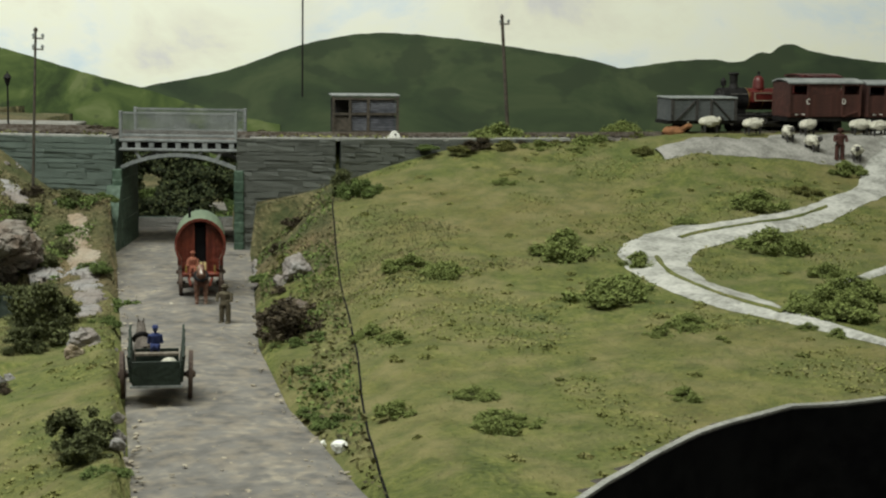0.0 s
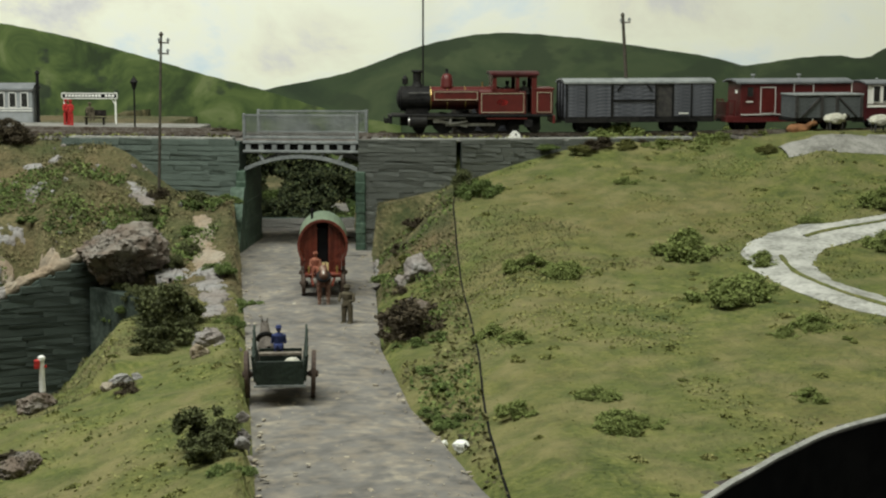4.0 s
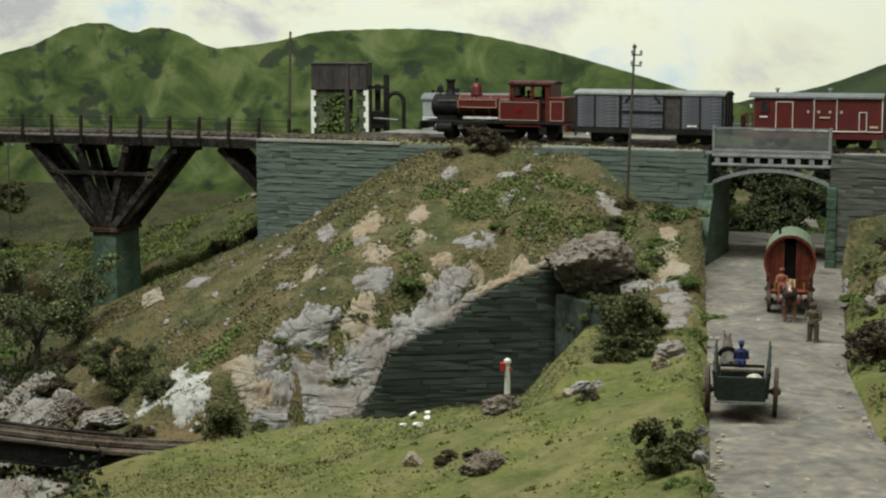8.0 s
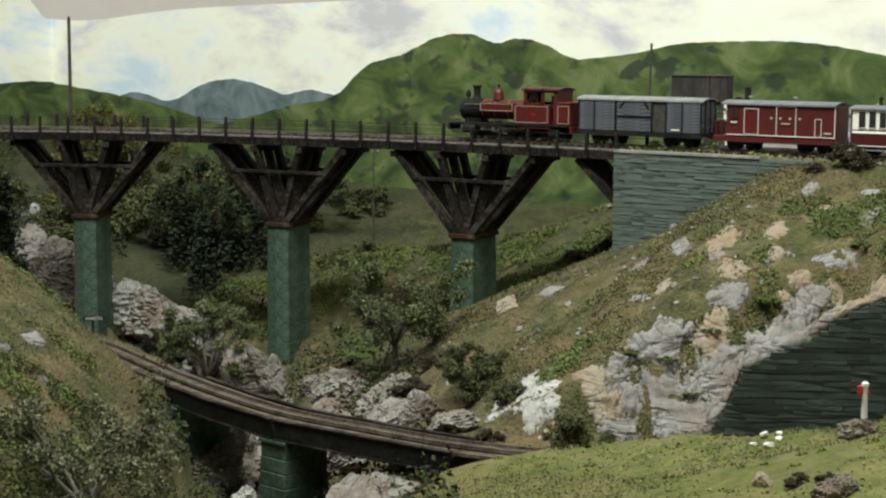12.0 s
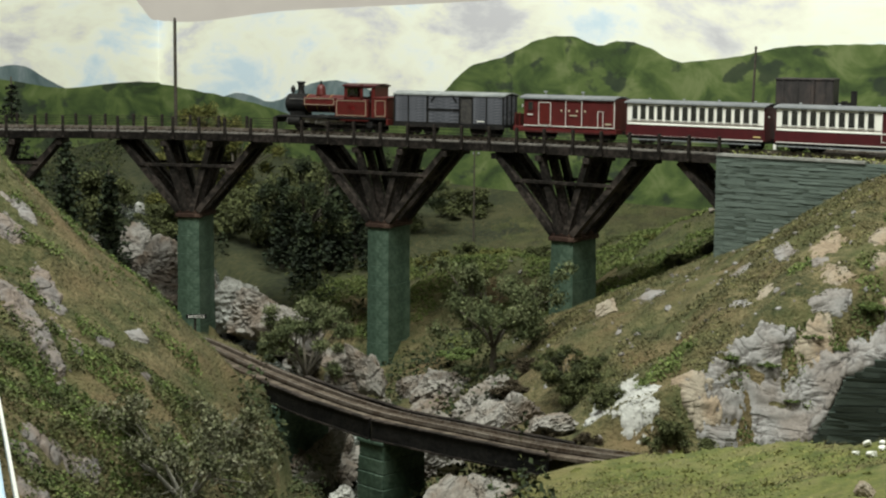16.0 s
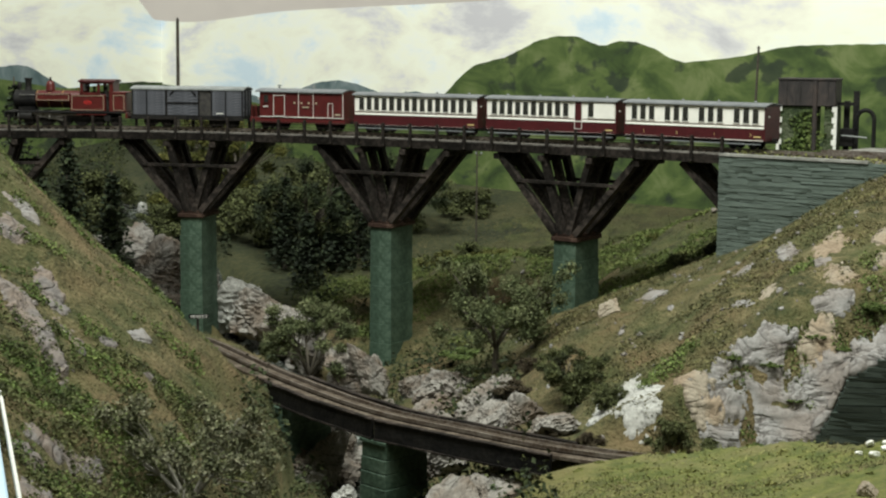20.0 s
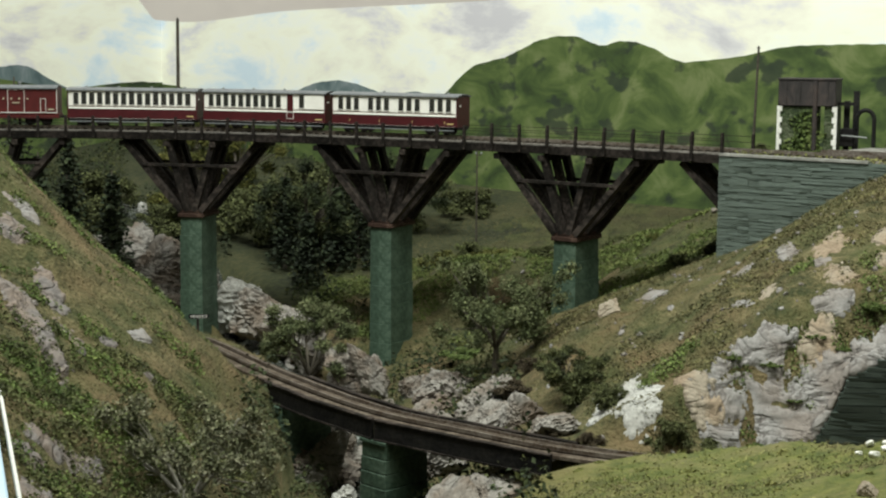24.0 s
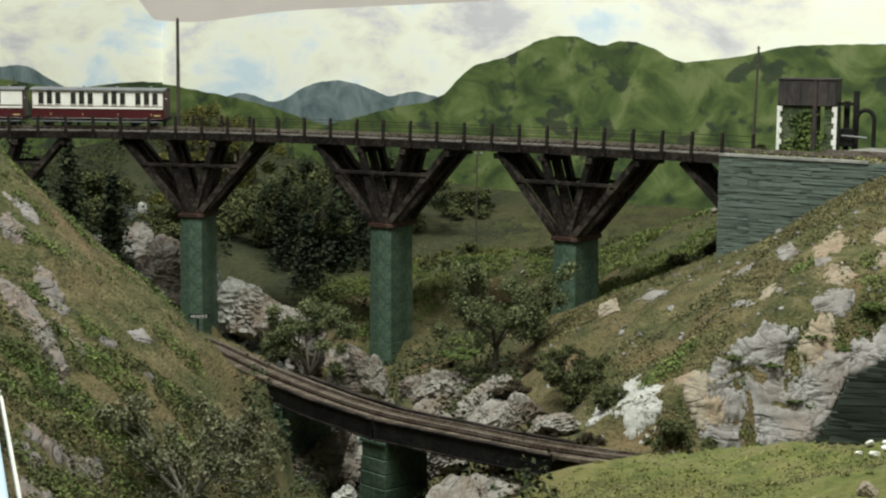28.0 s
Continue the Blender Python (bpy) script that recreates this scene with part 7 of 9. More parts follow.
rock("crag", 0.378, 0.987, 0.057, 0.048, 0.044, 8, 0, z=1.134, pick=0)
# rock that laps over the sloping top of the retaining wall
def rock_lip(start, end, rise, radius, material, label):
    """A lip of rock in long smooth plates along a line in plan, its height by rise(x)."""
    n, k = 110, 11
    verts, faces = [], []
    for i in range(n + 1):
        f = i / n
        x, y = start[0] + (end[0] - start[0]) * f, start[1] + (end[1] - start[1]) * f
        z = rise(x)
        step = noise.noise((x * 95, 3.1, 0)) + 0.5 * noise.noise((x * 260, 1.7, 0))
        for j in range(k):
            a = math.pi * (-0.30 + 1.4 * j / (k - 1))
            p = Vector((x * 70, a * 0.8, 0))
            r = radius * (1 + 0.55 * step + 0.35 * noise.noise(p + Vector((0, 0, 5))) + 0.14 * noise.noise(p * 4))
            r *= min(1, 8 * f + 0.2, 8 * (1 - f) + 0.2)
            verts.append((x, y - r * 0.62 * math.cos(a) + 0.25 * radius, z + r * 0.8 * math.sin(a)))
    for i in range(n):
        for j in range(k - 1):
            q = i * k + j
            faces.append((q, q + k, q + k + 1, q + 1))
    return single("rock", mesh_of("rock", verts, faces, material, True), None, Matrix.Identity(4), label, "rock", "pale rock patches")


rock_lip((0.228, 1.0160), (0.318, 1.0045), lambda x: LOW - 0.006 + wall_top((x - 0.232) * 1.008), 0.0075, M["pale_rock"], "pale grey rock lapping over the sloping wall top")
rock_lip((0.308, 1.0060), (0.366, 0.9990), lambda x: LOW - 0.006 + wall_top((x - 0.232) * 1.008), 0.0055, M["tan_rock"], "tan rock lapping over the wall top")
mx, my, _ = LOWER.at(LU_PORTAL)
for dx, dy, z, size in ((0.004, 0.006, 1.098, 0.020), (-0.004, 0.014, 1.094, 0.022), (-0.003, -0.005, 1.104, 0.018)):
    bush("green", mx + dx, my + dy, size, 0.9, z)
for dx, dy, size in ((0.0, -0.014, 0.020), (0.002, 0.004, 0.018), (0.004, -0.028, 0.022), (-0.002, 0.018, 0.016)):
    bush("dark", mx + dx, my + dy, size, 0.7, LOW + 0.076)
for x, y, size in ((0.245, 1.052, 0.013), (0.262, 1.046, 0.012), (0.215, 1.043, 0.015), (0.200, 1.012, 0.012), (0.228, 1.030, 0.010), (0.190, 1.042, 0.012), (0.250, 1.026, 0.010)):
    bush("green", x, y, size, 0.55, on_ground(x, y) + 0.0015)
for u, off, size in ((1.70, -0.05, 0.040), (1.73, -0.08, 0.045), (1.68, -0.10, 0.040), (1.72, -0.13, 0.050), (1.65, -0.07, 0.030)):
    x, y, _ = MAIN.at(u, off)
    bush("dark", x, y, size, 0.55)
rock("tan", 0.132, 1.275, 0.026, 0.020, 0.016, 30)
# gorge: boulders and ledges round the pier and along the lower line
for kind, x, y, sx, sz in (("gorge", -0.060, 1.47, 0.050, 0.06), ("gorge", -0.09, 1.50, 0.05, 0.045), ("gorge", -0.02, 1.40, 0.03, 0.026), ("ledge", 0.005, 1.335, 0.060, 0.055), ("ledge", 0.030, 1.22, 0.05, 0.045), ("gorge", -0.015, 1.30, 0.044, 0.036), ("gorge", 0.055, 1.14, 0.036, 0.036), ("gorge", 0.040, 1.17, 0.04, 0.035), ("gorge", 0.075, 1.06, 0.032, 0.030), ("gorge", -0.045, 1.36, 0.036, 0.030), ("gorge", 0.0, 1.24, 0.04, 0.04), ("gorge", -0.145, 1.61, 0.055, 0.06), ("gorge", -0.125, 1.58, 0.05, 0.045), ("gorge", -0.21, 1.70, 0.05, 0.06), ("chalk", -0.235, 1.735, 0.035, 0.055), ("gorge", -0.19, 1.68, 0.06, 0.06), ("ledge", -0.27, 1.80, 0.08, 0.07), ("ledge", -0.30, 1.72, 0.09, 0.06), ("gorge", -0.37, 1.88, 0.08, 0.05), ("ledge", -0.10, 1.20, 0.07, 0.06)):
    rock(kind, x, y, sx * 1.15, sx * 0.95, sz * 0.85, rng.uniform(0, 360))
for kind, x, y, sx, sz in (("gorge", -0.10, 1.27, 0.06, 0.06), ("gorge", -0.005, 1.14, 0.05, 0.05), ("gorge", -0.07, 1.24, 0.05, 0.04), ("gorge", -0.14, 1.45, 0.045, 0.04), ("gorge", -0.16, 1.52, 0.04, 0.035), ("chalk", -0.075, 1.10, 0.02, 0.014), ("chalk", -0.05, 1.16, 0.025, 0.014), ("gorge", 0.03, 1.01, 0.04, 0.035), ("gorge", 0.0, 1.0, 0.05, 0.03), ("chalk", -0.37, 2.02, 0.014, 0.035), ("chalk", -0.30, 1.90, 0.02, 0.02), ("chalk", -0.34, 1.95, 0.02, 0.025)):
    rock(kind, x, y, sx * 1.15, sx * 0.95, sz * 0.85, rng.uniform(0, 360))
for kind, x, y, z, w, h in (("chalk", -0.208, 1.67, 1.018, 0.052, 0.066), ("gorge", -0.176, 1.63, 1.008, 0.060, 0.058), ("gorge", -0.152, 1.59, 1.004, 0.050, 0.060), ("gorge", -0.126, 1.53, 0.998, 0.050, 0.050), ("ledge", -0.304, 1.76, 1.035, 0.078, 0.062), ("gorge", -0.342, 1.85, 1.050, 0.060, 0.052), ("gorge", -0.285, 1.70, 1.012, 0.055, 0.040),
                          ("gorge", -0.061, 1.40, 1.000, 0.025, 0.054), ("gorge", -0.082, 1.42, 1.000, 0.031, 0.046), ("ledge", -0.077, 1.22, 0.974, 0.030, 0.062), ("ledge", -0.091, 1.18, 0.972, 0.034, 0.055), ("chalk", -0.065, 1.10, 0.972, 0.018, 0.024)):
    rock(kind, x, y, w * 1.15, w * 0.8, h * 1.05, rng.uniform(-30, 30), 0, z=z)
for u, off, w, h in ((1.645, -0.205, 0.030, 0.012), (1.625, -0.215, 0.022, 0.009)):
    x, y, _ = MAIN.at(u, off)
    rock("gorge", x, y, w, w * 0.7, h, rng.uniform(-40, 40))
for u, off, s in ((1.67, -0.20, 0.03), (1.63, -0.225, 0.034), (1.57, -0.20, 0.022), (1.50, -0.17, 0.02), (1.60, -0.10, 0.016), (1.53, -0.09, 0.02), (1.49, -0.06, 0.018)):
    x, y, _ = MAIN.at(u, off)
    bush("gorse", x, y, s, 0.7)
# bank and verge
for kind, x, y, sx, sz in (("crag", 0.246, 0.742, 0.023, 0.014), ("crag", 0.197, 0.622, 0.018, 0.018), ("tan", 0.180, 0.668, 0.012, 0.010), ("tan", 0.314, 0.708, 0.011, 0.009), ("pale", 0.275, 0.715, 0.011, 0.007), ("pale", 0.282, 0.711, 0.008, 0.006), ("tan", 0.268, 0.712, 0.007, 0.006), ("crag", 0.470, 0.768, 0.022, 0.018), ("crag", 0.458, 0.775, 0.014, 0.012), ("pale", 0.337, 0.752, 0.016, 0.014), ("pale", 0.520, 0.842, 0.024, 0.018), ("pale", 0.508, 0.846, 0.014, 0.010)):
    rock(kind, x, y, sx, sx * 0.8, sz, rng.uniform(0, 360))
for x, y, s in ((0.342, 0.524, 0.0075), (0.347, 0.545, 0.0055), (0.209, 0.776, 0.0048), (0.202, 0.768, 0.0040), (0.207, 0.758, 0.0056), (0.213, 0.766, 0.0040), (0.215, 0.772, 0.0036)):
    rock("white", x, y, s, s, s * 0.8, rng.uniform(0, 360), 0, s * 0.15)


def scatter(n, keep, x0, x1, y0, y1):
    """Random points of the land where keep(x, y, u, v) holds."""
    x, y = nr.uniform(x0, x1, n), nr.uniform(y0, y1, n)
    u, v = MAIN.near(x, y)
    ok = keep(x, y, u, v) & (y > layout_front(x) + 0.004)
    x, y = x[ok], y[ok]
    return np.stack([x, y, ground(x, y)], -1)


def off_lane(x, y):
    l, r = lane_edges(y)
    return (x < l - 0.003) | (x > r + 0.003)


# short turf on the field and the bank, longer dry grass on the wild slopes
spread_ = [scatter(4000, lambda x, y, u, v: (x > joint_x(y)) & (v > 0.034), 0.25 + 0.16 * k, 0.25 + 0.16 * (k + 1), 0.36, 1.0) for k in range(4)]
tagged(new("field_grass", blades("field_grass", np.concatenate(spread_), 0.0006, 0.0006, M["grass_blade"], 3.0)), "short green and straw-coloured static grass", "grass", kind="stuff")
pts = scatter(150000, lambda x, y, u, v: (x < lane_edges(y)[0] - 0.004) & (x > 0.02) & (v > 0.25), 0.0, 0.4, 0.44, 0.93)
pts = pts[pts[:, 2] > 1.045]
tagged(new("bank_grass", blades("bank_grass", pts[::30], 0.0006, 0.0006, M["grass_blade"], 3.0)), "short green static grass on the bank", "grass", kind="stuff")


def wild(x, y, u, v):
    return off_lane(x, y) & ((v > 0.02) | (u < 1.70)) & (v < 0.9)


pts = np.concatenate([scatter(150000, lambda x, y, u, v: wild(x, y, u, v) & (fbm(x, y, 30, 31) > -0.25), 0.0, 0.62, 0.72, 1.55), scatter(90000, lambda x, y, u, v: wild(x, y, u, v), -0.32, 0.02, 0.75, 1.6), scatter(30000, lambda x, y, u, v: wild(x, y, u, v) & (v > 0), -0.1, 0.35, 1.3, 1.6), scatter(60000, lambda x, y, u, v: (v < 0.02) & (u > 1.28) & (u < 1.77) & (ground(x, y) < 1.18), -0.15, 0.42, 1.35, 2.0)])
tagged(new("hillside_grass", blades("hillside_grass", pts[pts[:, 2] > 0.99], 0.0012, 0.0007, M["hay_blade"], 2.2)), "long dry olive and straw grass on the slopes", "grass", kind="stuff")


GREEN = ((0.452, 0.968, 0.012), (0.455, 1.000, 0.011), (0.425, 0.900, 0.011), (0.405, 0.925, 0.012), (0.398, 0.985, 0.014), (0.47, 1.045, 0.013), (0.359, 1.116, 0.036), (0.414, 1.116, 0.024), (0.333, 1.157, 0.016), (0.378, 1.073, 0.019), (0.291, 1.065, 0.017), (0.277, 1.056, 0.009), (0.346, 1.059, 0.010), (0.151, 1.065, 0.019), (0.165, 1.077, 0.013), (0.136, 1.051, 0.008), (0.408, 1.054, 0.017),
         (0.431, 0.990, 0.012), (0.430, 0.916, 0.009), (0.421, 0.938, 0.008), (0.429, 1.045, 0.015), (0.289, 1.103, 0.010), (0.247, 1.115, 0.009), (0.194, 1.036, 0.009), (0.232, 1.047, 0.010), (0.241, 1.034, 0.008), (0.260, 1.050, 0.007), (0.398, 1.006, 0.010), (0.327, 1.063, 0.009), (0.196, 1.017, 0.009))
GREEN_LEFT = ((-0.243, 0.925, 0.012), (-0.201, 0.973, 0.020), (-0.221, 0.924, 0.024), (-0.207, 0.816, 0.020), (-0.185, 0.907, 0.028), (-0.170, 1.008, 0.018), (-0.271, 1.081, 0.010), (-0.256, 1.082, 0.009), (-0.223, 1.026, 0.009), (-0.172, 1.094, 0.013),
              (-0.234, 0.877, 0.020), (-0.188, 0.819, 0.022), (-0.166, 0.887, 0.022), (-0.15, 0.95, 0.022), (-0.14, 0.85, 0.03), (-0.155, 0.80, 0.03))


def ivy(x, y, u, v):
    """Green creepers in blots with frayed edges, and a thin sprinkling between."""
    k = np.where(x < 0, 0.05, -1.0)
    for a, b, r in GREEN + GREEN_LEFT:
        k = np.maximum(k, 1 - np.hypot(x - a, y - b) / (1.25 * r))
    return off_lane(x, y) & (v > 0.02) & (k + 0.35 * fbm(x, y, 130, 18) + 0.25 * fbm(x, y, 42, 17) > 0.32)


pts = np.concatenate([scatter(210000, lambda x, y, u, v: ivy(x, y, u, v) & (v < 0.36) & (u < 2.13), 0.05, 0.56, 0.74, 1.25), scatter(130000, lambda x, y, u, v: ivy(x, y, u, v), -0.34, -0.08, 0.74, 1.3),
                      scatter(60000, lambda x, y, u, v: (fbm(x, y, 42, 17) + 0.6 * fbm(x, y, 130, 18) > 0.0) & (x > lane_edges(y)[1] + 0.004) & (x < joint_x(y) - 0.002), 0.3, 0.72, 0.42, 1.0)])
pts[:, 2] += nr.uniform(0, 0.0045, len(pts))
tagged(new("creeping_foliage", leaf_mesh("creeping_foliage", pts[pts[:, 2] > 1.036], 0.0013, M["leaf_green"], 0.3)), "patches of bright green creeping foliage", "foliage", kind="stuff")
pts = scatter(2600, lambda x, y, u, v: off_lane(x, y) & (v > 0.03) & (v < 0.42) & (u < 2.12), 0.05, 0.5, 0.95, 1.5)
bm = bmesh.new()
for k, (x, y, z) in enumerate(pts[:260]):
    s = 0.0010 + 0.0024 * rng.random() ** 2
    ball(s, pose(x, y, z, rng.uniform(0, 90), 0, rng.uniform(0, 360)), bm, 1, 0.5, k, 0.6)
single("scattered_stones", bm, M["pale_rock"], Matrix.Identity(4), "small pale stones scattered over the hillside", "stones", kind="stuff")
# low scrub and white stones on the slope behind the viaduct
pts = scatter(200000, lambda x, y, u, v: (v < 0.0) & (v > -0.30) & (u > 1.24) & (u < 1.79) & (ground(x, y) < 1.17) & (fbm(x, y, 34, 91) + 0.7 * fbm(x, y, 120, 92) > -0.12), -0.2, 0.42, 1.35, 2.0)
pts[:, 2] += nr.uniform(0, 0.004, len(pts))
tagged(new("slope_scrub", leaf_mesh("slope_scrub", pts, 0.0017, M["leaf_scrub"], 0.3)), "olive green scrub on the slope behind the viaduct", "foliage", kind="stuff")
for u, off, sz in ((1.50, -0.04, 0.007), (1.53, -0.10, 0.006), (1.515, -0.07, 0.005), (1.47, -0.12, 0.006), (1.56, -0.05, 0.005), (1.44, -0.09, 0.007), (1.49, -0.15, 0.006), (1.54, -0.16, 0.005), (1.45, -0.14, 0.005), (1.58, -0.13, 0.006), (1.42, -0.16, 0.007), (1.60, -0.06, 0.005)):
    x, y, _ = MAIN.at(u, off)
    rock("stone", x, y, sz, sz * 0.8, sz * 0.8, rng.uniform(0, 360), 0, 0.0008)
bm = bmesh.new()
for k in range(420):
    y = 0.42 + 0.60 * rng.random() ** 1.6
    l, r = lane_edges(np.array(y))
    f = rng.random()
    f = f if k % 3 else (0.06 * rng.random() if k % 2 else 1 - 0.08 * rng.random())
    size = 0.0004 + 0.0011 * rng.random() ** 3
    ball(size, pose(float(l) + float(r - l) * f, y, ROAD + 0.0010, 0, 0, rng.uniform(0, 360)) @ Matrix.Diagonal((1.3, 0.9, 0.45, 1)), bm, 1, 0.5, k)
single("road_pebbles", bm, M["pebble"], Matrix.Identity(4), "cream and grey pebbles trodden into the road", "stones", kind="stuff")
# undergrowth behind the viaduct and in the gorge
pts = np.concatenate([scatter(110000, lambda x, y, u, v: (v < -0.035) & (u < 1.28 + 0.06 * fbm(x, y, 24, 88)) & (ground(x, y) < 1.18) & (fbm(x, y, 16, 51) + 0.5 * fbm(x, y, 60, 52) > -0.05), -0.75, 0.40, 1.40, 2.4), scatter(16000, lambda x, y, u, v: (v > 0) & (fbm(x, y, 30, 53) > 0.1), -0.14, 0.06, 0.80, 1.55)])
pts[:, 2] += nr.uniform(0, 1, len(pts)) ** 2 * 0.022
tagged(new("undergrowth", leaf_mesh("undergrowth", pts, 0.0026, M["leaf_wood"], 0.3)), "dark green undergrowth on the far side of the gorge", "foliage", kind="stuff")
pts = scatter(26000, lambda x, y, u, v: (x > lane_edges(y)[1] + 0.003) & (x < joint_x(y) - 0.001) & (fbm(x, y, 55, 54) > -0.15), 0.3, 0.72, 0.42, 1.0)
pts[:, 2] += nr.uniform(0, 0.004, len(pts))
tagged(new("heather", leaf_mesh("heather", pts, 0.0017, M["leaf_heath"], 0.3)), "brown-green heather on the verge of the road", "foliage", kind="stuff")
pts = scatter(90000, lambda x, y, u, v: (fbm(x, y, 36, 55) + 0.5 * fbm(x, y, 110, 56) > 0.0) & (ground(x, y) < 1.12), -0.29, -0.05, 0.62, 1.05)
pts[:, 2] += nr.uniform(0, 0.005, len(pts))
tagged(new("brambles", leaf_mesh("brambles", pts, 0.0014, M["leaf_bramble"], 0.3)), "olive green brambles on the foot of the hill", "foliage", kind="stuff")
pts = scatter(150000, lambda x, y, u, v: off_lane(x, y) & (v > 0.026) & (v < 0.34) & (u < 2.14) & (fbm(x, y, 26, 61) + 0.6 * fbm(x, y, 95, 62) > 0.05), 0.03, 0.56, 0.74, 1.45)
pts[:, 2] += nr.uniform(0, 0.0022, len(pts))
tagged(new("dry_scrub", leaf_mesh("dry_scrub", pts[pts[:, 2] > 1.04], 0.0012, M["leaf_heath"], 0.4)), "brown and olive dry scrub on the hillside", "foliage", kind="stuff")
pts = np.concatenate([scatter(70000, lambda x, y, u, v: (x > joint_x(y) + 0.002) & (v > 0.036) & (fbm(x, y, 20, 71) + 0.7 * fbm(x, y, 70, 72) > 0.22), 0.28, 1.0, 0.38, 1.0), scatter(18000, lambda x, y, u, v: (x < lane_edges(y)[0] - 0.004) & (x > 0.03) & (v > 0.25) & (fbm(x, y, 20, 73) + 0.7 * fbm(x, y, 70, 74) > 0.3), 0.03, 0.4, 0.44, 0.93)])
pts[:, 2] += nr.uniform(-0.0002, 0.0010, len(pts))
spots = scatter(420, lambda x, y, u, v: ((x > joint_x(y) + 0.004) & (v > 0.04)) | ((x < lane_edges(y)[0] - 0.012) & (x > 0.04) & (v > 0.27)), 0.04, 1.0, 0.40, 1.0)
near_by = np.repeat(np.arange(len(spots)), 70)
reach = nr.uniform(0.0012, 0.0042, len(spots))[near_by]
ang, far = nr.uniform(0, 6.283, len(near_by)), np.sqrt(nr.rand(len(near_by)))
px, py = spots[near_by, 0] + reach * far * np.cos(ang), spots[near_by, 1] + reach * far * np.sin(ang)
pts = np.concatenate([pts, np.stack([px, py, ground(px, py) + reach * 0.5 * (1 - far ** 2) * nr.rand(len(near_by))], -1)])
tagged(new("field_tufts", leaf_mesh("field_tufts", pts, 0.0011, M["leaf_tuft"], 0.5)), "low green and straw tufts over the turf", "grass", kind="stuff")
pts = scatter(90000, lambda x, y, u, v: (v > 0.0125) & (v < 0.0275) & ((u > 1.75) & (u < 2.11) | (u > 2.22) & (u < 2.5)) & (fbm(x, y, 60, 81) > -0.35), 0.2, 0.95, 0.85, 1.45)
pts[:, 2] = RAIL - 0.0045 + nr.uniform(0, 1, len(pts)) ** 2 * 0.0042
tagged(new("trackside_grass", leaf_mesh("trackside_grass", pts, 0.0016, M["leaf_tuft"], 0.2)), "green and straw grass along the edge of the track", "grass", kind="stuff")

# ---- ground surfaces laid on the land ----
def ribbon(name, points, width, lift, material, label, kind="structure", category="path", rounds=30, ragged=0.0, across=8):
    """A strip that follows the land along a smooth line."""
    line = Line(points, rounds=rounds)
    n = max(8, int(line.end / 0.005))
    verts, faces = [], []
    for i in range(n + 1):
        x, y, a = line.at(line.end * i / n)
        w = width(i / n) if callable(width) else width
        out = [w * 0.5 * (1 + ragged * (1.1 * noise.noise((i * 0.09, s, 0)) + 0.9 * noise.noise((i * 0.33, s, 5)) + 0.6 * noise.noise((i * 0.9, s, 9)))) for s in (3.7, 8.2)]
        reach = [-out[0] + (out[0] + out[1]) * j / across for j in range(across + 1)]
        px = np.array([x + r * math.sin(a) for r in reach])
        py = np.array([y - r * math.cos(a) for r in reach])
        pz = ground(px, py)
        for j in range(across + 1):
            edge = abs(j / across - 0.5) * 2
            verts.append((px[j], py[j], float(pz[j]) + lift * (1 - 0.9 * edge ** 3)))
    k = across + 1
    for i in range(n):
        for j in range(across):
            a = i * k + j
            faces.append((a, a + 1, a + k + 1, a + k))
    ob = new(name, mesh_of(name, verts, faces, material, True))
    return tagged(ob, label, category, kind=kind)


FIELD_PATH = [(1.08, 0.845), (1.01, 0.790), (0.955, 0.751), (0.903, 0.724), (0.845, 0.710), (0.801, 0.703), (0.770, 0.707), (0.744, 0.714), (0.716, 0.716), (0.692, 0.708), (0.672, 0.690), (0.655, 0.664), (0.645, 0.640), (0.639, 0.615), (0.638, 0.588), (0.635, 0.557), (0.633, 0.533), (0.632, 0.507), (0.629, 0.480)]
PATH_AT = [0.0]
for p, q in zip(FIELD_PATH, FIELD_PATH[1:]):
    PATH_AT.append(PATH_AT[-1] + math.dist(p, q))
PATH_AT = [d / PATH_AT[-1] for d in PATH_AT]
PATH_WIDE = [0.034, 0.032, 0.028, 0.023, 0.025, 0.034, 0.037, 0.038, 0.043, 0.045, 0.040, 0.034, 0.034, 0.036, 0.032, 0.022, 0.016, 0.011, 0.008]
ribbon("field_path", FIELD_PATH, lambda f: float(np.interp(f, PATH_AT, PATH_WIDE)), 0.0022, M["path"], "pale stony cart track winding over the field", ragged=0.16)
ribbon("field_path_branch", [(0.86, 0.612), (0.781, 0.596), (0.745, 0.589), (0.704, 0.579)], lambda f: 0.013 - 0.008 * f, 0.0020, M["path"], "pale stony side track on the field", ragged=0.3)
ribbon("sheep_yard", [MAIN.at(u, 0.105)[:2] for u in (2.49, 2.55, 2.65, 2.8, 2.95, 3.1)], lambda f: 0.020 + 0.080 * min(1, f * 2.2), 0.0022, M["gravel"], "grey gravel ground beside the siding", category="ground", ragged=0.35)
ribbon("path_grass", FIELD_PATH[10:16], 0.0040, 0.0034, M["grass_ground"], "strip of grass along the middle of the track", kind="stuff", category="grass", ragged=0.8)
ribbon("path_grass", FIELD_PATH[4:9], 0.0034, 0.0034, M["grass_ground"], "broken strip of grass between the wheel ruts", kind="stuff", category="grass", ragged=1.1)
ribbon("board_joint", [(0.648, 0.992), (0.617, 0.955), (0.587, 0.909), (0.485, 0.739), (0.425, 0.637), (0.371, 0.550), (0.316, 0.452), (0.29, 0.40)], 0.0010, 0.0007, M["black_board"], "dark open joint between two baseboards", category="joint", across=2)


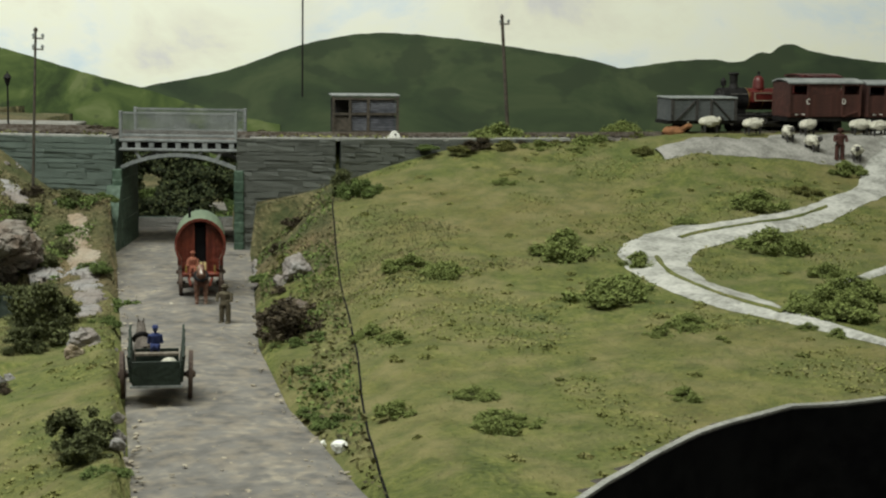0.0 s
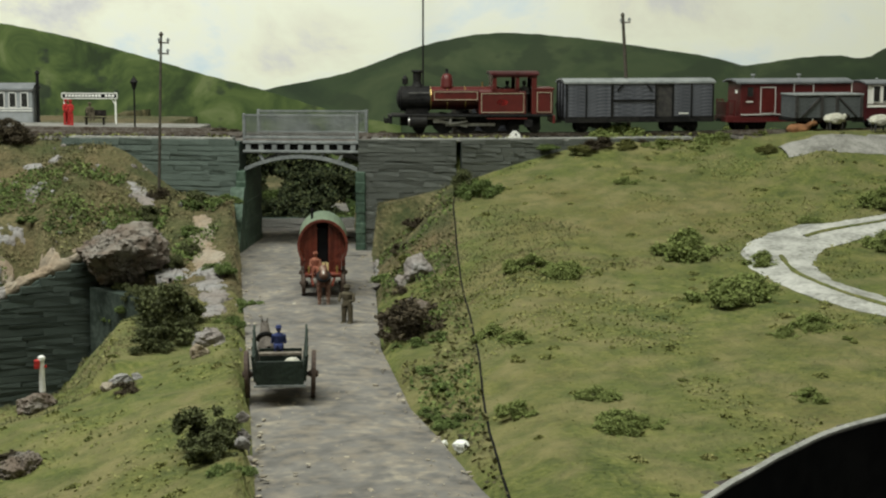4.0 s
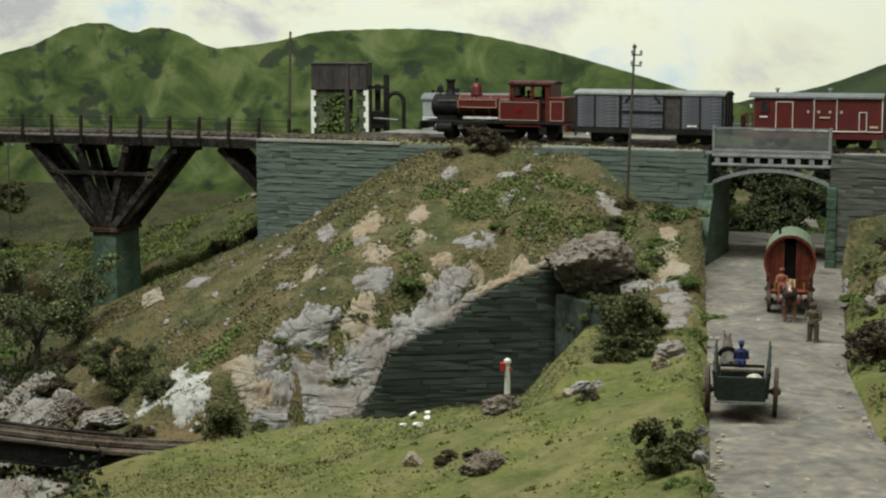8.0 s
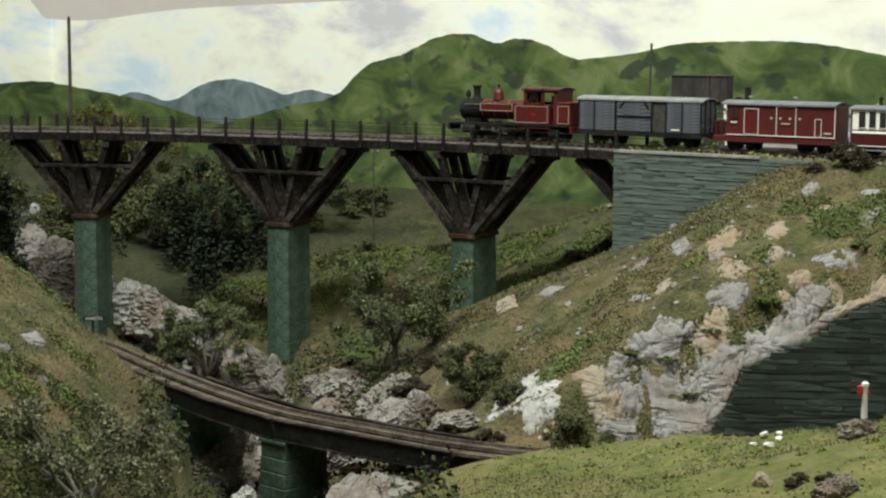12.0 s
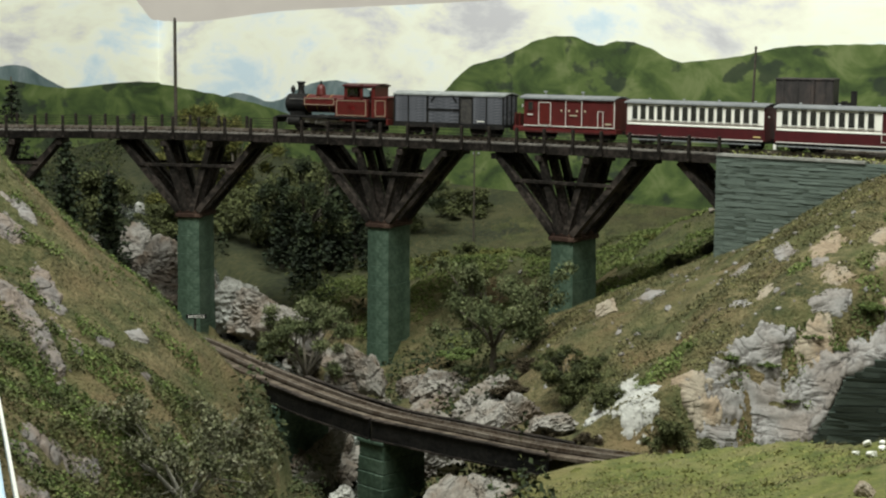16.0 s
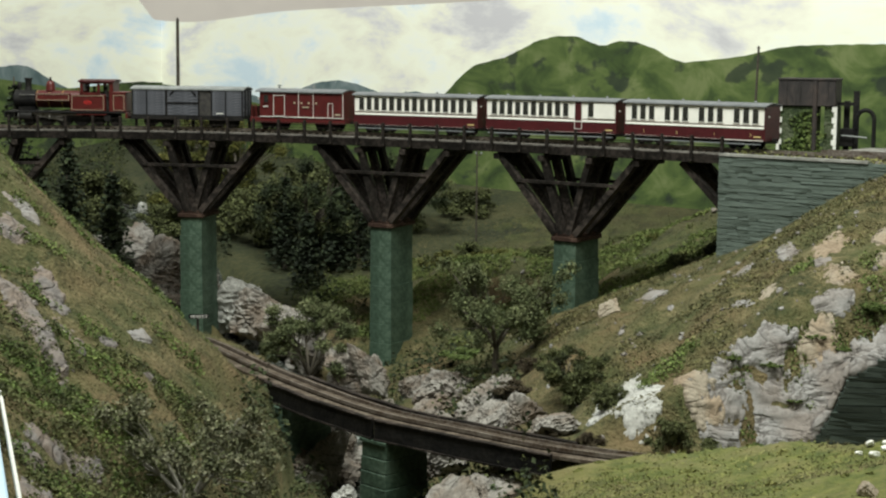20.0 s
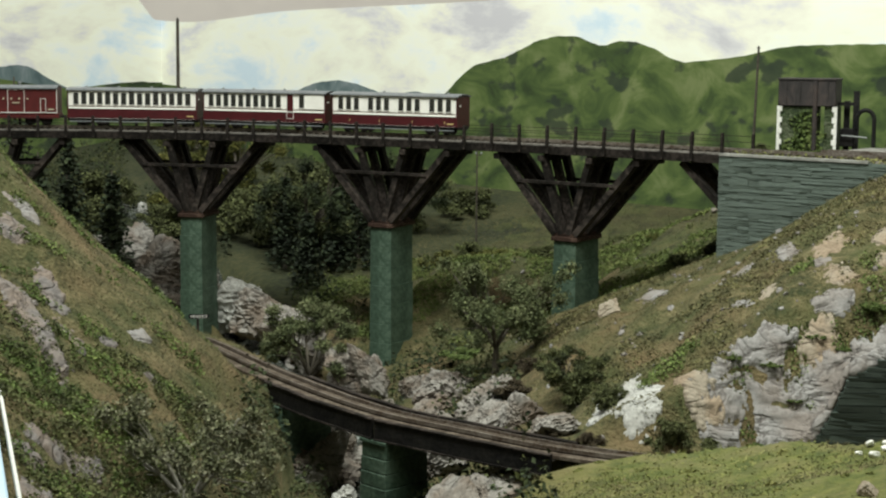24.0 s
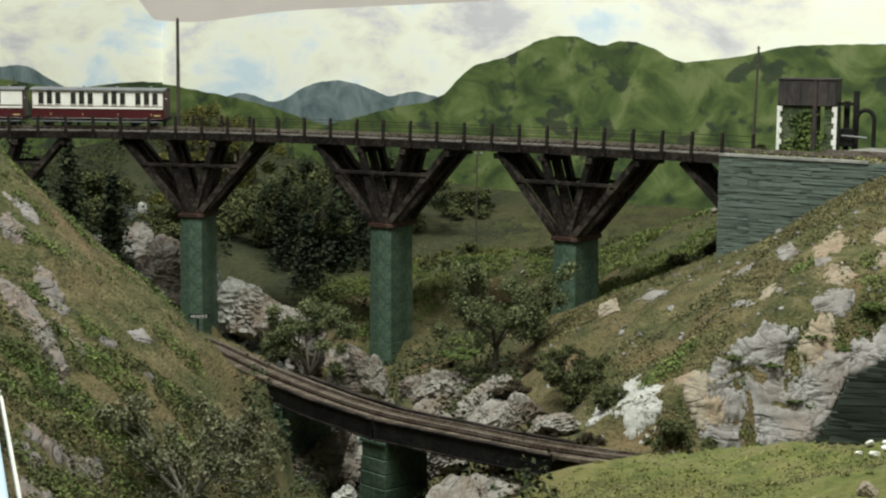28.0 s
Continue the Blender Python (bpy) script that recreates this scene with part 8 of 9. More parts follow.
def front_fascia():
    """The black front of the baseboard and its pale plaster lip."""
    xs = np.linspace(0.22, 1.2, 120)
    ys = layout_front(xs)
    zs = ground(xs, ys + 0.006)
    verts, faces = [], []
    for x, y, z in zip(xs, ys, zs):
        verts += [(x, y + 0.0020, z + 0.0010), (x, y - 0.0006, z + 0.0006), (x, y - 0.0006, z - 0.0004), (x, y + 0.0020, z - 0.004)]
    n = len(xs)
    for i in range(n - 1):
        a = 4 * i
        for j in range(4):
            faces.append((a + j, a + (j + 1) % 4, a + 4 + (j + 1) % 4, a + 4 + j))
    tagged(new("fascia_trim", mesh_of("fascia_trim", verts, faces, M["plaster_lip"])), "pale plaster lip along the baseboard front", "trim", kind="structure")
    verts, faces = [], []
    for x, y, z in zip(xs, ys, zs):
        verts += [(x, y, z - 0.0005), (x, y, 0.0), (x, y + 0.006, 0.0), (x, y + 0.006, z - 0.002)]
    for i in range(n - 1):
        a = 4 * i
        for j in range(4):
            faces.append((a + j, a + (j + 1) % 4, a + 4 + (j + 1) % 4, a + 4 + j))
    tagged(new("fascia_board", mesh_of("fascia_board", verts, faces, M["black_board"])), "plain black fascia board below the layout", "fascia", kind="structure")


front_fascia()
single("black_drape", box(1.6, 0.9, 0.91), M["black_board"], pose(0.75, 0.0, 0.0, 0, 0, -30), "plain black cloth before the layout", "drape", kind="structure")
end_board = thing("end_board", Matrix.Identity(4), "pale blue end board with a white edge", "end board")
end_m = Matrix.Translation((-0.1705, 0.643, 1.10)) @ pose(0, 0, 0, 0, 0, math.degrees(math.atan2(0.26, -0.08)) - 90)
part("panel", box(0.18, 0.62, 1.10, pose(-0.093, 0.06, -1.10), bevel=0.001), M["blue_board"], end_board, at=end_m)
part("edge_strip", box(0.0016, 0.62, 0.005, pose(-0.0008, 0.06, -0.0055), bevel=0.0006), M["white"], end_board, "white rubbed edge", at=end_m @ Matrix.Translation((0.0022, 0, 0)))



# ---- poles, lamp, signal, signs ----
def telegraph_pole(x, y, height, arms, lean=(0, 0), z=None, turn=-30, thick=1.0, label="brown timber telegraph pole with short cross-arms"):
    t = thing("telegraph_pole", pose(x, y, on_ground(x, y, 0.001) if z is None else z, lean[0], lean[1], turn), label, "telegraph pole")
    part("pole", tube(0.0011 * thick, 0.0008 * thick, height, None, None, 10), M["pole_wood"], t)
    part("finial", lathe([(0.0012, 0), (0.0016, 0.0012), (0.0006, 0.003)], pose(0, 0, height), None, 8), M["pole_wood"], t)
    for k in range(arms):
        arm = part("cross_arm", box(0.0075, 0.0010, 0.0010, pose(0.0018, 0, height - 0.005 - 0.0075 * k)), M["pole_wood"], t)
        for xx in (-0.0012, 0.0048):
            part("insulator", lathe([(0.0005, 0), (0.0011, 0.0008), (0.0011, 0.0018), (0.0004, 0.0028)], pose(xx, 0, height - 0.0038 - 0.0075 * k), None, 8), M["roof_grey"], arm)
    return t


telegraph_pole(0.448, 1.078, 0.1101, 2, (0, 2.0))
telegraph_pole(0.786, 0.972, 0.094, 1, (0, -4.0), turn=-39, thick=1.5)
telegraph_pole(0.308, 1.621, 0.098, 0, (0, 1.5), z=1.184, thick=1.3, label="slender rusty brown post beside the line")
telegraph_pole(0.040, 1.866, 0.105, 1, (0, 0), turn=0)
telegraph_pole(-0.325, 2.02, 0.24, 0, (0, 0), turn=0, thick=2.4, label="tall dark pole on the far bank")
single("hanging_rod", rod((0.905, 1.462, 1.204), (0.905, 1.462, 1.60), 0.0009, None, 6), M["black_iron"], Matrix.Identity(4), "thin dark rod hanging before the backdrop", "rod")


def platform_lamp(m):
    t = thing("platform_lamp", m, "black iron platform lamp on a fluted post", "street lamp")
    part("post", lathe([(0.0016, 0), (0.0014, 0.003), (0.0008, 0.005), (0.0007, 0.034), (0.0012, 0.035)], None, None, 10), M["black_iron"], t)
    part("lantern", lathe([(0.0014, 0), (0.0030, 0.005), (0.0030, 0.0055)], pose(0, 0, 0.035), None, 6), M["black_iron"], t)
    part("lantern_top", lathe([(0.0036, 0), (0.0018, 0.0028), (0.0006, 0.0036), (0.0005, 0.005)], pose(0, 0, 0.0405), None, 8), M["black_iron"], t)


platform_lamp(pose(0.500, 1.250, 1.194))


def signal_post(x, y):
    t = thing("signal_post", pose(x, y, on_ground(x, y, 0.001) + 0.007, 0, 0, -20), "small white post with a red lamp on a rock", "signal")
    part("post", tube(0.0016, 0.0013, 0.0155, None, None, 10), M["white"], t)
    part("cap", lathe([(0.0018, 0), (0.0018, 0.0014), (0.0008, 0.0022)], pose(0, 0, 0.0155), None, 10), M["white"], t)
    part("lamp", box(0.0026, 0.0030, 0.0042, pose(-0.0022, -0.0004, 0.0115), bevel=0.0003), M["cloth_red"], t, "red signal lamp")
    part("lens", lathe([(0.0008, 0), (0.0007, 0.0006)], pose(0.0018, -0.001, 0.0125, 90, 0, 0), None, 8), M["cloth_red"], t)


signal_post(0.2505, 0.752)


def sign_board(x, y):
    t = thing("notice_board", pose(x, y, on_ground(x, y, 0.001), 0, 0, 8), "small black whistle board lettered in white on a post", "sign")
    part("post", box(0.0022, 0.0018, 0.021, None), M["rust_wood"], t)
    part("board", box(0.0175, 0.0012, 0.0036, pose(0.001, -0.001, 0.0200), bevel=0.0002), M["black_board"], t)
    word = bpy.data.curves.new("lettering", "FONT")
    word.body, word.size, word.align_x, word.extrude = "WHISTLE", 0.0036, "CENTER", 0.0001
    word.materials.append(M["white"])
    text = new("lettering", word)
    text.parent = t
    text.matrix_basis = pose(0.001, -0.0017, 0.0205, 90, 0, 0)


sign_board(-0.209, 1.390)


# ---- station ----
def water_tower(m):
    t = thing("water_tower", m, "dark iron water tank on ivy-clad stone piers with white quoins", "water tower")
    part("tank", box(0.050, 0.040, 0.0235, pose(0, 0, 0.0395), bevel=0.0006), M["tank_iron"], t, "dark riveted iron tank")
    part("tank_rim", box(0.0515, 0.0415, 0.0016, pose(0, 0, 0.0622), bevel=0.0003), M["tank_iron"], t)
    for x in (-0.018, -0.006, 0.006, 0.018):
        part("tank_flange", box(0.0010, 0.0008, 0.0225, pose(x, -0.0203, 0.0398)), M["tank_iron"], t)
    for x, w in ((-0.0085, 0.032), (0.0205, 0.010)):
        part("stone_pier", box(w, 0.036, 0.0395, pose(x, 0, 0), bevel=0.0005), M["ivy_stone"], t, "ivy-covered stone pier")
    part("drain_pipe", tube(0.0022, 0.0022, 0.062, pose(0.0075, -0.0195, 0), None, 12), M["tank_iron"], t)
    for x, s in ((-0.0245, 1), (0.0255, -1)):
        for k in range(8):
            w = 0.0044 if k % 2 else 0.0027
            part("quoin", box(w, 0.0014, 0.0048, pose(x + s * (w / 2 - 0.0012), -0.0186, 0.0002 + 0.0049 * k), bevel=0.0002), M["white"], t)
    ivy_at = np.stack([nr.uniform(-0.021, 0.019, 900), nr.uniform(-0.0205, -0.0185, 900), 0.036 * nr.rand(900) ** 1.4], -1)
    part("ivy", leaf_mesh("ivy", ivy_at[np.abs(ivy_at[:, 0] + 0.004 * np.sin(ivy_at[:, 2] * 300)) < 0.018 - 0.25 * ivy_at[:, 2]], 0.0020, M["leaf_green"]), None, t, "green ivy creeping over the stone")
    # delivery pipe and the dark frame beside it
    part("frame_post", box(0.005, 0.005, 0.053, pose(0.041, -0.002, 0)), M["black_iron"], t)
    part("rear_frame_post", box(0.005, 0.004, 0.044, pose(0.032, 0.006, 0)), M["black_iron"], t)
    part("frame_beam", box(0.018, 0.004, 0.003, pose(0.034, -0.002, 0.040)), M["black_iron"], t)
    part("valve_chest", box(0.012, 0.010, 0.016, pose(0.034, -0.002, 0.004), bevel=0.0006), M["black_iron"], t)
    bm = bmesh.new()
    last = None
    for i in range(13):
        a = math.pi * i / 12
        p = (0.0495 - 0.0075 * math.cos(a), -0.004, 0.028 + 0.0085 * math.sin(a))
        if last:
            rod(last, p, 0.0019, bm, 8)
        last = p
    rod((0.042, -0.004, 0.028), (0.042, -0.004, 0.02), 0.0019, bm, 8)
    rod((0.057, -0.004, 0.028), (0.057, -0.004, 0.004), 0.0019, bm, 8)
    part("delivery_pipe", bm, M["black_iron"], t, "bent black delivery pipe")
    part("hand_rail", rod((0.030, -0.010, 0.014), (0.052, -0.010, 0.0125), 0.0007), M["roof_grey"], t)


M["tank_iron"] = mat("tank_iron", (0.014, 0.012, 0.012), (0.028, 0.023, 0.023), (0.05, 0.037, 0.034), scale=50, rough=0.7, stretch=(1, 1, 0.4))
M["ivy_stone"] = mat("ivy_stone", (0.020, 0.034, 0.014), (0.045, 0.068, 0.026), (0.10, 0.115, 0.07), scale=90, bump=0.9, depth=0.003, rough=0.95)
xx, yy, aa = MAIN.at(1.739, -0.135)
water_tower(pose(xx, yy, 1.193, 0, 0, math.degrees(aa) + 18))
for k, (dx, dy, s) in enumerate(((-0.02, -0.035, 0.016), (0.0, -0.032, 0.012), (0.075, 0.0, 0.018), (-0.045, -0.02, 0.018), (0.095, 0.02, 0.018))):
    bush("green" if k < 2 else "dark", xx + dx, yy + dy, s, 0.6, 1.192)


def grounded_coach(m):
    """An old coach body used as the station building."""
    t = thing("station_hut", m, "pale grey old coach body used as a station building", "hut")
    L, W = 0.078, 0.026
    part("body", box(L, W, 0.0305, pose(0, 0, 0.0015), bevel=0.0004), M["hut_grey"], t)
    part("plinth", box(L + 0.002, W + 0.002, 0.003, None), M["black_iron"], t)
    part("roof", roof_arc(L + 0.003, W + 0.003, 0.0045, 0.0318, 0.0012), M["roof_dull"], t, "dull grey vaulted roof")
    for k in range(12):
        part("panel_batten", box(0.0007, 0.0006, 0.0285, pose(-L / 2 + 0.0035 + k * 0.0065, -W / 2 - 0.0002, 0.002)), M["roof_grey"], t)
    for z in (0.0125, 0.0145, 0.0300):
        part("waist_moulding", box(L, 0.0007, 0.0007, pose(0, -W / 2 - 0.0003, z)), M["white"], t)
    for x in (0.0035, 0.0125, 0.0225, 0.0325):
        w = thing("window", pose(x, -W / 2 - 0.0004, 0.0162), "", "")
        w.parent = t
        part("pane", box(0.0052, 0.0006, 0.0118, None), M["dark_glass"], w)
        frame_lines(w, -0.0032, 0.0032, -0.0006, 0.0124, 0, M["white"], 0.0006, "window_frame")
    part("name_bar", box(0.012, 0.0005, 0.0018, pose(-0.011, -W / 2 - 0.0006, 0.0268)), M["roof_dull"], t)
    part("stove_pipe", tube(0.0014, 0.0014, 0.044, pose(L / 2 + 0.003, -0.004, 0), None, 10), M["black_iron"], t)
    part("pipe_cowl", lathe([(0.0022, 0), (0.0022, 0.0012), (0.0008, 0.003)], pose(L / 2 + 0.003, -0.004, 0.044), None, 10), M["black_iron"], t)
    for k in range(6):
        part("roof_vent", box(0.0022, 0.0022, 0.0028, pose(-L / 2 + 0.006 + 0.0045 * k, 0, 0.0362)), M["black_iron"], t)
    part("roof_lamp_box", box(0.006, 0.005, 0.0042, pose(-0.012, 0, 0.0362)), M["black_iron"], t)
    part("end_panel", box(0.0008, W - 0.003, 0.028, pose(L / 2 + 0.0004, 0, 0.002)), M["roof_dull"], t)


M["hut_grey"] = mat("hut_grey", (0.20, 0.215, 0.225), (0.28, 0.295, 0.305), scale=40, rough=0.75, bump=0.1)
xx, yy, aa = MAIN.at(1.857, -0.150)
grounded_coach(pose(xx, yy, 1.194, 0, 0, math.degrees(aa) + 8))
xx, yy, aa = MAIN.at(1.925, -0.105)
single("platform", box(0.26, 0.075, 0.0035, None, None, 0.0008), M["gravel"], pose(xx, yy, 1.1935, 0, 0, math.degrees(aa)), "low grey gravel station platform", "platform", kind="structure")


def running_in_board(m):
    t = thing("station_sign", m, "long black station name board on white posts", "sign")
    for x in (-0.0215, 0.0215):
        part("post", box(0.0013, 0.0013, 0.0265, pose(x, 0, 0)), M["white"], t)
        part("brace", bar((x * 0.98, 0, 0.0165), (x * 0.84, 0, 0.0215), 0.0007, 0.0007), M["white"], t)
    part("board", box(0.046, 0.0012, 0.0042, pose(0, -0.0008, 0.0215)), M["black_board"], t)
    frame_lines(t, -0.0235, 0.0235, 0.0212, 0.0262, -0.0015, M["white"], 0.0007, "board_frame")
    for k in range(15):
        if k != 11:
            part("lettering_bar", box(0.0019, 0.0003, 0.0020, pose(-0.0195 + 0.0028 * k, -0.0016, 0.0228)), M["white"], t)


xx, yy, aa = MAIN.at(1.955, -0.128)
running_in_board(pose(xx, yy, 1.197, 0, 0, math.degrees(aa) + 6))
bx, by, ba = MAIN.at(1.962, -0.118)
bench = thing("platform_bench", pose(bx, by, 1.197, 0, 0, math.degrees(ba)), "dark timber bench on the platform", "bench")
part("seat", box(0.018, 0.005, 0.0008, pose(0, 0, 0.0055)), M["rust_wood"], bench)
part("back", box(0.018, 0.0008, 0.005, pose(0, 0.0024, 0.0072)), M["rust_wood"], bench)
for s in (-0.0075, 0.0075):
    part("leg", box(0.0009, 0.004, 0.0055, pose(s, 0, 0)), M["rust_wood"], bench)
for k, (u, off, cloth, turn, label) in enumerate(((1.9395, -0.112, "cloth_red", 20, "model figure in a red coat on the platform"), (1.9455, -0.106, "cloth_red", -60, "model figure in a red dress on the platform"), (1.9585, -0.116, "cloth_brown", 0, "seated model figure in brown on the bench"))):
    x, y, a = MAIN.at(u, off)
    single("model_figure", figure("figure", 0.021, k == 2), M[cloth], pose(x, y, 1.1972 + (0.006 if k == 2 else 0), 0, 0, turn), label, "figurine", "model figures")
bx, by, ba = MAIN.at(2.090, -0.030)
bush("brown", bx, by, 0.022, 0.6, 1.192)
bush("brown", bx + 0.012, by - 0.004, 0.018, 0.7, 1.192)


# a white lever box beside the track
bx, by, ba = MAIN.at(2.318, 0.018)
lever = thing("lever_box", pose(bx, by, 1.1985, 0, 0, math.degrees(ba)), "small white point lever box on the ballast", "lever box")
part("base", box(0.026, 0.005, 0.0010, pose(-0.006, 0, -0.004)), M["white"], lever)
part("hood", prism([(-0.0045, -0.004), (0.0055, -0.004), (0.0042, 0.0018), (0.0018, 0.0042), (-0.0008, 0.0040), (-0.0028, 0.0010)], 0.004, None), M["white"], lever)
part("pivot", lathe([(0.0008, 0), (0.0007, 0.0006)], pose(0.0012, -0.0021, 0.0016, 90, 0, 0), None, 8), M["black_iron"], lever)
part("lever", bar((-0.002, 0, 0.0), (-0.013, 0, -0.0028), 0.001, 0.001), M["white"], lever)
for u0, u1 in ((2.215, 2.45), (1.99, 2.115)):
    sweep(MAIN, u0, u1, bar_profile(0.0245, 0.010, -0.004, -0.0022), RAIL, M["plaster_lip"], "wall_coping")
    tagged(bpy.data.objects["wall_coping" if u0 > 2.2 else "wall_coping.001"], "pale plaster coping on the retaining wall", "coping", kind="structure")
sweep(MAIN, U_ABUT, U_ABUT + 0.13, bar_profile(0.0270, 0.008, -0.0045, -0.0026), RAIL, M["plaster_lip"], "abutment_coping")
tagged(bpy.data.objects["abutment_coping"], "pale plaster coping on the abutment", "coping", kind="structure")


# ---- animals ----
def sheep(m):
    t = thing("sheep", m @ Matrix.Diagonal((1.2, 1.1, 1.05, 1)), "cream-white sheep with a dark face", "sheep", "flock of sheep")
    bm = ball(0.0048, pose(0, 0, 0.0075) @ Matrix.Diagonal((1.45, 0.85, 0.85, 1)), None, 3, 0.25, 3)
    part("fleece", bm, M["fleece"], t)
    head = ball(0.0019, pose(-0.0078, 0, 0.0092) @ Matrix.Diagonal((1.35, 0.8, 1, 1)), None, 2)
    part("head", head, M["cloth_dark"], t)
    part("neck", rod((-0.005, 0, 0.0082), (-0.0074, 0, 0.0095), 0.0021, None, 8, 0.0017), M["fleece"], t)
    for y in (-0.0013, 0.0013):
        part("ear", bar((-0.0072, y, 0.0104), (-0.0066, y * 2.2, 0.0104), 0.0007, 0.0004), M["cloth_dark"], t)
    for x in (-0.0042, 0.0042):
        for y in (-0.0019, 0.0019):
            part("leg", rod((x, y, 0), (x, y, 0.0052), 0.0006, None, 6, 0.0009), M["cloth_dark"], t)
    return t


M["fleece"] = mat("fleece", (0.52, 0.50, 0.42), (0.72, 0.70, 0.60), scale=400, bump=1.0, depth=0.001, rough=0.95)
M["cow_brown"] = mat("cow_brown", (0.16, 0.07, 0.03), (0.30, 0.14, 0.06), scale=200, rough=0.9)
M["horse_hide"] = mat("horse_hide", (0.055, 0.045, 0.038), (0.13, 0.11, 0.095), scale=150, rough=0.8)
M["horse_pied"] = mat("horse_pied", (0.10, 0.045, 0.03), (0.20, 0.10, 0.07), (0.36, 0.27, 0.22), scale=90, rough=0.85)
first = sheep(pose(0.895, 0.867, on_ground(0.895, 0.867) + 0.001, 0, 0, 165))
for x, y, turn in ((0.914, 0.841, 170), (0.927, 0.818, 60), (0.954, 0.823, 185), (0.931, 0.798, 75), (0.950, 0.772, 40), (1.002, 0.813, 160), (1.015, 0.806, 170)):
    copy_thing(first, pose(x, y, on_ground(x, y) + 0.001, 0, 0, turn))


def lying_cow(m):
    t = thing("cow", m, "brown cow lying on the gravel", "cow")
    part("body", ball(0.0055, pose(0, 0, 0.0042) @ Matrix.Diagonal((1.6, 0.95, 0.8, 1)), None, 3, 0.15, 5), M["cow_brown"], t)
    part("neck", rod((0.006, 0, 0.0055), (0.0098, 0, 0.0082), 0.0024, None, 8, 0.0018), M["cow_brown"], t)
    part("head", ball(0.0023, pose(0.0112, 0, 0.0085) @ Matrix.Diagonal((1.4, 0.8, 0.9, 1)), None, 2), M["cow_brown"], t)
    for y in (-0.0012, 0.0012):
        part("horn", rod((0.0104, y, 0.010), (0.0104, y * 2.2, 0.0118), 0.0004, None, 5), M["fleece"], t)
    for x in (-0.005, 0.004):
        part("leg", bar((x, -0.0045, 0.001), (x + 0.005, -0.0055, 0.001), 0.0016, 0.0014), M["cow_brown"], t)


lying_cow(pose(0.8763, 0.886, on_ground(0.8763, 0.886) + 0.0005, 0, 0, -35))
single("shepherd_figure", figure("figure", 0.0225), M["brown_wagon"], pose(0.939, 0.779, on_ground(0.939, 0.779) + 0.001, 0, 0, -30) @ Matrix.Diagonal((1.4, 1.4, 1, 1)), "dark brown model shepherd figure beside the flock", "figurine")


def horse(m, hide, label, s=1.0):
    """A standing draught horse, head towards -y."""
    t = thing("horse", m @ Matrix.Diagonal((s, s, s, 1)), label, "horse")
    part("body", ball(0.0056, pose(0, 0.004, 0.0150) @ Matrix.Diagonal((0.78, 1.75, 0.9, 1)), None, 3, 0.1, 2), hide, t)
    part("neck", rod((0, -0.0045, 0.0165), (0, -0.0098, 0.0232), 0.0033, None, 10, 0.0020), hide, t)
    part("head", rod((0, -0.0092, 0.0240), (0, -0.0135, 0.0192), 0.0021, None, 8, 0.0013), hide, t)
    part("blaze", bar((0, -0.0115, 0.0236), (0, -0.0140, 0.0204), 0.0007, 0.0005), M["white"], t, "white blaze")
    for x in (-0.001, 0.001):
        part("ear", rod((x, -0.0086, 0.0250), (x * 1.4, -0.0084, 0.0270), 0.0006, None, 5, 0.0002), hide, t)
    for x in (-0.0026, 0.0026):
        for y in (-0.0035, 0.0115):
            part("leg", rod((x, y, 0), (x, y, 0.0125), 0.0010, None, 7, 0.0018), hide, t)
    part("collar", lathe([(0.0040, 0), (0.0046, 0.0009), (0.0040, 0.0018)], pose(0, -0.0048, 0.0172, 50, 0, 0), None, 14), M["black_iron"], t, "black harness collar")
    part("tail", rod((0, 0.0135, 0.0175), (0, 0.0150, 0.0075), 0.0009, None, 6, 0.0004), M["black_iron"], t)
    return t


def cart_wheel(parent, x, y, r, material, name="wheel", spokes=10, lean=0):
    """A spoked wheel standing in the plane across x."""
    w = thing(name, pose(x, y, r, 0, lean, 0), "", "")
    w.parent = parent
    side = pose(0, 0, 0, 0, 90, 0)
    tmp = bmesh.new()
    lathe([(r * 0.84, -0.0011), (r, -0.0011), (r, 0.0011), (r * 0.84, 0.0011)], side, tmp, 28)
    part("rim", tmp, material, w)
    part("hub", lathe([(r * 0.10, -0.0026), (r * 0.17, -0.0014), (r * 0.17, 0.0014), (r * 0.10, 0.0026)], side, None, 12), material, w)
    for k in range(spokes):
        a = 2 * math.pi * k / spokes
        part("spoke", rod((0, r * 0.12 * math.cos(a), r * 0.12 * math.sin(a)), (0, r * 0.86 * math.cos(a), r * 0.86 * math.sin(a)), 0.0006, None, 5), material, w)
    return w


M["cart_green"] = mat("cart_green", (0.005, 0.012, 0.008), (0.013, 0.026, 0.017), scale=60, rough=0.7, vary=0.08)
M["cart_wheel"] = mat("cart_wheel", (0.045, 0.028, 0.022), (0.09, 0.06, 0.045), scale=80, rough=0.8)
M["cart_floor"] = mat("cart_floor", (0.12, 0.10, 0.08), (0.24, 0.21, 0.17), scale=80, rough=0.9, stretch=(1, 0.3, 1))
M["vardo_red"] = mat("vardo_red", (0.080, 0.013, 0.008), (0.155, 0.030, 0.015), scale=60, rough=0.5, vary=0.12)
M["vardo_canvas"] = mat("vardo_canvas", (0.11, 0.15, 0.10), (0.17, 0.22, 0.15), scale=50, rough=0.9)


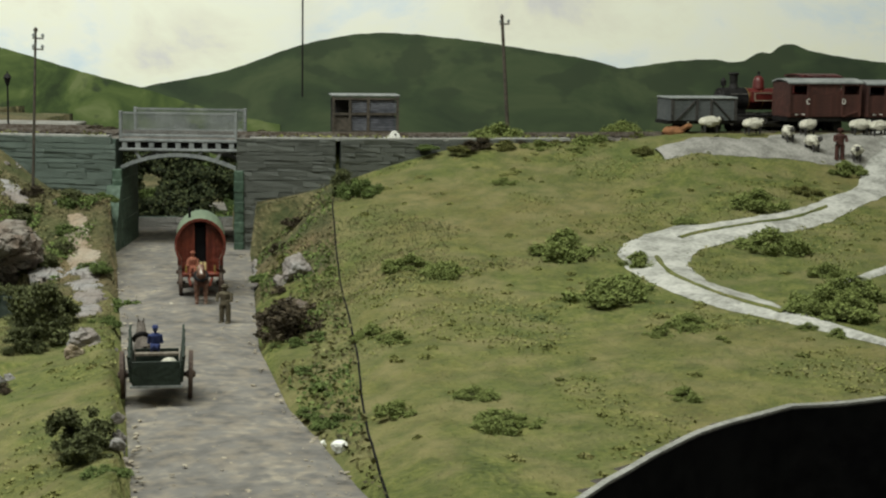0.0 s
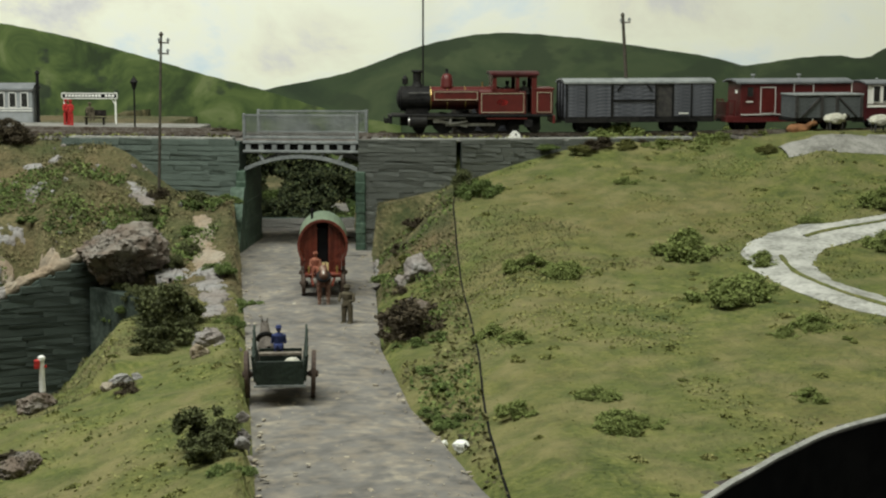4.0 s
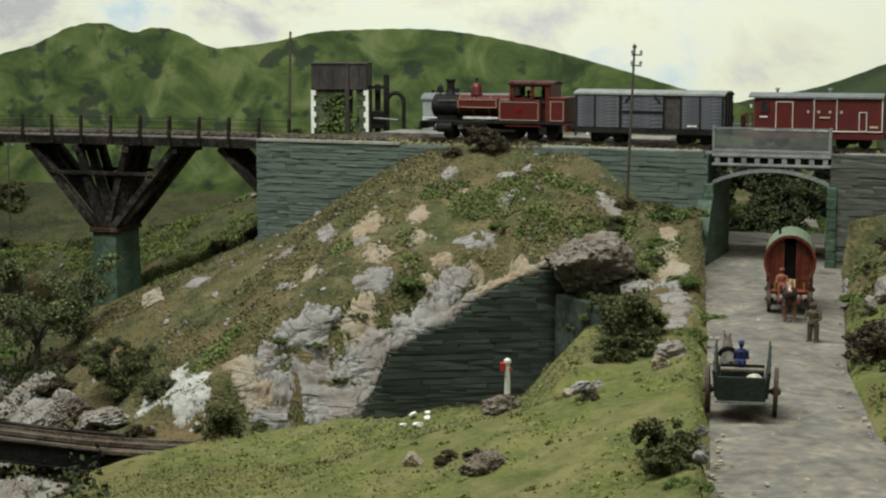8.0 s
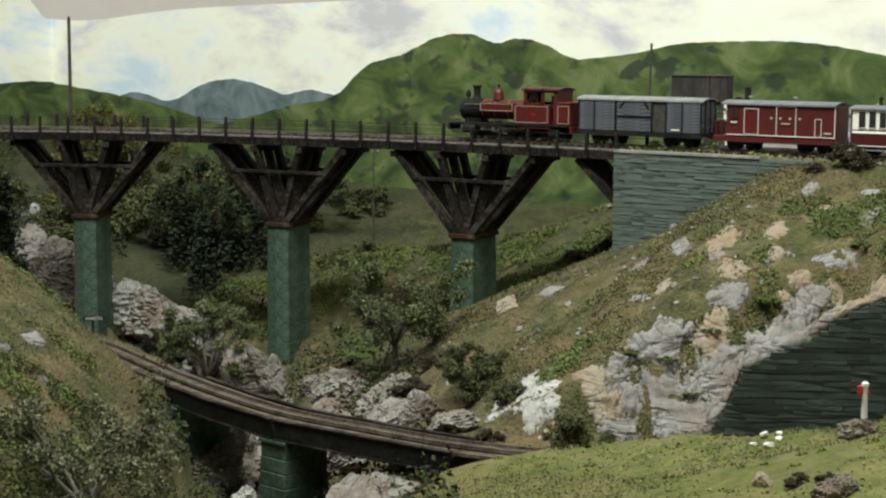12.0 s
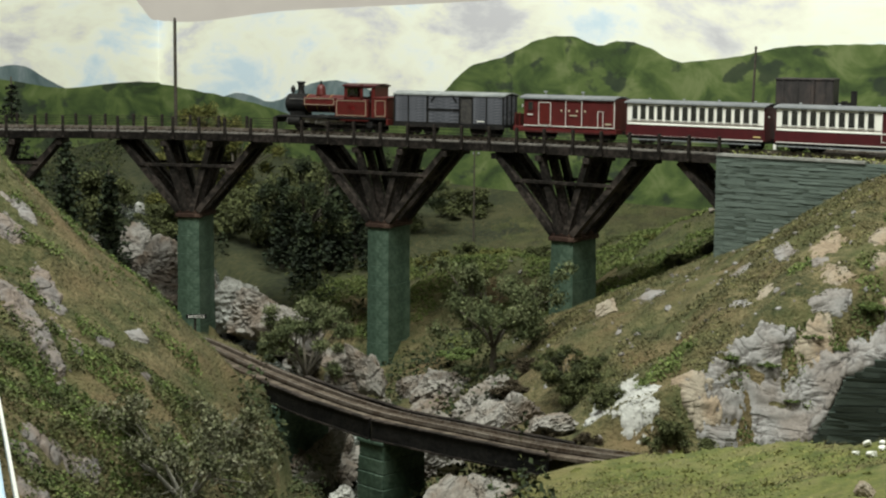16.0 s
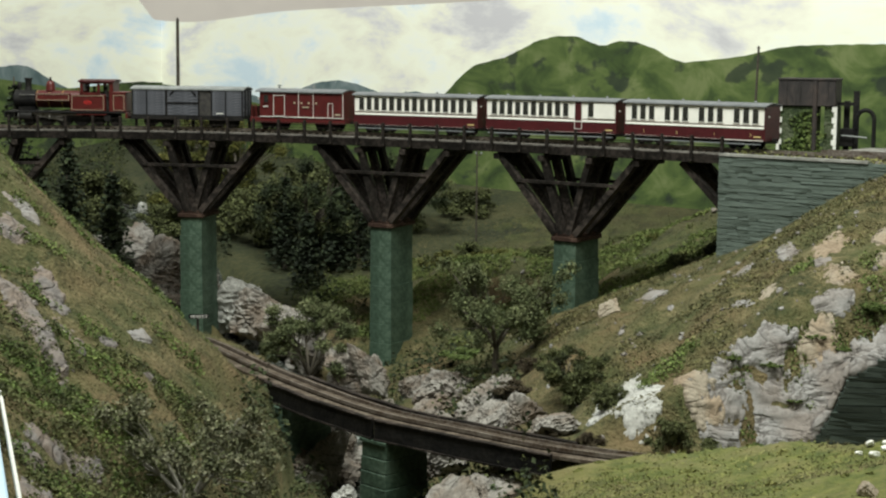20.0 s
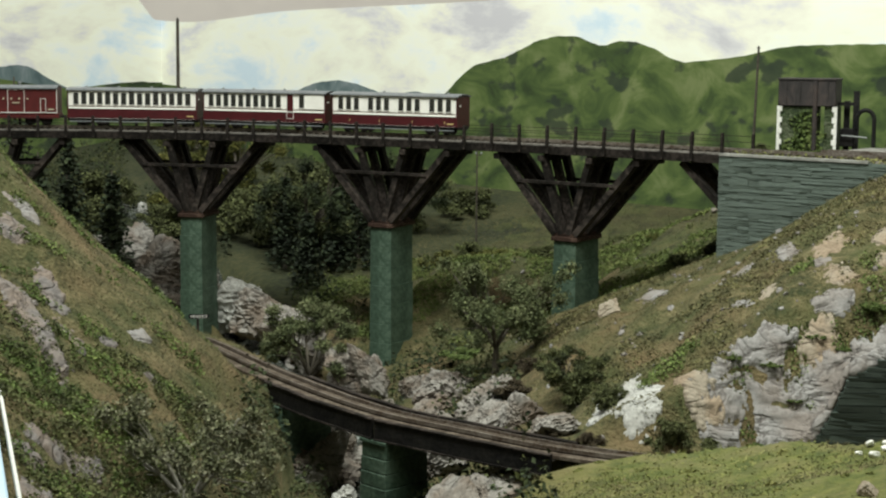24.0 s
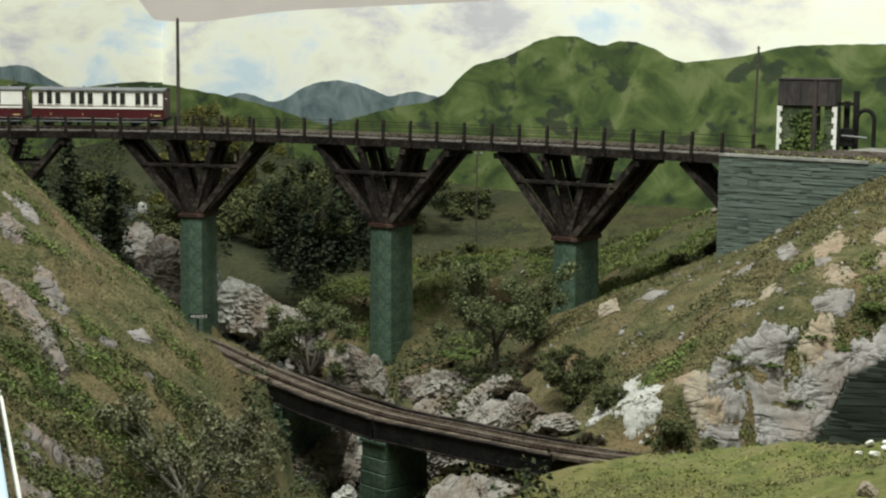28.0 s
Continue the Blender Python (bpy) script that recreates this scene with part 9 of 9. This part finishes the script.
def farm_cart(m):
    """A tip cart, tailboard towards -y, shafts towards +y."""
    t = thing("farm_cart", m, "dark green wooden farm cart with spoked wheels and high side rails", "cart")
    g = M["cart_green"]
    part("floor", box(0.0225, 0.040, 0.0012, pose(0, 0.004, 0.0098)), M["cart_floor"], t, "worn plank floor")
    part("tailboard", box(0.0240, 0.0014, 0.0112, pose(0, -0.0165, 0.0098), bevel=0.0002), g, t)
    part("tail_rail", box(0.0262, 0.0018, 0.0011, pose(0, -0.0168, 0.0088)), M["bridge_grey"], t)
    for s in (-1, 1):
        for k in range(3):
            part("side_board", box(0.0011, 0.040, 0.0034, pose(s * (0.0117 + 0.0005 * k), 0.004, 0.0104 + 0.0037 * k, 0, s * 6, 0)), g, t)
        part("side_rail", bar((s * 0.0135, -0.015, 0.0222), (s * 0.0138, 0.026, 0.0300), 0.0012, 0.0012), g, t)
        for k in range(4):
            y = -0.012 + 0.0115 * k
            part("rail_post", bar((s * 0.0126, y, 0.0105), (s * 0.0140, y + 0.001, 0.0228 + 0.0020 * k), 0.0011, 0.0011), g, t)
        part("shaft", bar((s * 0.0075, 0.020, 0.0100), (s * 0.0058, 0.058, 0.0125), 0.0014, 0.0014), g, t)
        cart_wheel(t, s * 0.0172, 0.002, 0.0112, M["cart_wheel"], lean=s * 2)
    part("headboard", box(0.0225, 0.0012, 0.0090, pose(0, 0.0235, 0.0104)), g, t)
    part("seat_board", box(0.0225, 0.0050, 0.0010, pose(0, 0.0125, 0.0185)), M["cart_floor"], t)
    part("axle", rod((-0.0172, 0.002, 0.0112), (0.0172, 0.002, 0.0112), 0.0011, None, 8), M["black_iron"], t)
    return t


lane_turn = -25.5
farm_cart(pose(0.3225, 0.642, ROAD + 0.0012, 0, 0, lane_turn - 2) @ Matrix.Diagonal((0.86, 0.9, 0.95, 1)))
single("carter_figure", figure("figure", 0.020, True), M["cloth_blue"], pose(0.3285, 0.655, ROAD + 0.0195, 0, 0, lane_turn + 180), "blue-coated model carter seated on the cart", "figurine")
single("sack", ball(0.0042, pose(0, 0, 0.0034), None, 2, 0.2, 4, 0.8), M["fleece"], pose(0.330, 0.645, ROAD + 0.0118), "pale sack lying in the cart", "sack")
horse(pose(0.3395, 0.690, ROAD, 0, 0, lane_turn + 184), M["horse_hide"], "grey-brown draught horse harnessed to the cart")


def caravan(m):
    """A bow-topped travellers' caravan, its front towards -y."""
    t = thing("bow_top_caravan", m, "red wooden bow-top caravan with a green canvas roof", "caravan")
    red = M["vardo_red"]
    part("floor_frame", box(0.022, 0.052, 0.0022, pose(0, 0.006, 0.0125)), red, t)
    # bowed side and roof: one curved shell
    arc = []
    for i in range(19):
        a = math.radians(-38 + 256 * i / 18)
        arc.append((0.0150 * math.cos(a), 0.0318 + 0.0156 * math.sin(a)))
    inner = [(x * 0.93, 0.0318 + (z - 0.0318) * 0.93) for x, z in reversed(arc)]
    part("canvas_roof", prism(arc + inner, 0.050, pose(0, 0.008, 0)), M["vardo_canvas"], t, "faded green canvas bow roof", smooth=False)
    part("front_hoop", prism([(x * 1.03, 0.0318 + (z - 0.0318) * 1.03) for x, z in arc] + [(x, z) for x, z in inner], 0.0016, pose(0, -0.0180, 0)), red, t)
    wall = [(-0.0105, 0.0150), (0.0105, 0.0150)] + [(x * 0.93, 0.0318 + (z - 0.0318) * 0.93) for x, z in arc]
    part("back_wall", prism(wall, 0.0010, pose(0, 0.028, 0)), red, t)
    for s in (-1, 1):
        for k in range(4):
            x = s * (0.0054 + 0.0024 * k)
            top = 0.0318 + math.sqrt(max(1e-6, 0.0142 ** 2 - x * x))
            low = 0.0150 + 0.0020 * max(0, k - 1)
            part("front_plank", box(0.0022, 0.0012, top - low, pose(x, -0.0150, low)), red, t)
        part("door_post", box(0.0011, 0.0016, 0.0300, pose(s * 0.0040, -0.0158, 0.0150)), red, t)
        part("side_wall", bar((s * 0.0105, -0.015, 0.0220), (s * 0.0105, 0.028, 0.0220), 0.0012, 0.0140), red, t)
        part("shaft", bar((s * 0.0070, -0.020, 0.0120), (s * 0.0056, -0.052, 0.0128), 0.0012, 0.0012), red, t)
        cart_wheel(t, s * 0.0118, -0.0100, 0.0078, M["cart_wheel"], "front_wheel")
        cart_wheel(t, s * 0.0128, 0.0230, 0.0092, M["cart_wheel"], "rear_wheel")
    # flat black sheet in place of the shaded interior behind the door
    part("door_opening", box(0.0070, 0.0008, 0.0230, pose(0, -0.0140, 0.0190)), M["black_board"], t, "black sheet for the shade inside the open doorway")
    part("footboard", box(0.0200, 0.0090, 0.0012, pose(0, -0.0200, 0.0142), bevel=0.0002), red, t)
    part("half_door", box(0.0072, 0.0010, 0.0060, pose(0, -0.0156, 0.0150)), M["line_yellow"], t, "ochre half door")
    for x in (-0.0085, 0.0085):
        part("lamp_bracket", box(0.0012, 0.0012, 0.0050, pose(x, -0.0220, 0.0150)), M["brass"], t)
    part("chimney", tube(0.0008, 0.0008, 0.0070, pose(-0.0065, 0.004, 0.0450), None, 8), M["black_iron"], t)
    return t


cv = pose(0.4755, 0.886, ROAD + 0.0012, 0, 0, lane_turn - 3)
caravan(cv)
single("rider_figure", figure("figure", 0.021, True), M["cloth_rust"], cv @ pose(-0.0045, -0.0215, 0.0158), "rust-clothed model figure seated on the footboard", "figurine")
horse(cv @ pose(0.0005, -0.0430, 0), M["horse_pied"], "red-brown and white horse harnessed to the caravan")
single("groom_figure", figure("figure", 0.0215), M["cloth_brown"], pose(0.4385, 0.789, ROAD + 0.0008, 0, 0, -50) @ Matrix.Diagonal((1.35, 1.35, 1, 1)), "brown-clothed model figure holding the horse", "figurine")


# ---- beyond the bridge: hedge and wall that close the road ----
stone_wall("far_wall", 0.17, 0.013, 0.012, pose(0.552, 1.216, ROAD - 0.003, 0, 0, -29.5), "low grey stone wall beyond the bridge", course=0.004, run=(0.010, 0.030), limit=90, stone=M["gravel"])
# most hedge leaves carry the shade beyond the bridge in their dark colour
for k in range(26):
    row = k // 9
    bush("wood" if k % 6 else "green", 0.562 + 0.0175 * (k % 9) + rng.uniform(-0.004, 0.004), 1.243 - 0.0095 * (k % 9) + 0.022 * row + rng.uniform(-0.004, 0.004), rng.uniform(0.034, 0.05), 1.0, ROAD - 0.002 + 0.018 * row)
# low stone edging of the road
def edging(points, size):
    for x, y in points:
        rock("pale", x, y, size * rng.uniform(0.8, 1.3), size * rng.uniform(0.7, 1.0), size * rng.uniform(0.6, 1.0), rng.uniform(0, 360), 0, 0.001)


edging([(float(lane_edges(np.array(y))[0]) - 0.003 + rng.uniform(-0.002, 0.002), y) for y in np.arange(0.47, 0.58, 0.008)], 0.006)
edging([(float(lane_edges(np.array(y))[1]) + 0.002 + rng.uniform(-0.001, 0.002), y) for y in np.arange(0.88, 1.01, 0.008)], 0.006)


def tunnel_mouth():
    x, y, a = LOWER.at(LU_PORTAL - 0.005)
    t = thing("tunnel_mouth", pose(x, y, LOW - 0.006, 0, 0, math.degrees(a) + 90), "arched stone tunnel mouth of the lower line, coloured dark for shadow", "tunnel portal", kind="structure")
    outer = [(-0.034, 0), (-0.032, 0.086), (0.032, 0.086), (0.034, 0)]
    arch = [(0.021 * math.cos(math.pi * i / 14), 0.022 + 0.021 * math.sin(math.pi * i / 14)) for i in range(15)]
    # portal stone in a dark colour for the shadow on this face
    part("portal_wall", prism(outer + [(0.021, 0)] + arch + [(-0.021, 0)], 0.010, None), M["dark_stone"], t)
    for i in range(14):
        a0 = math.pi * (i + 0.5) / 14
        part("arch_stone", box(0.0046, 0.0125, 0.0055, pose(0.0205 * math.cos(a0), 0, 0.022 + 0.0205 * math.sin(a0), 0, 90 - math.degrees(a0), 0)), M["dark_stone"], t)
    # black tube and end sheet, added to stand for the darkness inside
    ring = [(0.0235 * math.cos(math.pi * i / 14), 0.022 + 0.0235 * math.sin(math.pi * i / 14)) for i in range(15)]
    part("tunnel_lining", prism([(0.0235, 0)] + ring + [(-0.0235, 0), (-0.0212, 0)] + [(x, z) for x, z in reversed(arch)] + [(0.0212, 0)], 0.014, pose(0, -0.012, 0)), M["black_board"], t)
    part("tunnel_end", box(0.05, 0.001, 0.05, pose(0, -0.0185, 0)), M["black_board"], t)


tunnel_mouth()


def stream():
    ribbon("stream", [tuple(p) for p in STREAM.q[::12]], 0.030, 0.004, M["water"], "shallow stream with white water over stones", category="stream", ragged=0.2)


M["water"] = mat("water", (0.012, 0.015, 0.012), (0.030, 0.034, 0.028), (0.06, 0.066, 0.056), (0.30, 0.32, 0.31), scale=70, rough=0.12, bump=0.5, depth=0.002)
stream()


# ---- what moves: the train, with the engine's wheels and rods ----
U_FRONT = ((0, 2.5740), (1, 2.4885), (2, 2.3985), (3, 2.3110), (4, 2.2240), (5, 2.1355), (6, 2.0540), (7, 1.9645), (8, 1.8790), (9, 1.8000), (10, 1.7185), (11, 1.6400),
           (12, 1.5645), (13, 1.4925), (14, 1.4200), (15, 1.3450), (16, 1.2703), (17, 1.1994), (18, 1.1266), (19, 1.0552), (20, 0.9830), (21, 0.9045),
           (22, 0.8280), (23, 0.7530), (24, 0.6760), (25, 0.5985), (26, 0.5188), (27, 0.4372), (28, 0.3565))


def front_at(t):
    """Where the engine's front stands, gliding evenly through the table."""
    k = min(max(int(t), 0), 27)
    p = [U_FRONT[min(max(i, 0), 28)][1] for i in (k - 1, k, k + 1, k + 2)]
    if k == 0:
        p[0] = 2 * p[1] - p[2]
    if k == 27:
        p[3] = 2 * p[2] - p[1]
    f = t - k
    return 0.5 * (2 * p[1] + (p[2] - p[0]) * f + (2 * p[0] - 5 * p[1] + 4 * p[2] - p[3]) * f * f + (3 * p[1] - p[0] - 3 * p[2] + p[3]) * f ** 3)


def motions():
    times = [0.5 * k for k in range(57)]
    for ob, lag, length in TRAIN:
        rows = []
        for t in times:
            u = front_at(t) + lag
            x0, y0, _ = MAIN.at(u + length * 0.2)
            x1, y1, _ = MAIN.at(u + length * 0.8)
            a = math.atan2(y1 - y0, x1 - x0)
            xm, ym = (x0 + x1) / 2, (y0 + y1) / 2
            rows.append((t, pose(xm, ym, RAIL, 0, 0, math.degrees(a)) @ pose(-length / 2, 0, 0)))
        walk(ob, rows)
    wheels = [o for o in locomotive_.children if o.name.startswith("driving_wheel")]
    small = [o for o in locomotive_.children if o.name.startswith("carrying_wheel")]
    for group, r, step in ((wheels, 0.0078, 0.125), (small, 0.0046, 0.0667)):
        for w in group:
            at = w.matrix_basis.translation.copy()
            n = int(28 / step)
            walk(w, [(k * step, pose(*at) @ pose(0, 0, 0, 0, math.degrees((front_at(k * step) - 2.6) / r), 0)) for k in range(n + 1)] + [(28.0, pose(*at) @ pose(0, 0, 0, 0, math.degrees((front_at(28) - 2.6) / r), 0))])
    for rod_ in [o for o in locomotive_.children if o.name.startswith("coupling_rod")]:
        step = 0.1
        rows = []
        for k in range(281):
            a = (front_at(k * step) - 2.6) / 0.0078
            rows.append((k * step, pose(0.0028 * math.sin(a), 0, 0.0022 + 0.0028 * math.cos(a))))
        walk(rod_, rows)

motions()
